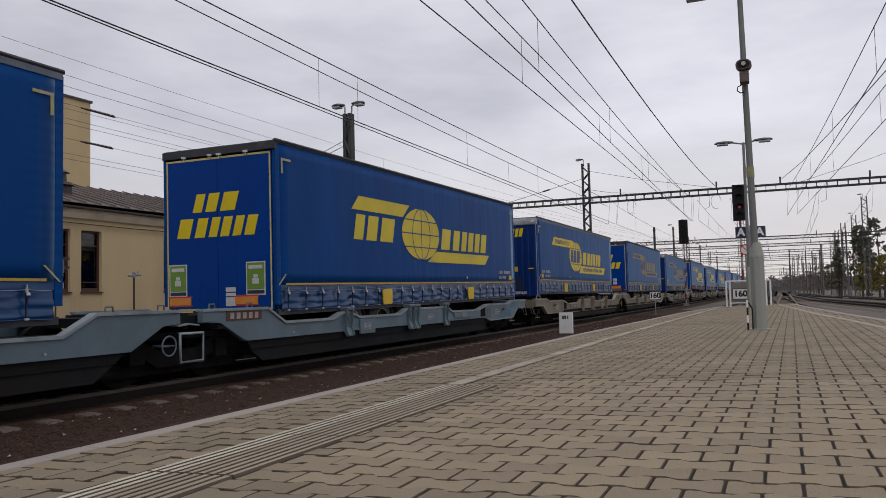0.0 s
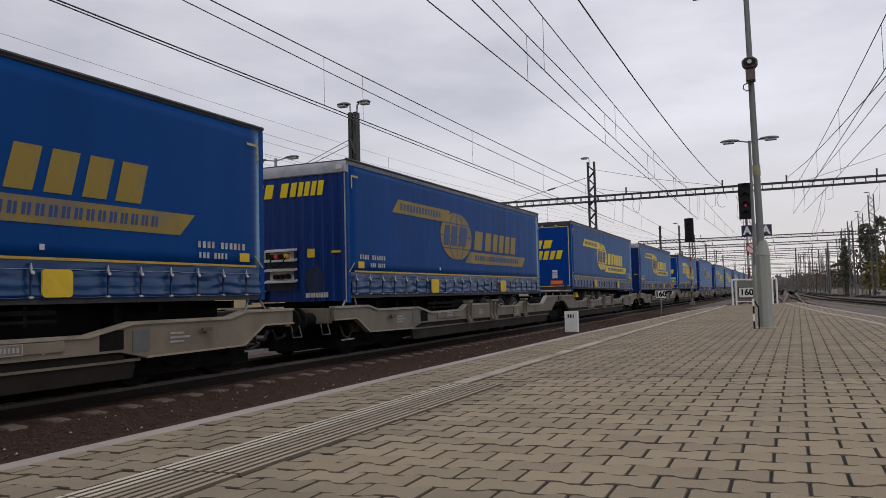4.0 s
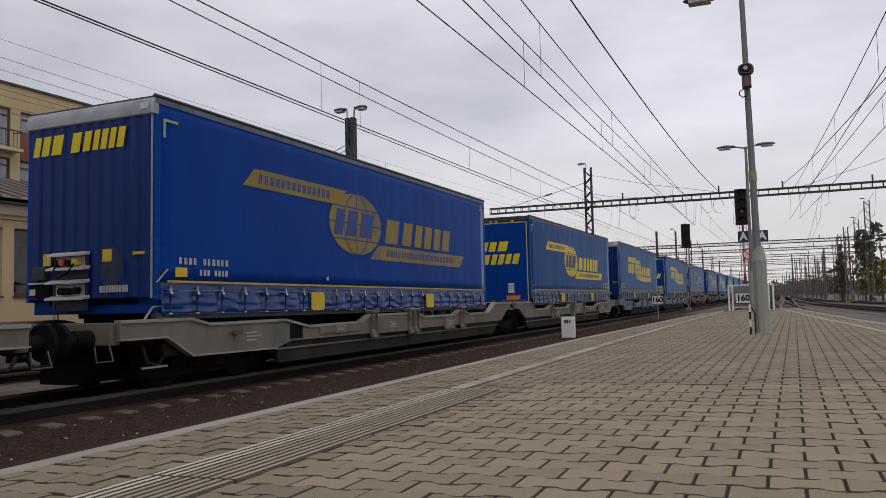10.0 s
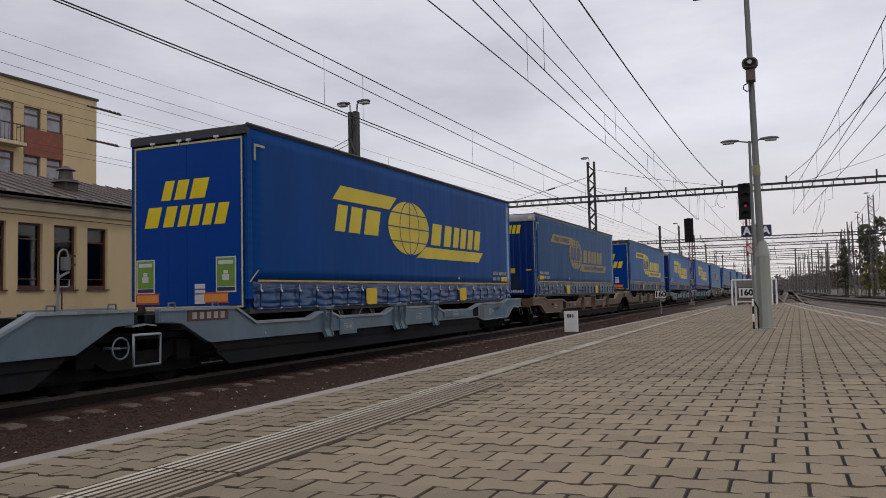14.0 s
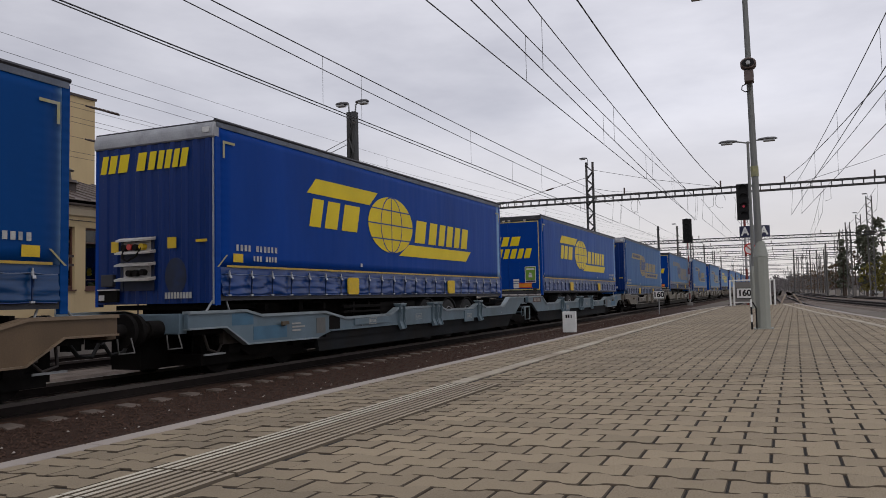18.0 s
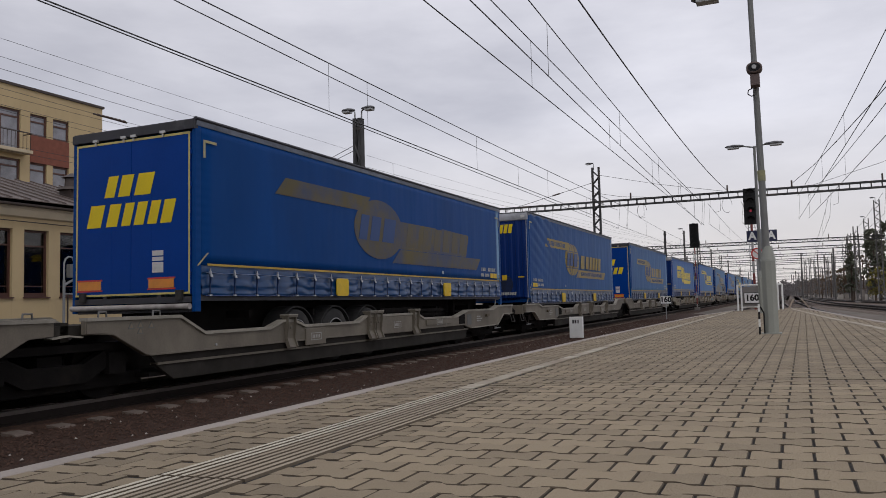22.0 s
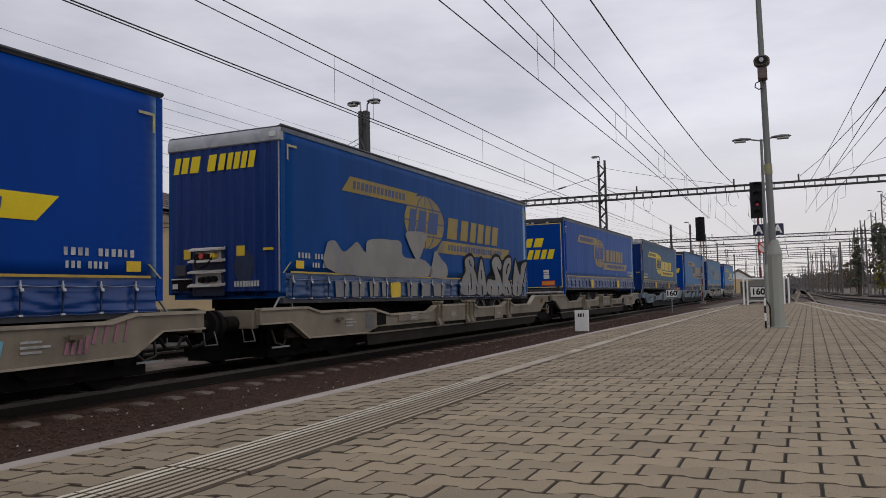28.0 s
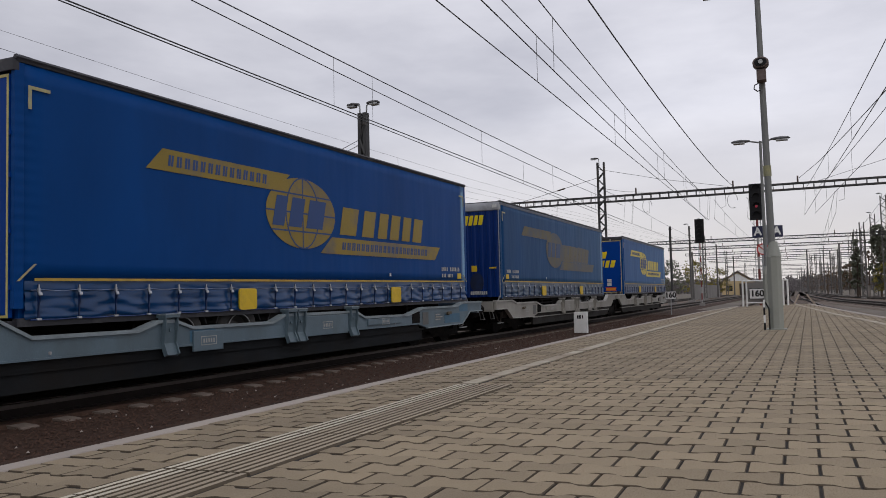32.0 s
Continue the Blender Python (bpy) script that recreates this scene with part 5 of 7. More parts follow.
GREASE = material("greasy_steel", (0.055, 0.046, 0.040), 0.6, 0.2, 0.4, 7, 60, 0.2, (0.018, 0.015, 0.013), 0.5)
PATCH_BLUE = material("repaint_blue", (0.045, 0.12, 0.19), 0.55, 0, 0.2, 3, 50, 0.08)
OCHRE_PLATE = material("ochre_plate", (0.17, 0.115, 0.035), 0.6, 0, 0.25, 6, 60, 0.05, (0.08, 0.055, 0.03), 0.5)
SIGN_MAROON = material("plate_dark_red", (0.065, 0.026, 0.020), 0.6, 0, 0.2, 6, 60, 0.05)
PLATE = material("wagon_data_plate", (0.10, 0.10, 0.095), 0.6, 0, 0.2, 8, 60, 0.05)
# near-black wagon paints: shade and grime below the girders put into the colour
WAGON_SHADED = {k: material("wagon_low_" + k, c, 0.8, 0, 0.3, 2, 50, 0.2, (0.014, 0.012, 0.010), 0.6, spec=0.15)
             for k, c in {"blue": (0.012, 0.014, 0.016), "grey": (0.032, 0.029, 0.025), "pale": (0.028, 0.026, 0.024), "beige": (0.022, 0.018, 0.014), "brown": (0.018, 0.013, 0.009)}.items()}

# where each trailer's leading end stands at the clip's start, along the track
LEAD_AT = [-7.3, 26.89, 61.17, 95.48, 129.74, 163.91, 198.22, 232.46, 266.69, 300.91, 335.2, 369.39, 403.57, 437.61]
TAIL_AT = [10.71, 44.91, 79.21, 113.51, 147.79, 181.96, 216.21, 250.44, 284.67, 319.0, 353.13, 387.4, 421.46, 455.64]
WAGON_COLOURS = ["blue", "beige", "grey", "grey", "grey", "blue", "brown", "blue", "grey", "grey", "beige", "beige", "blue", "pale"]
# for each wagon, the trailer that leads it and the one that follows: emblem, wear, cloth, line height, stickers, shift, nose-up slope
LEAD = [
    (2, "fresh", "mid", 1.51, "", 0.00, 0.000),
    (2, "fresh", "mid", 1.73, "", 0.00, 0.000),
    (2, "dull", "mid", 1.73, "", 0.00, 0.000),
    (2, "fresh", "mid", 1.76, "", 0.00, 0.000),
    (2, "dull", "fresh", 1.52, "", 0.00, -0.007),
    (1, "mid", "mid", 1.53, "", 0.03, -0.005),
    (2, "dull", "dull", 1.60, "", 0.00, 0.000),
    (1, "fresh", "fresh", 1.71, "", 0.03, -0.003),
    (2, "dull", "mid", 1.47, "", 0.00, -0.008),
    (2, "dull", "mid", 1.51, "", 0.00, -0.004),
    (1, "fresh", "fresh", 1.62, "", 0.03, 0.000),
    (2, "dull", "mid", 1.60, "", 0.00, -0.007),
    (2, "fresh", "navy", 1.74, "", 0.00, -0.007),
    (2, "gone", "dull", 1.60, "", 0.00, 0.000),
]
TAIL = [
    (1, "mid", "mid", 1.55, "big", 0.12, 0.010),
    (2, "dull", "mid", 1.75, "small", 0.00, 0.000),
    (2, "fresh", "mid", 1.83, "", 0.00, -0.008),
    (1, "fresh", "fresh", 1.78, "big", 0.03, 0.000),
    (2, "fresh", "mid", 1.51, "", 0.00, 0.000),
    (1, "mid", "mid", 1.50, "big", 0.12, 0.000),
    (2, "fresh", "mid", 1.71, "small", 0.00, -0.005),
    (1, "fresh", "fresh", 1.73, "big", 0.03, -0.004),
    (2, "gone", "mid", 1.80, "", 0.00, -0.006),
    (2, "dull", "mid", 1.51, "small", 0.00, 0.000),
    (2, "fresh", "fresh", 1.52, "", 0.00, 0.000),
    (2, "dull", "fresh", 1.80, "", 0.00, 0.000),
    (2, "dull", "mid", 1.53, "small", 0.00, 0.006),
    (2, "mid", "mid", 1.62, "", 0.00, 0.000),
]


def graffiti(t, line):
    """Silver spray shapes low on one curtain, and outlined strokes near its end."""
    # heights are over the line; a ragged silver band, a wedge and a fin, then four fat outlined shapes
    for outline in (((1.39, 0.52), (1.68, 0.64), (1.99, 0.44), (2.30, 0.56), (2.55, 0.66), (2.86, 0.46), (2.94, 0.70), (3.4, 0.78), (3.94, 0.79), (4.45, 0.77), (4.60, 0.44), (5.70, 0.40), (5.82, 0.02), (1.70, 0.02)),
                    ((4.76, 1.02), (5.77, 1.06), (5.68, 0.78), (5.40, 0.44), (5.22, 0.40), (4.80, 0.80)),
                    ((6.27, 0.66), (6.62, 0.48), (6.96, 0.30), (6.90, 0.02), (5.95, 0.02), (6.10, 0.34))):
        part("spray_patch", prism(grown(smooth_loop(outline), line, 0.0), HALF + 0.024, HALF + 0.028), SILVER, t, "silver spray-painted patch")
    for y, w in ((1.70, 0.52), (2.30, 0.55), (3.02, 0.40), (3.55, 0.30), (4.75, 0.55), (5.48, 0.5), (6.15, 0.7), (8.60, 0.62), (9.30, 0.60), (9.98, 0.58), (10.70, 0.50)):
        part("spray_patch", prism([(y + 0.03, line - 0.45), (y + w * 0.9, line - 0.44), (y + w, line - 0.13), (y, line - 0.13)], HALF + 0.016, HALF + 0.019), SILVER, t)
    # five fat letters with a soft dark outline, and the dark cuts inside them
    letters = (
        ((7.87, -0.40), (7.90, -0.05), (8.18, 0.20), (8.15, 0.48), (8.38, 0.60), (8.66, 0.61), (8.80, 0.44), (8.74, 0.30), (8.92, 0.12), (8.97, -0.15), (8.94, -0.40)),
        ((8.98, -0.40), (9.05, 0.05), (9.24, 0.48), (9.34, 0.57), (9.44, 0.46), (9.62, 0.0), (9.68, -0.40)),
        ((10.16, 0.48), (10.40, 0.67), (10.76, 0.66), (10.97, 0.45), (10.82, 0.30), (10.58, 0.40), (10.66, 0.26), (10.90, 0.02), (10.94, -0.41), (9.82, -0.40), (9.80, 0.0), (10.36, -0.01), (10.40, 0.12)),
        ((11.02, -0.40), (11.03, -0.05), (11.10, 0.40), (11.40, 0.66), (11.82, 0.68), (11.78, 0.36), (11.52, 0.06), (11.68, -0.06), (11.82, -0.42)),
        ((11.96, -0.42), (11.98, 0.0), (12.20, 0.60), (12.30, 0.58), (12.66, 0.18), (12.84, 0.52), (13.34, 0.62), (13.16, 0.36), (12.86, -0.10), (12.68, -0.43)))
    cuts = ((0.05, ((8.44, 0.50), (8.50, 0.40), (8.58, 0.36))), (0.05, ((8.53, 0.14), (8.56, -0.12), (8.55, -0.26))), (0.06, ((9.30, 0.24), (9.33, 0.02))), (0.08, ((9.34, -0.20), (9.36, -0.40))),
            (0.07, ((11.36, 0.22), (11.48, 0.44), (11.62, 0.50))), (0.06, ((11.40, -0.22), (11.56, -0.40))), (0.06, ((12.42, -0.05), (12.30, -0.38))))
    for path in letters:
        pts = smooth_loop(path)
        part("letter_outline", prism(grown(pts, line, 0.09), HALF + 0.020, HALF + 0.024), SPRAY_DARK, t)
        part("letter_fill", prism(grown(pts, line, 0.0), HALF + 0.026, HALF + 0.029), SILVER, t)
    for wide, path in cuts:
        part("letter_cut", stroke_mesh([(y, line + z) for y, z in path], wide, HALF + 0.0305), SPRAY_DARK, t)


def smooth_loop(path, n=4):
    """A closed soft curve through the points of a path."""
    out, m = [], len(path)
    p = [Vector(q) for q in path]
    for i in range(m):
        a, b, c, d = p[i - 1], p[i], p[(i + 1) % m], p[(i + 2) % m]
        for k in range(n):
            u = k / n
            out.append(b + 0.5 * u * (c - a + u * (2 * a - 5 * b + 4 * c - d + u * (3 * (b - c) + d - a))))
    return out


def grown(pts, line, r):
    """The outline moved outwards by r, in the trailer's heights."""
    n = len(pts)
    turn = sum(pts[i].x * pts[(i + 1) % n].y - pts[(i + 1) % n].x * pts[i].y for i in range(n))
    out = []
    for i in range(n):
        d = (pts[(i + 1) % n] - pts[i - 1]).normalized() * (r if turn > 0 else -r)
        out.append((pts[i].x + d.y, line + pts[i].y - d.x))
    return out


def stroke_mesh(pts, wide, x):
    """One broad brush stroke along points: a single ribbon with mitred bends and round ends."""
    p = [Vector(q) for q in pts]
    left, right = [], []
    for i, q in enumerate(p):
        d = (p[min(i + 1, len(p) - 1)] - p[max(i - 1, 0)]).normalized()
        n = Vector((-d.y, d.x)) * wide / 2
        left.append(q + n)
        right.append(q - n)
    bm = bmesh.new()
    a = [bm.verts.new((x, v.x, v.y)) for v in left]
    b = [bm.verts.new((x, v.x, v.y)) for v in right]
    for i in range(len(p) - 1):
        bm.faces.new((a[i], a[i + 1], b[i + 1], b[i]))
    for v, w, q, s in ((a[0], b[0], p[0], p[0] - p[1]), (b[-1], a[-1], p[-1], p[-1] - p[-2])):
        s = s.normalized() * wide / 2
        tip = [bm.verts.new((x, q.x + s.x * math.sin(k) + (v.co.y - q.x) * math.cos(k), q.y + s.y * math.sin(k) + (v.co.z - q.y) * math.cos(k))) for k in (0.8, 1.57, 2.34)]
        bm.faces.new([v, *tip, w])
    top = bmesh.ops.extrude_face_region(bm, geom=bm.faces[:])["geom"]
    for v in top:
        if isinstance(v, bmesh.types.BMVert):
            v.co.x += 0.004
    return bm


SILVER = material("silver_spray", (0.20, 0.19, 0.175), 0.5, 0.2, 0.2, 1.5, 40, 0.05, (0.10, 0.12, 0.18), 0.35)
SPRAY_DARK = material("spray_black", (0.007, 0.007, 0.009), 0.7, 0, 0.3, 2, 40, 0.05, (0.006, 0.012, 0.035), 0.35, spec=0.15)
SPRAY_PINK = material("spray_pink", (0.24, 0.10, 0.14), 0.6, 0, 0.2, 6, 60, 0, (0.2, 0.12, 0.12), 0.4)
SPRAY_CYAN = material("spray_cyan", (0.12, 0.33, 0.42), 0.6, 0, 0.2, 6, 60, 0, (0.15, 0.2, 0.2), 0.4)
LIFTED = {(1, 1): 0.07, (2, 1): 0.03, (4, 0): 0.14, (11, 0): 0.12}       # ride height over the wagon
DROPPED = {(0, 1): 0.15, (4, 1): 0.18, (9, 1): 0.18, (8, 0): 0.15, (9, 0): 0.15, (10, 1): 0.0, (3, 0): -0.12, (11, 1): -0.08, (0, 0): 0.0}     # emblem set lower or higher
TRAIN = []
models = {}
for n, colour in enumerate(WAGON_COLOURS):
    if colour in models:
        w = copy_thing(models[colour], Matrix())
    else:
        w = models[colour] = wagon(colour)
    if n == 10:         # spray marks on one wagon's end
        for name, y, z, sy, sz, m in (("spray_mark", 14.75, 0.80, 0.34, 0.13, SPRAY_PINK), ("spray_mark", 14.2, 0.66, 0.20, 0.10, SPRAY_PINK), ("spray_mark", 13.0, 0.66, 0.24, 0.10, SPRAY_CYAN)):
            bm = bmesh.new()
            for a in range(4):
                ribbon(bm, [(y - sy + 0.5 * sy * a, z - sz), (y - sy + 0.5 * sy * a + 0.2 * sy, z + sz * (0.6 + 0.2 * a))], 1.368 + 0.0006 * a, 0.05)
            part(name, bm, m, w, "sprayed strokes")
    TRAIN.append((w, (LEAD_AT[n] + LONG + TAIL_AT[n]) / 2, 0.0, 0.0))
    for k, (spec, kind) in enumerate(((LEAD[n], "B"), (TAIL[n], "D"))):
        style, fade, cloth, line, stickers, shift, slope = spec
        lift = 0.07 if line < 1.6 else -0.03
        lift = LIFTED.get((n, k), lift)
        drop = DROPPED.get((n, k), 0.12 if line < 1.56 else 0.0)
        t = trailer(kind, style, fade, cloth, line - lift, 10 * n + k, stickers, 1.0 if (n, k) == (9, 0) else 0.0, "dark" if kind == "D" and n in (0, 1, 5, 10, 12) else "grey", shift, drop, -0.4 if (n, k) == (1, 0) else 0.0)
        if (n, k) == (11, 0):
            graffiti(t, line - lift)
        TRAIN.append((t, (LEAD_AT if kind == "B" else TAIL_AT)[n], slope, lift))


def rolled(t):
    """How far the train has come after t seconds, slowly gaining speed."""
    return -0.95 + 11.8975 * t + 0.049767 * t ** 2 - 0.003102 * t ** 3 + 0.00014064 * t ** 4 - 0.0000018275 * t ** 5


def motions():
    times = [2.0 * i for i in range(17)]
    for ob, y, slope, lift in TRAIN:
        walk(ob, [(t, pose(0, 0, 0, 0, 0, HEADING) @ pose(LANE, y - rolled(t), RAIL + lift - slope * LONG / 2, math.degrees(slope), 0, 0)) for t in times])

# ---- ground and tracks ----
def along(path, y):
    """x of a track's middle at y, from (y, x) knots with smooth bends."""
    for (ya, xa), (yb, xb) in zip(path, path[1:]):
        if y <= yb:
            k = (y - ya) / (yb - ya)
            return xa + (xb - xa) * k
    return path[-1][1]


g = bmesh.new()
gx = [-3000, -300, -60, -24, -2, 14, 60, 300, 3000]
gy = [-3000, -200, -40, 0, 40, 120, 400, 1000, 4000]
gv = [[g.verts.new((x, y, -0.83)) for x in gx] for y in gy]
for i in range(len(gy) - 1):
    for j in range(len(gx) - 1):
        g.faces.new((gv[i][j], gv[i][j + 1], gv[i + 1][j + 1], gv[i + 1][j]))
setting("ground", g, GROUND, "flat brown soil and gravel of the station yard", "ground")

TRACKS = {
    "train": [(-60, LANE + 60 * math.tan(radians(HEADING))), (600, LANE - 600 * math.tan(radians(HEADING)))],
    "platform_left": [(-60, -4.60), (12, -4.60), (25, -4.28), (34, -3.75), (60, -2.75), (110, -2.2), (600, -1.0)],
    "behind": [(-60, -14.3), (600, -14.3)],
    "platform_right": [(-60, 7.4), (0, 4.82), (17.7, 3.52), (21.75, 3.16), (33.6, 2.36), (60, 1.0), (110, 0.0), (600, 0.6)],
    "yard_one": [(-60, 16.0), (0, 11.5), (28, 9.1), (60, 6.35), (89, 3.9), (150, 2.6), (600, 4.5)],
    "yard_two": [(0, 17.5), (40, 14.0), (90, 9.4), (130, 5.6), (190, 4.2), (600, 7.0)],
}


def strip(path, y0, y1, off, half, z0, z1, step=3.0, splay=0.0):
    bm = bmesh.new()
    last = None
    k = int((y1 - y0) / step)
    for i in range(k + 1):
        y = y0 + (y1 - y0) * i / k
        x = along(path, y) + off
        ring = [bm.verts.new(p) for p in ((x - half - splay, y, z0), (x + half + splay, y, z0), (x + half, y, z1), (x - half, y, z1))]
        if last:
            for a in range(4):
                bm.faces.new((last[a], last[(a + 1) % 4], ring[(a + 1) % 4], ring[a]))
        else:
            bm.faces.new(ring)
        last = ring
    bm.faces.new(last[::-1])
    return bm


for name, path in TRACKS.items():
    far = 420 if name in ("train", "platform_left", "platform_right") else 300
    near = max(path[0][0], -30)
    bed = setting("ballast_bed", strip(path, near, far, 0, 1.9, -0.84, -0.765 if name == "train" else -0.745, 3, 0.25), BALLAST if name in ("train", "platform_left") else YARD_BALLAST, "dark brown ballast bed under a track" if name in ("train", "platform_left") else "grey-brown ballast bed under a track", "ballast")
    for s in (-0.7525, 0.7525):
        r = setting("rail", strip(path, near, far, s, 0.034, -0.60, RAIL, 3), RAIL_TOP, "worn steel rail", "rail")
        for nm, half, z0, z1 in (("rail_web", 0.012, -0.70, -0.60), ("rail_foot", 0.07, -0.722, -0.70)):
            part(nm, strip(path, near, far, s, half, z0, z1, 3), RAIL_RUST, r)


def sleeper_mesh():
    bm = bmesh.new()
    add_prism(bm, [(-1.40, -0.82), (1.40, -0.82), (1.385, -0.758), (1.34, -0.742), (0.9, -0.722), (0.5, -0.735), (-0.5, -0.735), (-0.9, -0.722), (-1.34, -0.742), (-1.385, -0.758)], -0.115, 0.115, "y")
    bmesh.ops.recalc_face_normals(bm, faces=bm.faces[:])
    return bm


setting("ballast_shoulder", strip(TRACKS["train"], -30, 60, 0.985, 0.14, -0.80, -0.716, 3, 0.05), BALLAST, "brown ballast heaped over the sleepers beside the rail", "ballast")
SLEEPER_MESH = to_mesh("sleeper", sleeper_mesh(), SLEEPER)
for i in range(76):
    s = tagged(new("sleeper", SLEEPER_MESH), "brown-stained concrete sleeper in the ballast", "sleeper", "sleepers of the train's track")
    s.matrix_basis = pose(along(TRACKS["train"], -2.0 + 0.6 * i), -2.0 + 0.6 * i, random.uniform(-0.006, 0.006), 0, 0, random.uniform(-0.6, 0.6))
bm = bmesh.new()
for name, path in TRACKS.items():
    y = 43.6 if name == "train" else 22.0
    while y < 150:
        x = along(path, y)
        quad_box(bm, x - 1.3, y - 0.13, -0.745, x + 1.3, y + 0.13, -0.712)
        y += 0.6
tagged(new("far_sleepers", to_mesh("far_sleepers", bm, SLEEPER)), "rows of concrete sleepers down the yard", "sleepers", kind="stuff")

bm = bmesh.new()
rnd = random.Random(7)
for i in range(21000):
    y = 2.5 + 45 * rnd.random() ** 1.7
    x = rnd.uniform(-8.30, -5.9)
    if abs(x - (LANE + 1.37)) < 0.02:
        continue
    if x < LANE + 1.33 and abs((y + 2.0 + 0.3) % 0.6 - 0.3) < 0.15:
        continue
    r = rnd.uniform(0.010, 0.024)
    z = -0.762 + r * rnd.uniform(-0.1, 0.5)
    v = [bm.verts.new((x + r * a * rnd.uniform(0.7, 1.3), y + r * b * rnd.uniform(0.7, 1.3), z + r * c * rnd.uniform(0.6, 1.0))) for a, b, c in ((1, 0, 0), (0, 1, 0), (-1, 0, 0), (0, -1, 0), (0, 0, 1))]
    for a in range(4):
        bm.faces.new((v[a], v[(a + 1) % 4], v[4]))
tagged(new("ballast_stones", to_mesh("ballast_stones", bm, STONE)), "loose rust-brown crushed stones beside the track", "gravel", kind="stuff")
bm = bmesh.new()
for i in range(170):
    y, x, r = 2.5 + 40 * rnd.random() ** 1.5, rnd.uniform(-8.0, -6.2), rnd.uniform(0.008, 0.020)
    v = [bm.verts.new((x + r * a, y + r * b * rnd.uniform(0.6, 1.6), -0.750 + r * c)) for a, b, c in ((1, 0, 0), (0, 1, 0), (-1, 0, 0), (0, -1, 0), (0, 0, 1))]
    for a in range(4):
        bm.faces.new((v[a], v[(a + 1) % 4], v[4]))
tagged(new("pale_pebbles", to_mesh("pale_pebbles", bm, PALE_STONE)), "scattered pale pebbles and litter in the ballast", "pebbles", kind="stuff")
setting("ballast_between", box(-8.4, -30, -0.83, -5.5, 60, -0.768), BALLAST, "brown gravel between the tracks", "gravel")

# ---- platform ----
FALL = math.degrees(math.atan(0.0225))      # the paving falls towards the train
LEFT = [(-33, -3.28), (13.38, -3.28), (27.5, -2.86), (35.0, -2.20)]
RIGHT = [(-30, 4.6), (0, 2.84), (16.6, 1.73), (20.7, 1.39), (35.0, 0.55)]
poly = [(x, y) for y, x in LEFT] + [(x, y) for y, x in RIGHT[::-1]]
setting("platform_base", prism(poly, -0.90, -0.052, "z"), SIDE_CONC, "concrete body of the tapering island platform", "platform").matrix_basis = pose(0, 0, 0, 0, -FALL, 0)
inner = [(x + 0.129, y) for y, x in LEFT] + [(x - 0.129, y) for y, x in RIGHT[::-1]]
bed = setting("platform_top", prism(inner, -0.052, -0.0075, "z"), JOINT, "sand joints under the platform paving", "platform")
bed.matrix_basis = pose(0, 0, 0, 0, -FALL, 0)


def kerbs(edge, side, y0, y1, step=1.0):
    y = y0
    while y < y1 - 0.01:
        a, b = y + 0.004, min(y + step, y1) - 0.004
        xa, xb = along(edge, a), along(edge, b)
        part("kerb_stone", prism([(xa, a), (xa + side * 0.127, a), (xb + side * 0.127, b), (xb, b)], -0.05, 0.002, "z", bevel=0.006), KERB, bed)
        y += step


kerbs(LEFT, 1, -8, 35.0)
kerbs(RIGHT, -1, -8, 35.0, 2.0)

# tactile slabs with ribs, then a worn white line
def rib_slab():
    bm = boxes((-2.449, 0, -0.05, -1.996, 0.449, -0.010))
    for i in range(9):
        x = -2.440 + i * 0.0505
        add_prism(bm, [(x, -0.010), (x + 0.036, -0.010), (x + 0.032, 0.005), (x + 0.004, 0.005)], 0.002, 0.447, "y")
    for f in bm.faces:
        c = f.calc_center_median()
        f.material_index = 1 if c.z < 0.003 else (2 if c.x < -2.295 else 0)
    return bm


RIB_MESH = to_mesh("tactile_slab", rib_slab(), TACTILE)
RIB_MESH.materials.append(GROOVE)
RIB_MESH.materials.append(RIB_WHITE)
for i in range(31):
    gap = 0.010 if i in (24, 17) else 0.0         # two wider joints
    part("tactile_slab", RIB_MESH, TACTILE, bed, "" if i else "ribbed guiding slab").location = (0, -8.293 + 0.4526 * i + gap, 0)
y = 5.80
while y < 33:
    length = 0.55 + 0.35 * random.random()
    off = 0.0 if y < 13 else (y - 13) * 0.013
    part("painted_line", box(-2.443 + off, y, -0.004, -2.300 + off - 0.02 * random.random(), y + length, 0.0045), WHITE_LINE, bed)
    y += length + (0.02 if y < 8 else 0.12 * random.random())

y = -8.0
while y < 33.8:
    length = 0.7 + 0.4 * random.random()
    xa, xb = along(RIGHT, y) - 0.62, along(RIGHT, y + length) - 0.62
    part("painted_line", prism([(xa, y), (xa + 0.11, y), (xb + 0.11, y + length), (xb, y + length)], -0.004, 0.0045, "z"), WHITE_LINE, bed)
    y += length + 0.05 * random.random()

# interlocking pavers, rows across the platform
PW, PD = 0.238, 0.160


def paver_outline(x0=-PW / 2, x1=PW / 2):
    """A bone-shaped paver, wide at its ends and narrow in the middle, so that rows lock."""
    b, g, gap = PD / 2 - 0.0042, 0.0145, 0.0042
    a0, a1 = x0 + gap, x1 - gap
    if x1 - x0 < PW - 0.01:
        return [(a0, -b + g * 0.6), (a1, -b + g * 0.6), (a1, b - g * 0.6), (a0, b - g * 0.6)]
    half = [(a1 - 0.008, b + g), (0.072, b + g), (0.060, b + g * 0.6), (0.044, b - g * 0.6), (0.032, b - g)]
    upper = [(a1, b + g - 0.008)] + half + [(-px, py) for px, py in half[::-1]] + [(a0, b + g - 0.008)]
    return upper + [(px, -py) for px, py in upper[::-1]]


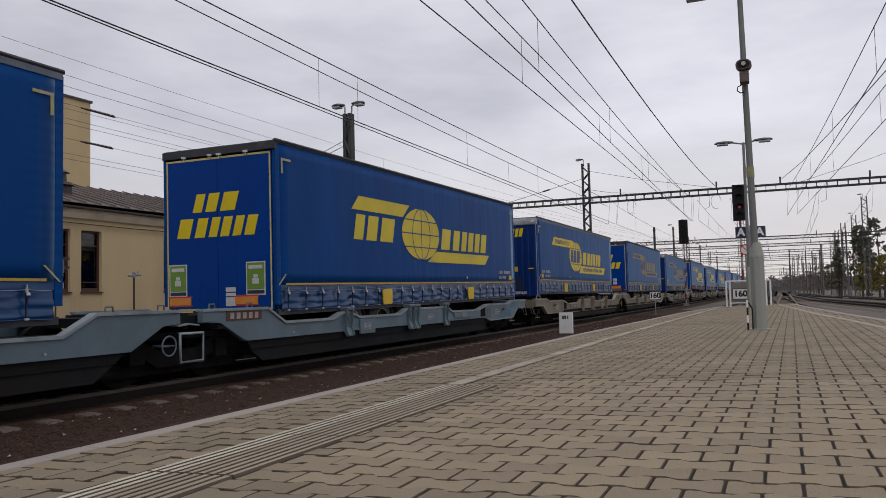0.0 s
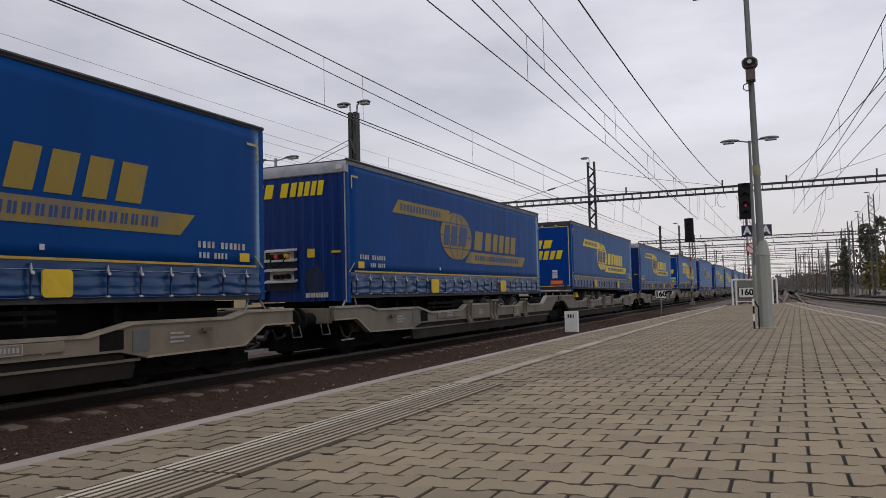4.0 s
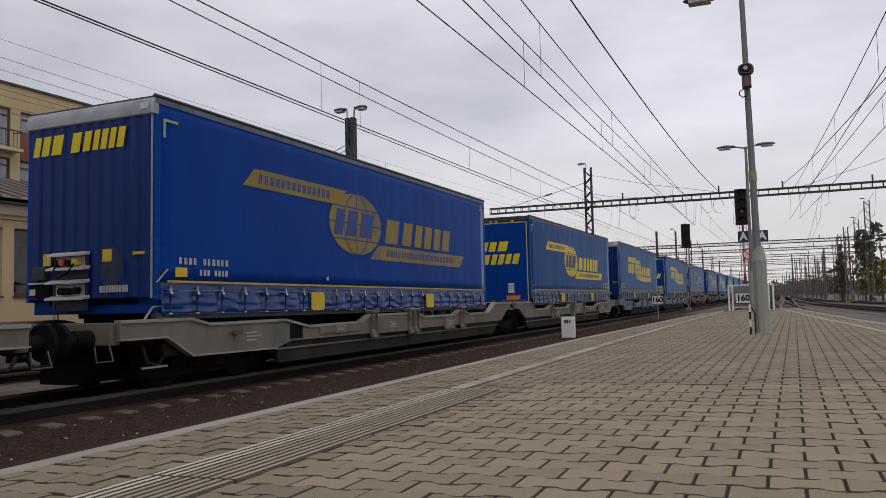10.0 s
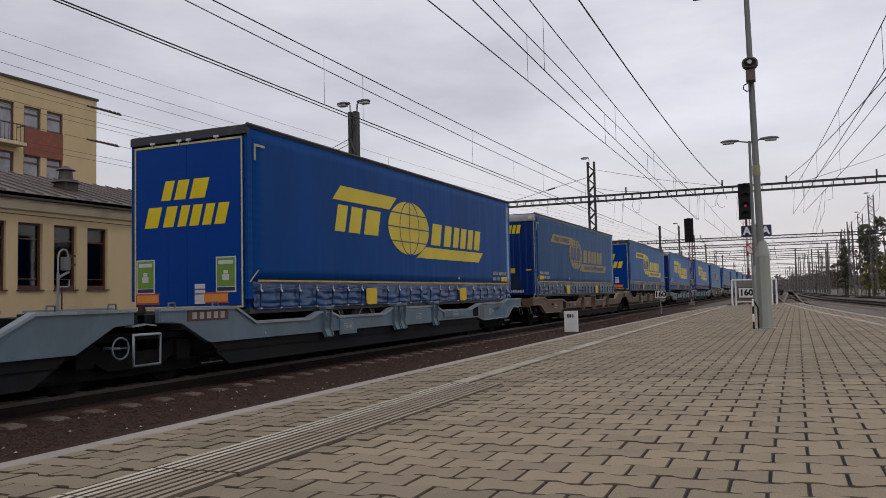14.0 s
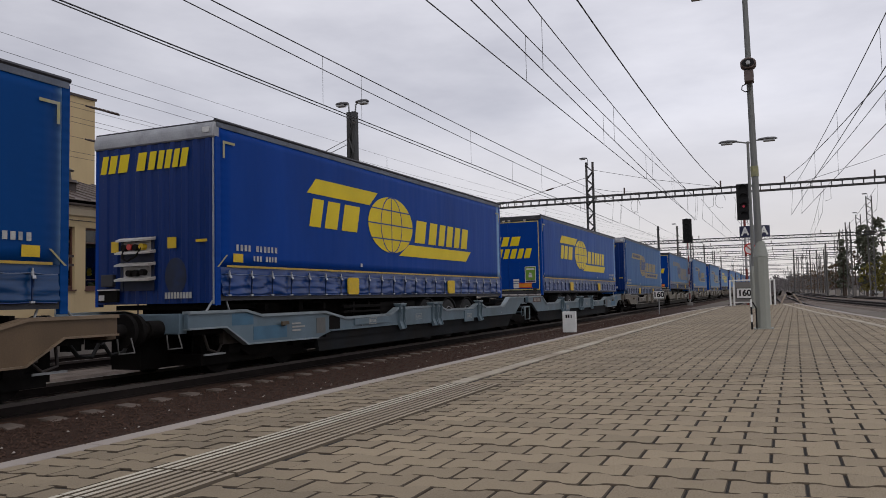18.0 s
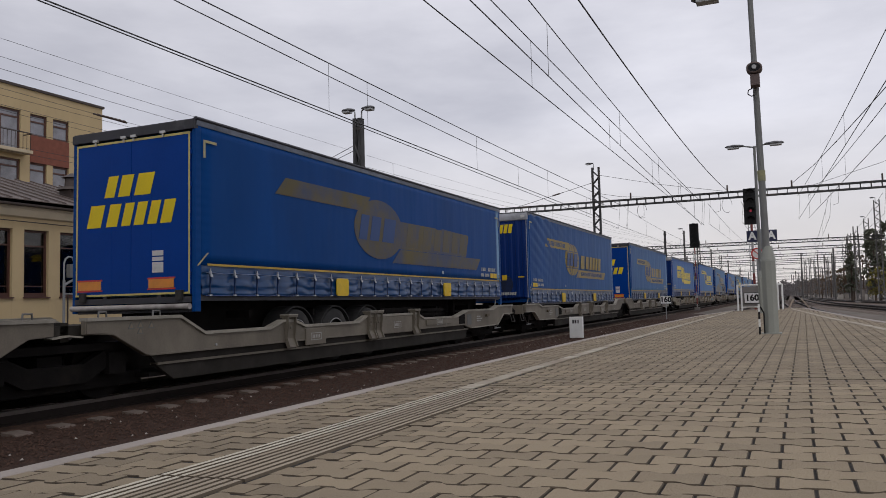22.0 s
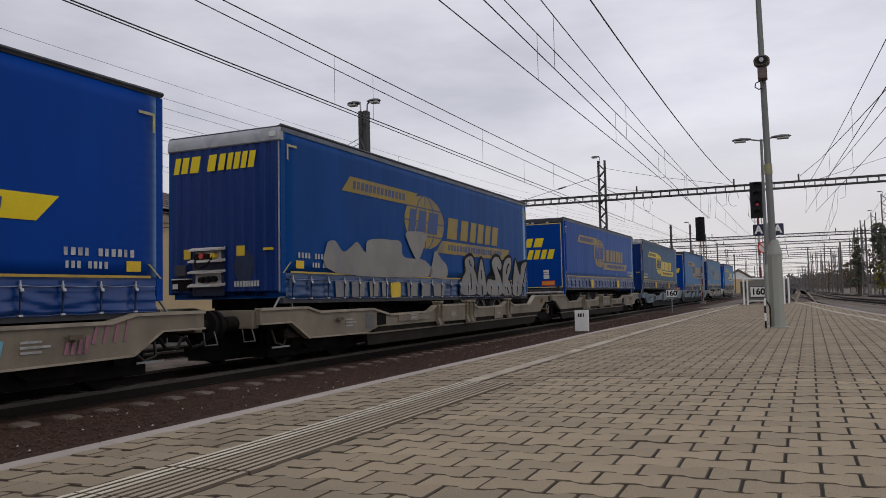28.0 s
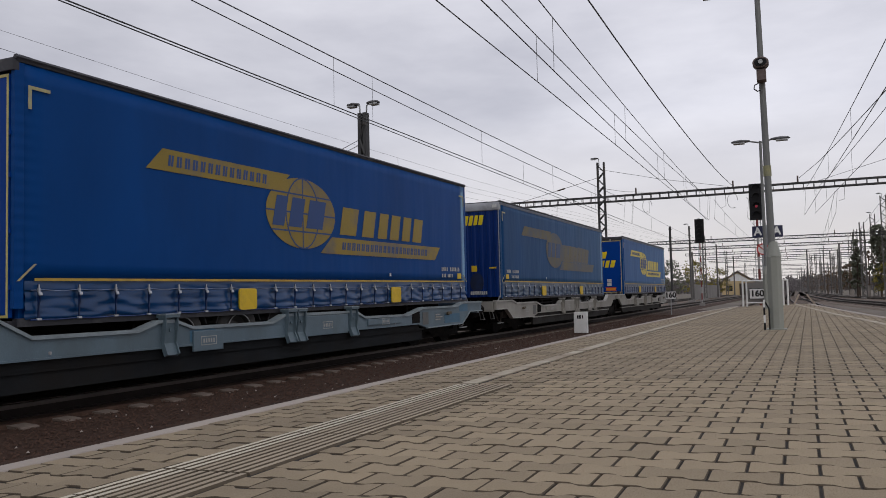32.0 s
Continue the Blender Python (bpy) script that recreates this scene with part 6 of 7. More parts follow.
def add_paver(bm, x, y, dz, x0=-PW / 2, x1=PW / 2, chamfer=0.004):
    out = paver_outline(x0, x1)
    cx = (x0 + x1) / 2
    low = [bm.verts.new((x + px, y + py, -0.045)) for px, py in out]
    mid = [bm.verts.new((x + px, y + py, dz - chamfer)) for px, py in out]
    top = [bm.verts.new((x + cx + (px - cx) * 0.975, y + py * 0.962, dz)) for px, py in out]
    k = len(out)
    for i in range(k):
        j = (i + 1) % k
        bm.faces.new((low[i], low[j], mid[j], mid[i])).material_index = 1
        bm.faces.new((mid[i], mid[j], top[j], top[i])).material_index = 1
    bm.faces.new(top)


pb = bmesh.new()
add_paver(pb, 0, 0, 0)
PAVER_MESH = to_mesh("paver", pb, PAVER)
PAVER_MESH.materials.append(EDGE_DIRT_SHADE)
near_ones, rest = [], bmesh.new()
row = -70
y = 2.6245 - 70 * PD
prnd = random.Random(11)
while y < 34.8:
    xl, xr = along(LEFT, y) + 0.130 + PW / 2, along(RIGHT, y) - 0.130 + PW / 2 - 0.04
    x = -0.7865 - (15.0 if row % 2 else 14.5) * PW + 0.0025 * row       # courses drift a little
    while x < xr:
        line_off = 0.0 if y < 13 else (y - 13) * 0.013
        za, zb = (-2.456, -1.989) if y < 5.74 else (-2.449 + line_off, -2.286 + line_off)
        if x > xl - PW * 0.88:
            level = 1.0 if y < 6.5 else 0.22      # far chamfers and steps flattened, so dark edges don't darken the paving
            dz, chamfer = prnd.uniform(-0.003, 0.0015) * level, 0.004 * level
            le, ri = max(x - PW / 2, along(LEFT, y) + 0.130), min(x + PW / 2, along(RIGHT, y) - 0.130)
            if le >= zb or ri <= za:
                if -1.75 < x < 1.3 and 2.6 < y < 6.0 and len(near_ones) < 300 and ri - le > PW - 0.01:
                    near_ones.append((x, y, dz))
                else:
                    add_paver(rest, x, y, dz, le - x, ri - x, chamfer)
            else:
                for pa, pb2 in ((le, za), (zb, ri)):
                    if pb2 - pa > 0.025:
                        add_paver(rest, x, y, dz, pa - x, pb2 - x, chamfer)
        x += PW
    y += PD
    row += 1
for x, y, dz in near_ones:
    part("paver", PAVER_MESH, PAVER, bed).location = (x, y, dz)
paving = part("paving", rest, PAVER, bed, "grey-beige interlocking concrete pavers")
paving["kind"] = "stuff"
paving.data.materials.append(EDGE_DIRT_SHADE)

# ---- things on the platform ----
def lamp_head(parent, x, z, s):
    def shell():
        bm = bmesh.new()
        n = 10
        prof = [(0.0, 0.05), (0.10, 0.075), (0.30, 0.10), (0.52, 0.075), (0.60, 0.02)]
        rings = []
        for d, r in prof:
            rings.append([bm.verts.new((s * d, 1.5 * r * math.cos(6.2832 * i / n), 0.03 + 0.75 * r * max(-0.35, math.sin(6.2832 * i / n)))) for i in range(n)])
        for a, b in zip(rings, rings[1:]):
            for i in range(n):
                bm.faces.new((a[i], a[(i + 1) % n], b[(i + 1) % n], b[i])).smooth = True
        bm.faces.new(rings[0])
        bm.faces.new(rings[-1])
        return bm
    h = part("lamp_head", shell(), LAMP_SHELL, parent, "flat grey street-lamp head")
    h.location = (x, 0, z)
    part("diffuser", box(min(s * 0.16, s * 0.52), -0.11, -0.045, max(s * 0.16, s * 0.52), 0.11, 0.012, bevel=0.02), LAMP_GLASS, h)


def platform_lamp(x, y, label, horn):
    t = thing("platform_lamp", label, "lamp post", "platform lamps", pose(x, y, 0.0225 * x - 0.004))
    part("base_tube", prism([(0.115 * math.cos(i * 0.7854 + 0.39), 0.115 * math.sin(i * 0.7854 + 0.39)) for i in range(8)], 0.0, 1.16, "z", bevel=0.006), MAST_GREEN, t, "thick eight-sided foot")
    part("collar", tube((0, 0, 1.16), (0, 0, 1.40), 0.118, 8, 0.066), MAST_GREEN, t)
    lean = -0.0115 if horn else 0.0        # the taller pole leans a little
    part("pole", tube((-0.02 if horn else 0, 0, 1.34), (-0.02 * horn + lean * 4.2, 0, 5.55), 0.058, 14, 0.042), POLE_GREY, t)
    part("foot_plate", box(-0.15, -0.15, 0.0, 0.15, 0.15, 0.02, bevel=0.006), MAST_GREEN, t)
    ax = -0.068 if horn else 0.0
    for s in (-1, 1):
        part("arm", tube((ax, 0, 5.50), (ax + s * 0.36, 0, 5.58), 0.025, 8), POLE_GREY, t)
        lamp_head(t, ax + s * 0.32, 5.55, s)
    part("door_panel", box(-0.04, -0.116, 0.30, 0.04, -0.100, 0.72, bevel=0.004), MAST_GREEN, t)
    if horn:
        b = part("loudspeaker", prism([(0.122 * math.cos(i * 0.31416), 0.090 * math.sin(i * 0.31416)) for i in range(20)], -0.10, -0.30, "y", bevel=0.012), HORN, t, "brown horn loudspeaker")
        b.location = (-0.053, 0, 4.24)
        part("horn_mouth", prism([(0.094 * math.cos(i * 0.31416), 0.064 * math.sin(i * 0.31416)) for i in range(20)], -0.30, -0.308, "y"), SIGN_BLACK, b)
        part("horn_centre", tube((0, -0.31, 0), (0, -0.33, 0), 0.035, 12), LAMP_GLASS, b)
        part("bracket", box(-0.12, -0.26, 3.96, 0.02, -0.06, 4.14, bevel=0.01), HORN, t)
        part("cable_loop", tubes([(-0.10, -0.10, 3.95), (-0.16, -0.12, 3.92), (-0.17, -0.12, 3.86), (-0.12, -0.11, 3.82), (-0.07, -0.07, 3.84)], 0.009, 6), SIGN_BLACK, t)
        part("tape_band", tube((-0.033, 0, 2.45), (-0.035, 0, 2.62), 0.0615, 12, 0.0610), YELLOW_OLD, t, "worn yellow tape band")
    return t


YELLOW_OLD = material("worn_yellow_tape", (0.26, 0.25, 0.13), 0.7, 0, 0.3, 8, 60, 0.1, (0.17, 0.19, 0.165), 0.55)
platform_lamp(-0.28, 13.62, "grey-green lamp post with a loudspeaker standing on the paved platform", True)
platform_lamp(-0.82, 28.0, "slender grey lamp post with two arms near the platform's end", False)

# a striped bracket beside the lamp post
t = thing("hose_bracket", "black and white striped steel bracket beside the lamp post", "bracket", m=pose(-0.45, 13.48, -0.012))
for i in range(4):
    part("stripe_piece", box(-0.014, -0.014, i * 0.12, 0.014, 0.014, i * 0.12 + 0.12), SIGN_BLACK if i % 2 == 0 else SIGN_WHITE, t)
part("arm", tubes([(0.07, 0, 0.0), (0.07, 0, 0.34), (0.02, 0, 0.44)], 0.012, 6), SIGN_BLACK, t)

# fence at the platform's end, with its boards
t = thing("end_fence", "white tubular end fence with a grey panel closing the platform", "fence", m=pose(0, 33.2, -0.035))
for x in (-1.86, -1.72, -0.40, -0.24):
    part("post", tube((x, 0, 0), (x, 0, 1.02), 0.035, 8), SIGN_WHITE, t)
part("top_rail", tube((-1.86, 0, 1.0), (-0.24, 0, 1.0), 0.03, 8), SIGN_WHITE, t)
part("low_rail", tube((-1.72, 0, 0.14), (-0.40, 0, 0.14), 0.025, 8), SIGN_WHITE, t)
part("panel", box(-1.68, -0.01, 0.16, -0.44, 0.01, 0.94), FAR_WALL, t)


def number_board(name, words, w, h, size, m, label, post, group=""):
    t = thing(name, label, "sign", group, m)
    part("board", box(-w / 2, -0.01, -h / 2, w / 2, 0.01, h / 2, bevel=0.004), SIGN_WHITE, t)
    o = part("digits", text_mesh(words, size, SIGN_BLACK), SIGN_BLACK, t)
    o.matrix_basis = pose(0, -0.013, 0, 90, 0, 0)
    part("rim", boxes((-w / 2, -0.014, h / 2 - 0.02, w / 2, -0.011, h / 2), (-w / 2, -0.014, -h / 2, w / 2, -0.011, -h / 2 + 0.02), (-w / 2, -0.014, -h / 2 + 0.02, -w / 2 + 0.02, -0.011, h / 2 - 0.02), (w / 2 - 0.02, -0.014, -h / 2 + 0.02, w / 2, -0.011, h / 2 - 0.02)), SIGN_BLACK, t)
    if post:
        part("post", tube((0, 0.03, -post), (0, 0.03, h / 2 - 0.03), 0.03, 8), ZINC, t)
    return t


number_board("speed_board", "160", 0.60, 0.42, 0.33, pose(-1.33, 33.15, 0.46), "white speed board with black digits on the end fence", 0)
number_board("speed_board", "160", 0.64, 0.48, 0.42, pose(-6.62, 47.6, 0.39), "white speed board with black digits on a short post", 1.14)

# platform letter boards and a round no-walking sign on one post
t = thing("section_sign", "post with two navy boards lettered A at the platform's end", "sign", m=pose(-0.86, 32.7, 0))
part("post", tube((0, 0, 0), (0, 0, 3.1), 0.035, 8), ZINC, t)
for x, rz in ((-0.33, -18), (0.34, 18)):
    b = part("board", box(-0.22, -0.012, -0.22, 0.22, 0.012, 0.22, bevel=0.006), SIGN_NAVY, t, "navy board")
    b.matrix_basis = pose(x, 0, 2.84, 0, 0, rz)
    o = part("letter", text_mesh("A", 0.42, SIGN_WHITE), SIGN_WHITE, b)
    o.matrix_basis = pose(0, -0.016, 0, 90, 0, 0)
t = thing("round_sign", "round white sign with a red rim on the platform's end post", "sign", m=pose(-1.04, 32.55, 2.16))
part("disc", tube((0, 0, 0), (0, -0.015, 0), 0.18, 24), SIGN_WHITE, t)
ring = bmesh.new()
pts = [(0.20 * math.cos(i * 0.2618), -0.012, 0.20 * math.sin(i * 0.2618)) for i in range(25)]
for p, q in zip(pts, pts[1:]):
    add_tube(ring, p, q, 0.028, 6)
part("rim", ring, SIGN_RED, t)
part("slash", tube((-0.14, -0.02, 0.14), (0.14, -0.02, -0.14), 0.02, 6), SIGN_RED, t)
part("stick", tube((0, 0.02, -2.18), (0, 0.02, 0.15), 0.03, 8), ZINC, t)


def signal(x, y, ground, head_low, head_high, width, lit, label):
    t = thing("light_signal", label, "railway signal", "light signals", pose(x, y, ground))
    h0, h1 = head_low - ground, head_high - ground
    k = int(h0 / 0.55)
    for i in range(k):
        a, b = h0 * i / k, h0 * (i + 1) / k
        part("mast_band", tube((0, 0, a), (0, 0, b), 0.055, 10), MAST_RED if i % 2 else MAST_PALE, t)
    part("foot", box(-0.22, -0.22, 0, 0.22, 0.22, 0.28, bevel=0.02), FAR_WALL, t)
    head = part("head", box(-width / 2, -0.05, h0, width / 2, 0.12, h1, bevel=0.03), SIGN_BLACK, t, "black signal head")
    n = 4 if h1 - h0 < 2 else 5
    for i in range(n):
        z = h0 + (i + 0.5) * (h1 - h0) / n
        part("lens", tube((0, -0.05, z), (0, -0.06, z), width * (0.10 if i == lit else 0.22), 16), RED_GLOW if i == lit else SIGN_BLACK, head)
        part("hood", prism([(width * 0.32 * math.cos(a), z + width * 0.32 * math.sin(a)) for a in [0.2 + i2 * 0.2742 for i2 in range(11)]] + [(width * 0.29 * math.cos(a), z + width * 0.29 * math.sin(a)) for a in [2.942 - i2 * 0.2742 for i2 in range(11)]], -0.05, -0.22, "y"), SIGN_BLACK, head)
    part("ladder", boxes((-0.16, 0.14, 0.4, -0.13, 0.17, h1), (0.13, 0.14, 0.4, 0.16, 0.17, h1), *[(-0.13, 0.145, 0.6 + 0.3 * i, 0.13, 0.165, 0.62 + 0.3 * i) for i in range(int((h1 - 0.8) / 0.3))]), ZINC, t)
    return t


signal(-1.47, 40.0, -0.74, 3.90, 5.62, 0.62, 1, "black light signal showing red on a red and white mast")
signal(-7.47, 73.0, -0.74, 4.80, 6.95, 0.78, 9, "black unlit light signal on a red and white mast")

# kilometre board between the tracks
t = thing("kilometre_stone", "white concrete kilometre marker standing in the gravel", "marker stone", m=pose(-6.85, 27.2, -0.75))
part("slab", box(-0.235, -0.08, 0.0, 0.235, 0.08, 0.73, bevel=0.02), SIGN_WHITE, t)
part("mark", boxes((-0.12, -0.084, 0.50, -0.06, -0.0805, 0.62), (-0.04, -0.084, 0.50, 0.02, -0.0805, 0.62), (0.06, -0.084, 0.50, 0.10, -0.0805, 0.62)), SIGN_BLACK, t)

# slanted wooden stop behind the platform's end
t = thing("track_stop", "two pale leaning timbers of a stop between the tracks", "track stop", m=pose(0.62, 68.0, -0.75))
for a, b in ((-0.75, -0.31), (0.87, 0.22)):
    part("strut", prism([(a - 0.08, 0), (a + 0.08, 0), (b + 0.07, 0.90), (b - 0.07, 0.90)], -0.08, 0.08, "y", bevel=0.01), OLD_TIMBER, t)
part("tie", box(-0.50, -0.06, 0.46, 0.54, 0.02, 0.52), MAST_DARK, t)



# ---- overhead line ----
# paler twin of MAST_DARK beyond 90 m: distance haze put into the colour
MAST_HAZED = material("mast_concrete_far", (0.105, 0.100, 0.095), 0.8, 0.0, 0.25, 2, 50, 0.1, (0.07, 0.062, 0.055), 0.35)


def lattice(w, h, d, mat, t):
    """A lattice mast: two channels with zigzag lacing on both faces."""
    for sx in (-1, 1):
        part("channel", box(sx * w / 2 - 0.055, -d / 2, 0, sx * w / 2 + 0.055, d / 2, h), mat, t)
    bm = bmesh.new()
    z, k = 0.3, 0
    while z < h - 0.5:
        for fy in (-d / 2, d / 2):
            add_tube(bm, (-w / 2 if k % 2 else w / 2, fy, z), (w / 2 if k % 2 else -w / 2, fy, z + 0.45), 0.035, 4)
        z += 0.45
        k += 1
    part("lacing", bm, mat, t)["kind"] = "stuff"


def mast(x, y, top, kind, lamp=0, w=0.34):
    t = thing("catenary_mast", "dark %s catenary mast beside the tracks" % ("lattice steel" if kind else "steel tube"), "catenary mast", "catenary masts", pose(x, y, -0.80))
    h = top + 0.80
    part("foundation", box(-0.4, -0.4, 0, 0.4, 0.4, 0.25, bevel=0.03), FAR_WALL, t)
    if kind:
        lattice(w, h, 0.22, MAST_HAZED if y > 90 else MAST_DARK, t)
    else:
        part("column", tube((0, 0, 0), (0, 0, h), 0.14, 12, 0.11), MAST_HAZED if y > 90 else MAST_DARK, t)
        for z in (h - 1.2, h - 0.35):
            part("clamp_ring", tube((0, 0, z), (0, 0, z + 0.10), 0.165, 12), MAST_HAZED if y > 90 else MAST_DARK, t)
    if lamp:
        for s in ((-1, 1) if lamp == 2 else (-1,)):
            part("lamp_arm", tubes([(s * 0.10, 0, h - 0.2), (s * 0.12, 0, h + 0.22), (s * 0.20, 0, h + 0.27)], 0.025, 6), ZINC, t)
            lamp_head(t, s * 0.14, h + 0.25, s * (0.7 if lamp == 2 else 0.9))
    return t


def gantry(y, z, x0, x1, posts, pins, level):
    t = thing("gantry_beam", "dark lattice gantry beam spanning the tracks", "gantry", "catenary gantries", pose(0, y, 0))
    for dz in (0.0, 0.34):
        for dy in (-0.16, 0.16):
            part("chord", box(x0, dy - 0.045, z + dz - 0.045, x1, dy + 0.045, z + dz + 0.045), MAST_DARK, t)
    bm = bmesh.new()
    k = int((x1 - x0) / 0.55)
    for i in range(k):
        a, b = x0 + (x1 - x0) * i / k, x0 + (x1 - x0) * (i + 1) / k
        for dy in (-0.16, 0.16):
            quad_box(bm, a - 0.02, dy - 0.02, z, a + 0.02, dy + 0.02, z + 0.34)
            if level:
                add_tube(bm, (a, dy, z), (b, dy, z + 0.34), 0.014, 4)
    part("lacing", bm, MAST_DARK, t)["kind"] = "stuff"
    for x in pins:
        part("pin_insulator", tube((x, 0, z + 0.36), (x, 0, z + 0.78), 0.05, 8), INSUL, t)
    for x in posts:
        part("hanger", tubes([(x, 0, z), (x, 0, z - 0.75), (x - 0.3, 0, z - 0.85)], 0.010, 5), MAST_DARK, t)
    return t


mast(-11.55, 20.4, 6.15, 1, 2, 0.165)
mast(-11.25, 51.2, 9.15, 1, 1, 0.42)
mast(7.35, 102.2, 8.04, 1, 0, 0.45)
gantry(51.0, 6.50, -18.0, 14.0, (-8.2, -3.6, 2.9, 7.6), (-3.15, 0.46, -9.0, 5.2), False)
t = gantry(31.0, 6.12, -24.1, -17.7, (), (-20.5,), True)
part("drop_post", tube((-23.55, 0, 6.12), (-23.55, 0, 5.55), 0.035, 6), MAST_DARK, t)
part("drop_bar", tube((-23.55, 0, 5.55), (-22.1, 0, 5.60), 0.03, 6), MAST_DARK, t)
part("drop_stay", tube((-22.9, 0, 6.12), (-22.0, 0, 5.20), 0.035, 6), MAST_DARK, t)
part("drop_insulator", tube((-22.15, 0, 5.35), (-21.85, 0, 5.05), 0.07, 8), INSUL, t)
part("steady_arm", tube((-23.2, 0, 5.50), (-23.35, 0, 5.28), 0.03, 6), MAST_DARK, t)
STAY = thing("gantry_stay", "thin dark stay from a gantry's end up to its mast", "stay wire")
part("rope", tubes([(-17.35, 51.0, 6.72), (-13.86, 51.0, 7.54), (-11.45, 51.1, 8.14)], 0.016, 5), MAST_DARK, STAY)
part("insulator", tube((-14.15, 51.0, 7.47), (-13.65, 51.0, 7.59), 0.05, 8), INSUL, STAY)
mast(-17.7, 31.35, 6.2, 1, 0, 0.22)
for i, gyy in enumerate((101, 118, 138, 158, 178, 222, 270, 325, 390)):
    gantry(gyy, 6.45, -16.5, 12.2, (-8.2, -3.2, 2.4, 7.0), (-9.0, -1.0, 4.5), i < 2)
    mast(-11.6, gyy + 0.6, 8.6 - 0.2 * i, 1 if i % 2 else 0, 1 if i in (0, 2) else 0)
    mast(9.6 + 0.25 * i, gyy + 0.6, 10.9 - 0.7 * (i % 3), 1, 1 if i in (0, 1) else 0, 0.55)
for xx, yy, tt in ((6.2, 128, 6.9), (9.4, 150, 9.9), (-11.5, 84, 7.3), (-13.2, 118, 6.2), (7.9, 170, 8.0), (3.4, 300, 7.0), (-6.4, 260, 7.5), (1.2, 330, 7.5)):
    mast(xx, yy, tt, 0)


def wire(pts, r, parent=None, name="wire"):
    bm = tubes(pts, r, 5)
    if parent:
        return part(name, bm, WIRE, parent)


def span(x0, x1, y0, y1, z_of, n=16):
    return [(x0 + (x1 - x0) * i / n, y0 + (y1 - y0) * i / n, z_of(y0 + (y1 - y0) * i / n)) for i in range(n + 1)]


def catenary(label, x0, x1, y0, y1, contact, low, mid, curve, drops, r=0.011):
    t = thing("overhead_line", label, "overhead line", "overhead lines")
    f = lambda y: low + curve * (y - mid) ** 2
    wire(span(x0, x1, y0, y1, f), r, t, "carrier_wire")
    wire(span(x0, x1, y0, y1, lambda y: contact, 4), r, t, "contact_wire")
    for y, x in ((y0, x0), (y1, x1)):
        if y in (51, 101, 222):
            part("hanger", tubes([(x, y, contact), (x + 0.12, y, f(y)), (x + 0.12, y + 0.16, 6.46)], 0.007, 5), MAST_DARK, t)
    for y in drops:
        x = x0 + (x1 - x0) * (y - y0) / (y1 - y0)
        part("dropper", tube((x, y, contact), (x, y, f(y)), 0.005, 4), WIRE, t)
    return t


Z0 = EYE[2]
L_A = "carrier and contact wire of the overhead line above a track"
catenary(L_A, -4.57, -4.62, -12, 51, Z0 + 4.31, Z0 + 5.22, 24, 0.0007, (6.5, 15.3, 23.0, 31, 39, 46))
catenary(L_A, -3.59, -4.73, -12, 51, Z0 + 4.31, Z0 + 5.32, 24, 0.0006, (7.6, 14.7, 22.6, 31, 39, 46))
catenary(L_A, -9.37, -9.34, -12, 51, Z0 + 4.36, Z0 + 5.48, 16, 0.0002, (15.2, 17.0, 24.5, 33, 41), 0.013)
catenary(L_A, -9.40, -9.85, -12, 51, Z0 + 4.40, Z0 + 5.28, 24, 0.0004, (30, 42))
catenary(L_A, -14.3, -14.3, -12, 51, Z0 + 4.36, Z0 + 5.5, 16, 0.0005, (28,), 0.004)
catenary(L_A, 2.70, 0.75, 2, 51, Z0 + 4.31, Z0 + 5.25, 24, 0.0006, (12, 18, 26, 34, 42))
catenary(L_A, 4.0, 1.3, 2, 51, Z0 + 4.35, Z0 + 5.2, 24, 0.0006, (24, 34, 44))
for k, (x, c) in enumerate(((-9.3, 0), (-4.3, 1), (-2.4, 2), (2.4, 3), (5.2, 4))):
    t = catenary(L_A, x, x + 0.6, 51, 101, Z0 + 4.35, Z0 + 5.2, 76, 0.0006, (58, 67, 76, 85, 94))
    t2 = catenary(L_A, x + 0.6, x + 0.9, 101, 222, Z0 + 4.35, Z0 + 5.3, 160, 0.0001, (120, 140, 160, 180, 200))
t = thing("feeder_wire", "thick feeder wire carried on the gantry pins", "wire", "feeder wires")
wire(span(-3.80, -3.15, -8, 51, lambda y: Z0 + 5.72 + 0.0011 * (y - 28) ** 2), 0.017, t)
t = thing("feeder_wire", "thick feeder wire carried on the gantry pins", "wire", "feeder wires")
wire([(4.2, 12, 6.85), (3.06, 24.7, 6.60), (2.70, 28.4, 6.60), (2.18, 34, 6.66), (1.39, 42, 6.76), (0.53, 51, 7.14)], 0.015, t)
SIDE = ((-14.6, -11.6, 5.15), (-14.9, -11.7, 5.0), (-16.0, -11.7, 4.95), (-16.4, -12.0, 4.7), (-16.5, -12.0, 4.6), (-17.0, -12.0, 4.35), (-17.4, -12.2, 4.05), (-17.6, -12.2, 3.95))
for a, b, z in SIDE:
    t = thing("side_wire", "thin wire hung past the station building", "wire", "side wires")
    wire([(a, 2, Z0 + z + 0.25), (a, 14, Z0 + z + 0.05), (a, 22, Z0 + z), (a + 0.1, 32, Z0 + z + 0.1), ((a + b) / 2, 66, Z0 + z + 0.6), (b, 101.6, Z0 + z + 1.1)], 0.005, t)
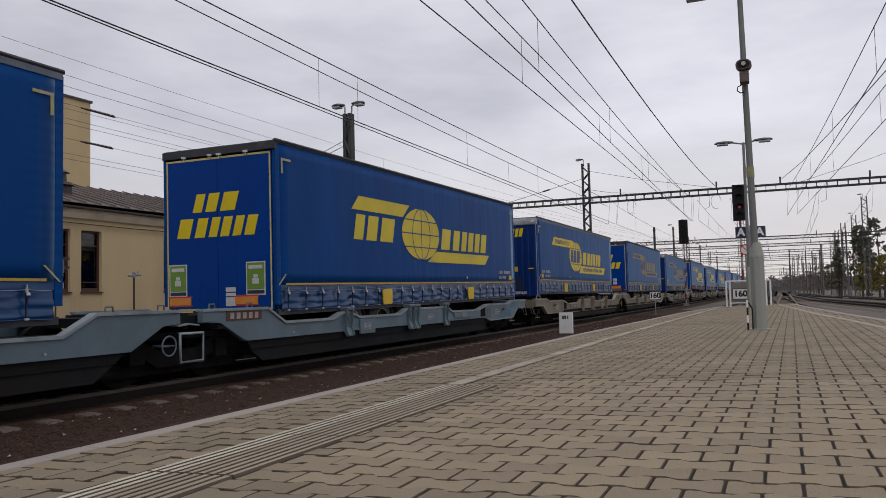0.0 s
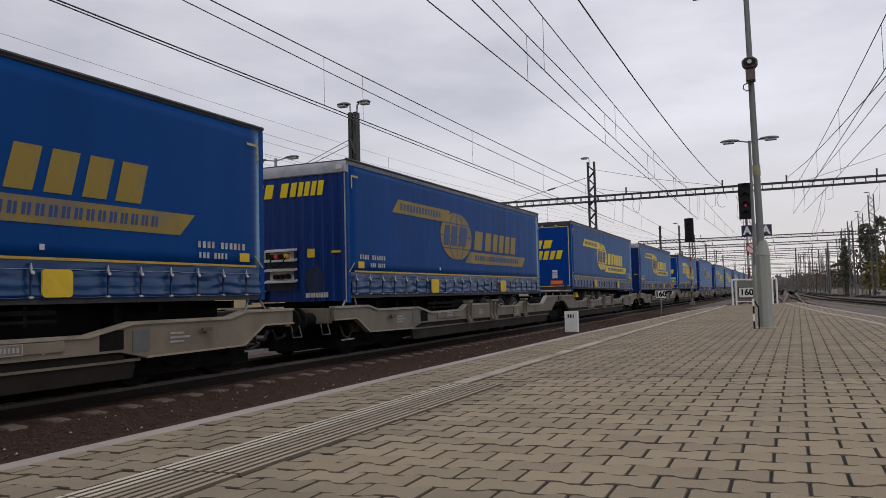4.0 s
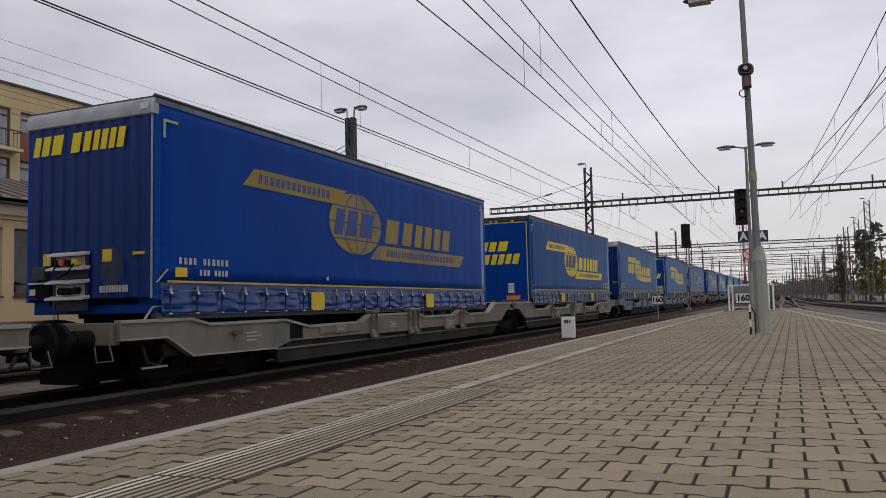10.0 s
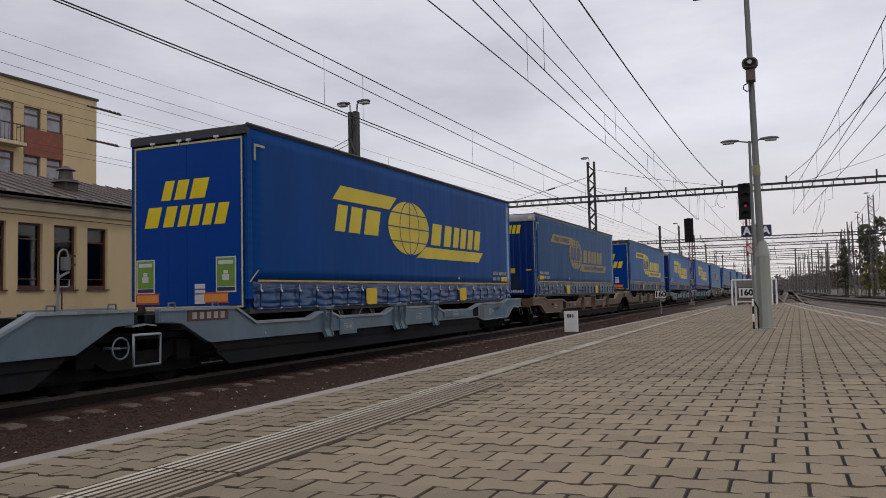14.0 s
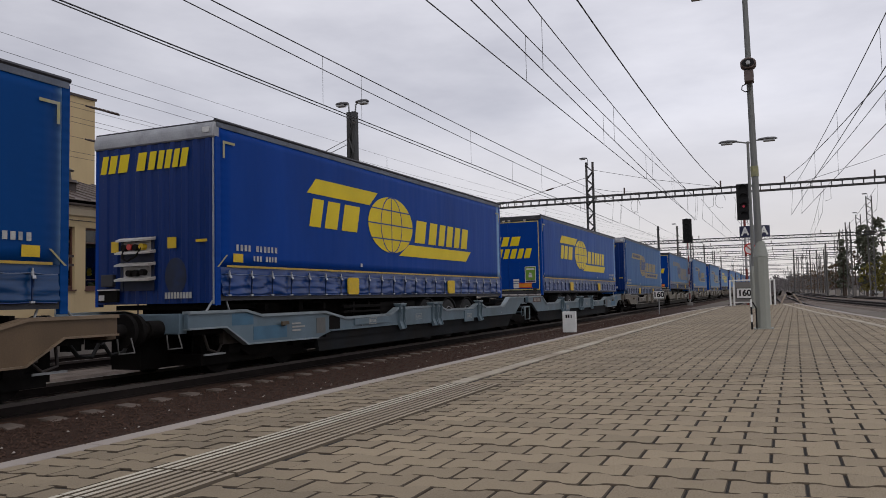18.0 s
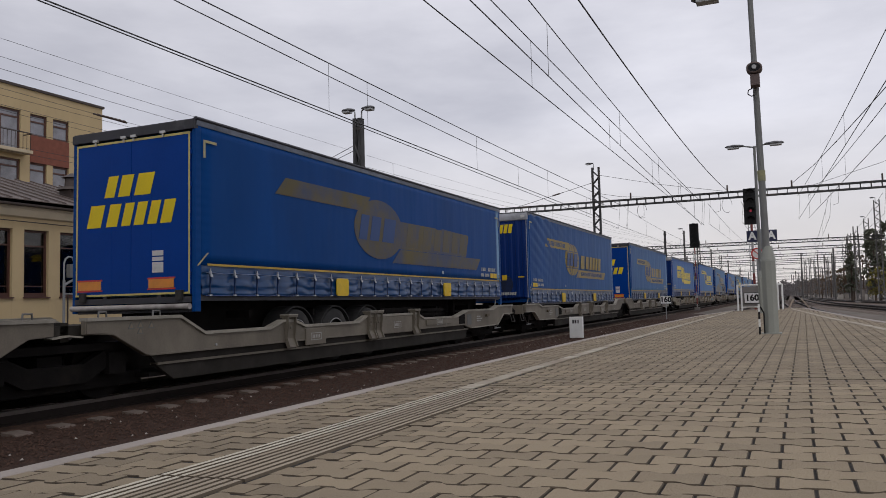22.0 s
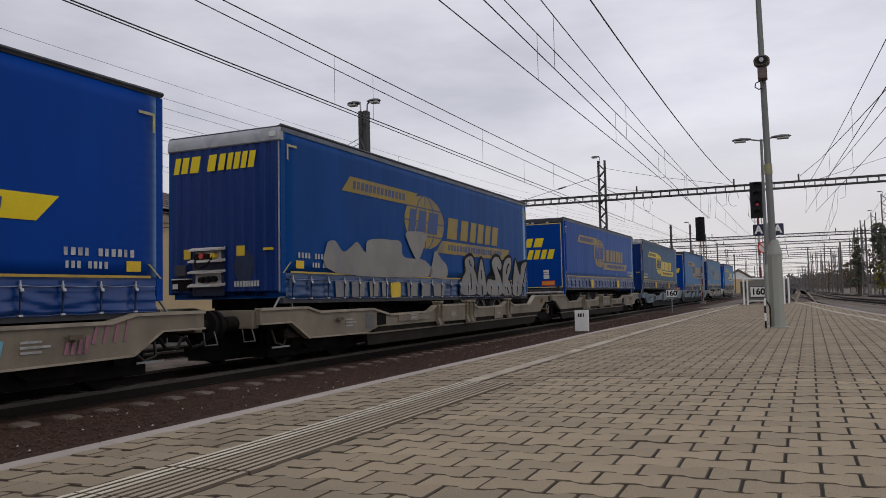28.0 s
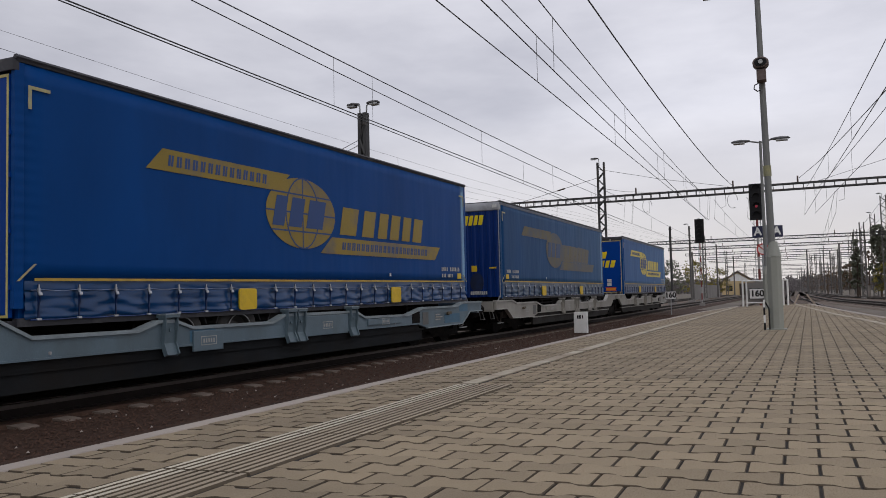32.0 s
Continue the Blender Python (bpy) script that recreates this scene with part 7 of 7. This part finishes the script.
for y, z, x in ((15.2, Z0 + 4.99, -16.0), (16.1, Z0 + 4.39, -17.0)):
    t = thing("wire_insulator", "dark ribbed insulator in a side wire", "insulator", "wire insulators", pose(x, y, z))
    part("rod", tube((0, -0.55, 0), (0, 0.55, -0.02), 0.024, 8), INSUL, t)
    for i in range(7):
        part("shed", tube((0, -0.42 + i * 0.14, 0), (0, -0.34 + i * 0.14, 0), 0.032, 10), INSUL, t)
rr = random.Random(21)
for i in range(14):
    mast(rr.uniform(0.5, 11.0), rr.uniform(160, 330), rr.uniform(5.5, 8.5), i % 2, 0, 0.3)
# cross-wires at the gantry
for x0, z0, x1, z1, y in ((-11.2, 8.6, -3.4, 6.9, 50.6), (1.09, 6.70, 9.0, 9.10, 50.4), (-11.2, 7.4, -8.0, 6.9, 50.8)):
    t = thing("cross_wire", "thin stay wire between mast and gantry", "wire", "stay wires")
    wire([(x0, y, z0), ((x0 + x1) / 2, y, (z0 + z1) / 2 - 0.1), (x1, y, z1)], 0.012, t)
for dz in (0.0, -0.16):
    t = thing("cross_wire", "thin stay wire between mast and far gantry", "wire", "stay wires")
    wire([(-11.66, 20.45, 5.40 + dz), (-17.0, 25.8, 5.78 + dz * 0.8), (-22.37, 31.0, 6.36 + dz * 0.3)], 0.011, t)
for x, z in ((-8.3, 6.05), (-3.2, 6.05)):
    t = thing("wire_loop", "looped jumper cable at the overhead line", "cable", "jumper loops", pose(x, 50.80, z))
    part("loop", tubes([(0.30 * math.cos(a), 0.04 * a, 0.45 * math.sin(a)) for a in [i * 0.4 for i in range(14)]], 0.012, 5), WIRE, t)


# ---- buildings behind the train ----
FX = -20.0
low = thing("station_building", "low ochre plastered station building with brown sheet roof", "building", m=pose(FX, 0, 0))
WINS = [(10.9, 11.75), (12.2, 13.0), (13.4, 14.2), (14.65, 15.5), (15.87, 16.69), (17.09, 17.91), (18.32, 19.13), (21.93, 22.54), (22.94, 23.53), (23.96, 24.55), (24.97, 25.56), (25.93, 26.52), (26.93, 27.52), (27.95, 28.54)]
SILL, HEAD, EAVE, END_Y = 1.06, 3.0, 3.62, 33.0
edges = [6.0] + [v for w in WINS for v in w] + [END_Y]
for a, b in zip(edges[::2], edges[1::2]):
    part("wall_pier", box(-0.4, a, -0.8, 0, b, EAVE), PLASTER, low)
for a, b in WINS:
    part("wall_below", box(-0.4, a, -0.8, -0.002, b, SILL), PLASTER, low)
    part("wall_above", box(-0.4, a, HEAD, -0.002, b, EAVE), PLASTER, low)
    w = part("window", boxes((-0.20, a, SILL, -0.10, a + 0.045, HEAD), (-0.20, b - 0.045, SILL, -0.10, b, HEAD), (-0.20, a + 0.045, HEAD - 0.06, -0.10, b - 0.045, HEAD), (-0.20, a + 0.045, SILL, -0.10, b - 0.045, SILL + 0.12), (-0.19, a + 0.045, HEAD - 0.48, -0.13, b - 0.045, HEAD - 0.445), (-0.19, a + 0.045, SILL + 0.30, -0.14, b - 0.045, SILL + 0.325)), WINDOW_BROWN, low, "brown wooden window")
    if b - a > 0.7:
        part("blind", box(-0.30, a + 0.05, HEAD - 0.62 - 0.25 * (a % 1), -0.29, b - 0.05, HEAD - 0.05), BLIND, w, "half-drawn pale blind")
    part("pane", box(-0.165, a + 0.045, SILL + 0.12, -0.16, b - 0.045, HEAD - 0.06), CLEAR, w)
    part("sill", box(-0.14, a - 0.03, SILL - 0.04, 0.06, b + 0.03, SILL), WINDOW_BROWN, w)
part("end_wall", box(-8.0, END_Y, -0.8, 0, END_Y + 0.4, EAVE), PLASTER, low)
part("back_wall", box(-8.4, 6, -0.8, -8.0, END_Y + 0.4, EAVE), PLASTER, low)
part("near_wall", box(-8.0, 5.6, -0.8, 0, 6.0, EAVE), PLASTER, low)
part("floor_slab", box(-8.0, 6.0, -0.8, -0.4, END_Y, 0.1), FAR_WALL, low)
part("inner_wall", box(-2.6, 6.0, 0.1, -2.45, END_Y, EAVE), ROOM_DARK, low)
part("cornice", prism([(0.0, EAVE - 0.30), (0.10, EAVE - 0.26), (0.16, EAVE - 0.08), (0.16, EAVE + 0.02), (0.0, EAVE + 0.02)], 5.6, END_Y + 0.5, "y"), PLASTER_PALE, low)
part("gutter", box(0.10, 5.5, EAVE + 0.02, 0.34, END_Y + 0.6, EAVE + 0.20, bevel=0.03), GUTTER, low)
part("roof", prism([(0.34, EAVE + 0.19), (-4.2, EAVE + 1.55), (-8.8, EAVE + 0.19), (-8.8, EAVE + 0.08), (0.34, EAVE + 0.08)], 5.4, END_Y + 0.7, "y"), ROOF_SHEET, low, "brown standing-seam sheet roof")
for i in range(46):
    y = 5.6 + i * 0.6
    part("roof_seam", shared("roof_seam", lambda: prism([(0.33, EAVE + 0.20), (-4.2, EAVE + 1.56), (-4.2, EAVE + 1.60), (0.33, EAVE + 0.24)], 0, 0.03, "y"), ROOF_SHEET), ROOF_SHEET, low).location = (0, y, 0)
for y in (18.9, 26.8):
    v = part("roof_vent", prism([(-1.86, y - 0.26), (-1.34, y - 0.26), (-1.34, y + 0.26), (-1.86, y + 0.26)], EAVE + 0.5, EAVE + 0.98, "z"), GUTTER, low, "square brick vent with a metal hood")
    part("vent_slab", tube((-1.6, y, EAVE + 0.98), (-1.6, y, EAVE + 1.07), 0.46, 14, 0.40), GUTTER, v)
    part("vent_hat", tube((-1.6, y, EAVE + 1.07), (-1.6, y, EAVE + 1.40), 0.24, 12, 0.20), GUTTER, v)
    part("vent_cap", tube((-1.6, y, EAVE + 1.40), (-1.6, y, EAVE + 1.55), 0.32, 12, 0.06), GUTTER, v)
part("cable", tubes([(0.10, 6, EAVE - 0.42), (0.12, 14, EAVE - 0.40), (0.10, 20, EAVE - 0.44), (0.12, 33, EAVE - 0.40)], 0.015, 5), GUTTER, low)

tall = thing("office_building", "ochre plastered flat-roofed building of several storeys behind the station", "building", m=pose(-42.0, 0, 0))
TOP, CORNER = 14.2, 38.8
# bays: start, end and the openings' heights
SMALL, DOORS = ((5.45, 6.75), (8.40, 9.75), (11.40, 12.75)), ((4.3, 6.8), (7.3, 9.8), (10.3, 12.8))
BAYS = [(10.0, 11.2, SMALL), (11.7, 12.9, SMALL), (13.5, 15.9, DOORS), (18.8, 20.0, SMALL), (20.5, 21.7, SMALL), (22.3, 24.7, DOORS), (26.2, 27.4, SMALL), (27.9, 29.1, SMALL), (30.5, 33.0, DOORS), (33.66, 34.86, SMALL), (35.30, 36.50, SMALL)]
prev = 5.0
for a, b, opens in BAYS + [(CORNER, CORNER, ())]:
    part("wall_pier", box(-0.4, prev, -0.8, 0, a, TOP), PLASTER, tall)
    prev = b
    if not opens:
        continue
    zs = [-0.8] + [v for f in opens for v in f] + [TOP]
    for i, (z0, z1) in enumerate(zip(zs[::2], zs[1::2])):
        red = opens is SMALL and 0 < i < 3
        part("spandrel", box(-0.4, a, z0, 0.03 if red else -0.004, b, z1), BRICK_RED if red else PLASTER, tall, "red-brown panel between storeys" if red else "")
    for z0, z1 in opens:
        mid = (a + b) / 2
        w = part("window", boxes((-0.2, a, z0, -0.1, a + 0.10, z1), (-0.2, b - 0.10, z0, -0.1, b, z1), (-0.2, a + 0.1, z1 - 0.11, -0.1, b - 0.1, z1), (-0.2, a + 0.1, z0, -0.1, b - 0.1, z0 + 0.11), (-0.2, a + 0.1, z1 - 0.50, -0.11, b - 0.1, z1 - 0.40), *(((-0.2, mid - 0.05, z0 + 0.11, -0.11, mid + 0.05, z1 - 0.5),) if opens is DOORS else ())), WINDOW_BROWN, tall, "brown framed window")
        part("pane", box(-0.17, a + 0.1, z0 + 0.11, -0.16, b - 0.1, z1 - 0.11), PALE_PANE, w)
    if opens is DOORS:
        for z0, z1 in opens[1:]:
            bal = part("balcony", box(0.0, a - 0.3, z0 - 0.22, 0.8, b + 0.25, z0 - 0.02, bevel=0.02), PLASTER_PALE, tall, "narrow balcony slab")
            part("rail", tubes([(0.03, a - 0.25, z0 + 1.0), (0.75, a - 0.25, z0 + 1.0), (0.75, b + 0.2, z0 + 1.0), (0.03, b + 0.2, z0 + 1.0)], 0.035, 6), GUTTER, bal)
            for i in range(12):
                part("bar", tube((0.75, a - 0.25 + i * 0.26, z0 - 0.02), (0.75, a - 0.25 + i * 0.26, z0 + 1.0), 0.016, 5), GUTTER, bal)
part("red_infill", box(-0.02, 34.86, 9.75, 0.032, 35.30, 11.40), BRICK_RED, tall)
part("red_infill", box(-0.02, 34.86, 6.75, 0.032, 35.30, 8.40), BRICK_RED, tall)
part("side_wall", box(-12, CORNER, -0.8, 0, CORNER + 0.4, TOP), PLASTER, tall)
part("side_wall", box(-12, 4.6, -0.8, 0, 5.0, TOP), PLASTER, tall)
part("back_wall", box(-12.4, 4.6, -0.8, -12, CORNER + 0.4, TOP), PLASTER, tall)
part("flat_roof", box(-12.4, 4.6, TOP, 0.10, CORNER + 0.5, TOP + 0.15), GUTTER, tall)

# platform by the building with hand lamps and hoops
setting("side_platform", box(-20.0, -10, -0.8, -16.6, 60, -0.10), SIDE_CONC, "grey platform before the station building", "platform")
t = thing("hose_stand", "thin grey bent pipe stand with a small box", "stand pipe", m=pose(-17.6, 15.17, -0.10))
part("pipe", tubes([(0, 0, 0), (0, 0, 2.0), (0, 0.05, 2.12), (0, 0.14, 2.18), (0, 0.26, 2.16), (0, 0.31, 2.06), (0, 0.31, 1.72)], 0.024, 8), ZINC, t)
part("sleeve", tube((0, 0, 0.35), (0, 0, 1.55), 0.036, 8), ZINC, t)
part("box", box(-0.07, 0.13, 1.62, 0.07, 0.34, 1.98, bevel=0.02), POLE_GREY, t)
part("signal_arm", boxes((-0.03, 0.36, 1.98, 0.03, 0.54, 2.04), (-0.03, 0.36, 1.74, 0.03, 0.54, 1.80), (-0.02, 0.34, 1.72, 0.02, 0.38, 2.06)), GUTTER, t)
part("nozzle", tubes([(0, 0.02, 1.42), (0, 0.20, 1.52), (0, 0.34, 1.58)], 0.035, 8), ZINC, t)
part("cross_pipe", tubes([(0, 0, 1.18), (0, 0.30, 1.18), (0, 0.36, 1.22), (0, 0.36, 1.36)], 0.020, 6), ZINC, t)
part("second_post", tube((0, 0.12, 0), (0, 0.12, 1.15), 0.022, 8), GUTTER, t)
t = thing("valve_post", "thin standpipe with a small cross valve before the station building", "stand pipe", m=pose(-17.6, 18.06, -0.10))
part("pipe", tube((0, 0, 0), (0, 0, 1.60), 0.028, 8), GUTTER, t)
part("cross_arm", tube((0, -0.22, 1.58), (0, 0.26, 1.62), 0.035, 8), ZINC, t)
part("valve_head", tube((0, 0, 1.52), (0, 0, 1.68), 0.055, 10), ZINC, t)
part("hand_grip", tube((0, 0.12, 1.62), (0, 0.18, 1.72), 0.02, 6), ZINC, t)
t = thing("twin_lamp", "slim lamp post with two arms behind the train", "lamp post", m=pose(-17.6, 25.0, 0.22))
part("pole", tube((0, 0, -0.32), (0, 0, 5.80), 0.07, 10, 0.05), ZINC, t)
for s in (-1, 1):
    part("arm", tube((0, 0, 5.7), (s * 0.5, 0, 5.78), 0.025, 6), ZINC, t)
    lamp_head(t, s * 0.45, 5.75, s)


# ---- distance ----
def tree(x, y, h, spread, mat, label, seed, kind="tree", trunk=0.16):
    t = thing("tree", label, "tree", "trees along the yard", pose(x, y, -0.8))
    r = random.Random(seed)
    bm = bmesh.new()
    add_tube(bm, (0, 0, 0), (0.1, 0, h * 0.55), trunk, 8, trunk * 0.55)
    add_tube(bm, (0.1, 0, h * 0.55), (0, 0.1, h * 0.93), trunk * 0.55, 6, 0.03)
    for i in range(9):
        z = h * (0.22 + 0.07 * i)
        a = i * 2.4
        add_tube(bm, (0.05, 0, z), (spread * 0.7 * math.cos(a), spread * 0.7 * math.sin(a), z + h * 0.12), trunk * 0.3, 5, 0.02)
    part("trunk", bm, BARK, t)
    vs, fs = [], []
    clumps = []
    for i in range(64):
        k = r.random()
        rad = spread * ((1.0 - 0.85 * k) if kind == "conifer" else math.sin(math.pi * (0.18 + 0.78 * k)) ** 0.7) * r.uniform(0.35, 1.0)
        a = r.uniform(0, 6.283)
        clumps.append((rad * math.cos(a), rad * math.sin(a), h * (0.18 + 0.80 * k), spread * r.uniform(0.10, 0.26)))
    for cx, cy, cz, cr in clumps:
        for i in range(9 if mat is LEAF_BROWN else 17):
            p = Vector((r.gauss(0, 1), r.gauss(0, 1), r.gauss(0, 0.75))).normalized() * cr * r.uniform(0.45, 1.1)
            u = Vector((r.uniform(-1, 1), r.uniform(-1, 1), r.uniform(-1, 1))).normalized() * h * 0.026
            w = u.cross(Vector((r.uniform(-1, 1), r.uniform(-1, 1), r.uniform(-1, 1)))).normalized() * h * 0.018
            c = Vector((cx, cy, cz)) + p
            b0 = len(vs)
            vs += [c - u, c + w, c + u, c - w]
            fs.append((b0, b0 + 1, b0 + 2, b0 + 3))
    me = bpy.data.meshes.new("crown")
    me.from_pydata([tuple(v) for v in vs], [], fs)
    me.materials.append(mat)
    part("crown", me, mat, t)


TREES = [(7.4, 114, 7.6, 0.95, LEAF_DARK, "conifer"), (8.3, 124, 6.6, 0.9, LEAF_DARK, "conifer"), (9.9, 112, 9.2, 1.5, LEAF_DARK, "tree"), (12.2, 116, 10.2, 2.4, LEAF_DARK, "tree"), (9.9, 106, 4.3, 1.5, LEAF_YELLOW, "tree"), (11.6, 105, 5.0, 1.7, LEAF_YELLOW, "tree"),
         (6.6, 190, 5.2, 2.0, LEAF_BROWN, "tree"), (8.8, 200, 6.2, 2.2, LEAF_BROWN, "tree"), (4.6, 240, 5.4, 2.4, LEAF_BROWN, "tree"), (10.4, 180, 6.8, 2.2, LEAF_DARK, "tree"),
         (11.5, 150, 7.5, 2.0, LEAF_BROWN, "tree"), (9.6, 168, 6.0, 1.8, LEAF_BROWN, "tree"), (-18.0, 165, 7.2, 3.6, LEAF_YELLOW, "tree"), (-20.5, 150, 7.0, 3.2, LEAF_DARK, "tree"), (-15.6, 190, 6.4, 3.2, LEAF_YELLOW, "tree"),
         (-24.0, 140, 8.5, 3.4, LEAF_DARK, "tree"), (-28.0, 150, 11.0, 3.6, LEAF_BROWN, "tree"), (-14.0, 225, 6.0, 3.6, LEAF_YELLOW, "tree")]
for i, (x, y, h, s, mt, kd) in enumerate(TREES):
    words = {LEAF_DARK: "dark green tree with an uneven crown beside the tracks", LEAF_YELLOW: "yellow-green autumn tree beside the tracks", LEAF_BROWN: "thin brown autumn tree beside the tracks"}[mt]
    tree(x, y, h, s, mt, words, 50 + i, kd)

r = random.Random(3)
vs, fs = [], []
for i in range(34000):
    y = r.uniform(330, 520)
    x = r.uniform(-90, 60)
    top = 5.5 + 2.5 * noise.noise((x * 0.05, y * 0.02, 3)) + 1.5 * noise.noise((x * 0.3, 0, 9))
    c = Vector((x, y, -0.8 + top * r.random() ** 0.8))
    u, w = Vector((r.uniform(-1, 1), 0.2, r.uniform(-1, 1))) * 0.55, Vector((r.uniform(-0.6, 0.6), 0.2, r.uniform(-0.6, 1))) * 0.55
    b0 = len(vs)
    vs += [c - u, c + w, c + u, c - w]
    fs.append((b0, b0 + 1, b0 + 2, b0 + 3))
me = bpy.data.meshes.new("far_wood")
me.from_pydata([tuple(v) for v in vs], [], fs)
# leaf colour paled and greyed: distance haze put into it
HAZE_LEAF = material("far_foliage", (0.15, 0.135, 0.135), 0.9, 0, 0.3, 0.05, 1, 0, each=0.5)
me.materials.append(HAZE_LEAF)
tagged(new("far_wood", me), "hazy brown belt of distant trees", "woods", kind="stuff")

# yellow gabled house, wall and sheds far down the line
h = thing("gabled_house", "small yellow house with a dark gable roof down the line", "house", m=pose(-12.6, 205, -0.8))
part("wall", prism([(-3.6, 0), (3.6, 0), (3.6, 3.3), (0, 5.6), (-3.6, 3.3)], 0, 8, "y"), PLASTER, h)
part("roof", prism([(-4.2, 3.0), (0, 5.75), (4.2, 3.0), (4.2, 3.25), (0, 6.0), (-4.2, 3.25)], -0.4, 8.4, "y"), ROOF_SHEET, h)
part("gable_board", prism([(-3.0, 3.5), (3.0, 3.5), (0, 5.4)], -0.06, 0, "y"), SIGN_WHITE, h)
part("door", box(0.4, -0.08, 0, 3.0, 0.0, 2.9), GUTTER, h)
part("window", box(-2.6, -0.06, 1.1, -1.2, 0.0, 2.4), GLASS, h)
t = thing("yard_wall", "long grey concrete wall beside the tracks", "wall", m=pose(-13.2, 0, -0.8))
for i in range(14):
    part("wall_panel", box(-0.12, 118 + i * 3.0, 0, 0.12, 120.96 + i * 3.0, 2.3, bevel=0.02), FAR_WALL, t)
for x, h in ((9.06, 1.45), (7.09, 1.0)):
    t = thing("relay_cabinet", "small pale concrete cabinet at the edge of the yard", "cabinet", "relay cabinets", pose(x, 120, -0.72))
    part("body", box(-0.24, -0.2, 0, 0.24, 0.2, h, bevel=0.02), PALE_STONE, t)
    part("lid", box(-0.27, -0.23, h, 0.27, 0.23, h + 0.07, bevel=0.02), FAR_WALL, t)
# parked car at the far side of the yard
CAR = material("car_paint_silver", (0.62, 0.63, 0.64), 0.3, 0.3, 0.05, 3, 60, 0)
t = thing("parked_car", "silver parked car at the edge of the yard", "car", m=pose(13.2, 125, -0.72, 0, 0, 70))
part("body", prism([(-2.1, 0.30), (2.1, 0.30), (2.15, 0.72), (1.25, 0.86), (0.6, 1.38), (-1.1, 1.42), (-1.9, 0.95), (-2.15, 0.8)], -0.82, 0.82, "x", bevel=0.05), CAR, t)
part("window", prism([(-1.55, 0.95), (1.0, 0.92), (0.52, 1.30), (-1.05, 1.34)], -0.835, 0.835, "x"), GLASS, t)
for y in (-1.3, 1.35):
    for sx in (-1, 1):
        wv = part("wheel", tube((sx * 0.68, y, 0.31), (sx * 0.85, y, 0.31), 0.31, 16), RUBBER, t)
        part("rim", tube((sx * 0.845, y, 0.31), (sx * 0.858, y, 0.31), 0.19, 12), RIM, wv)

motions()
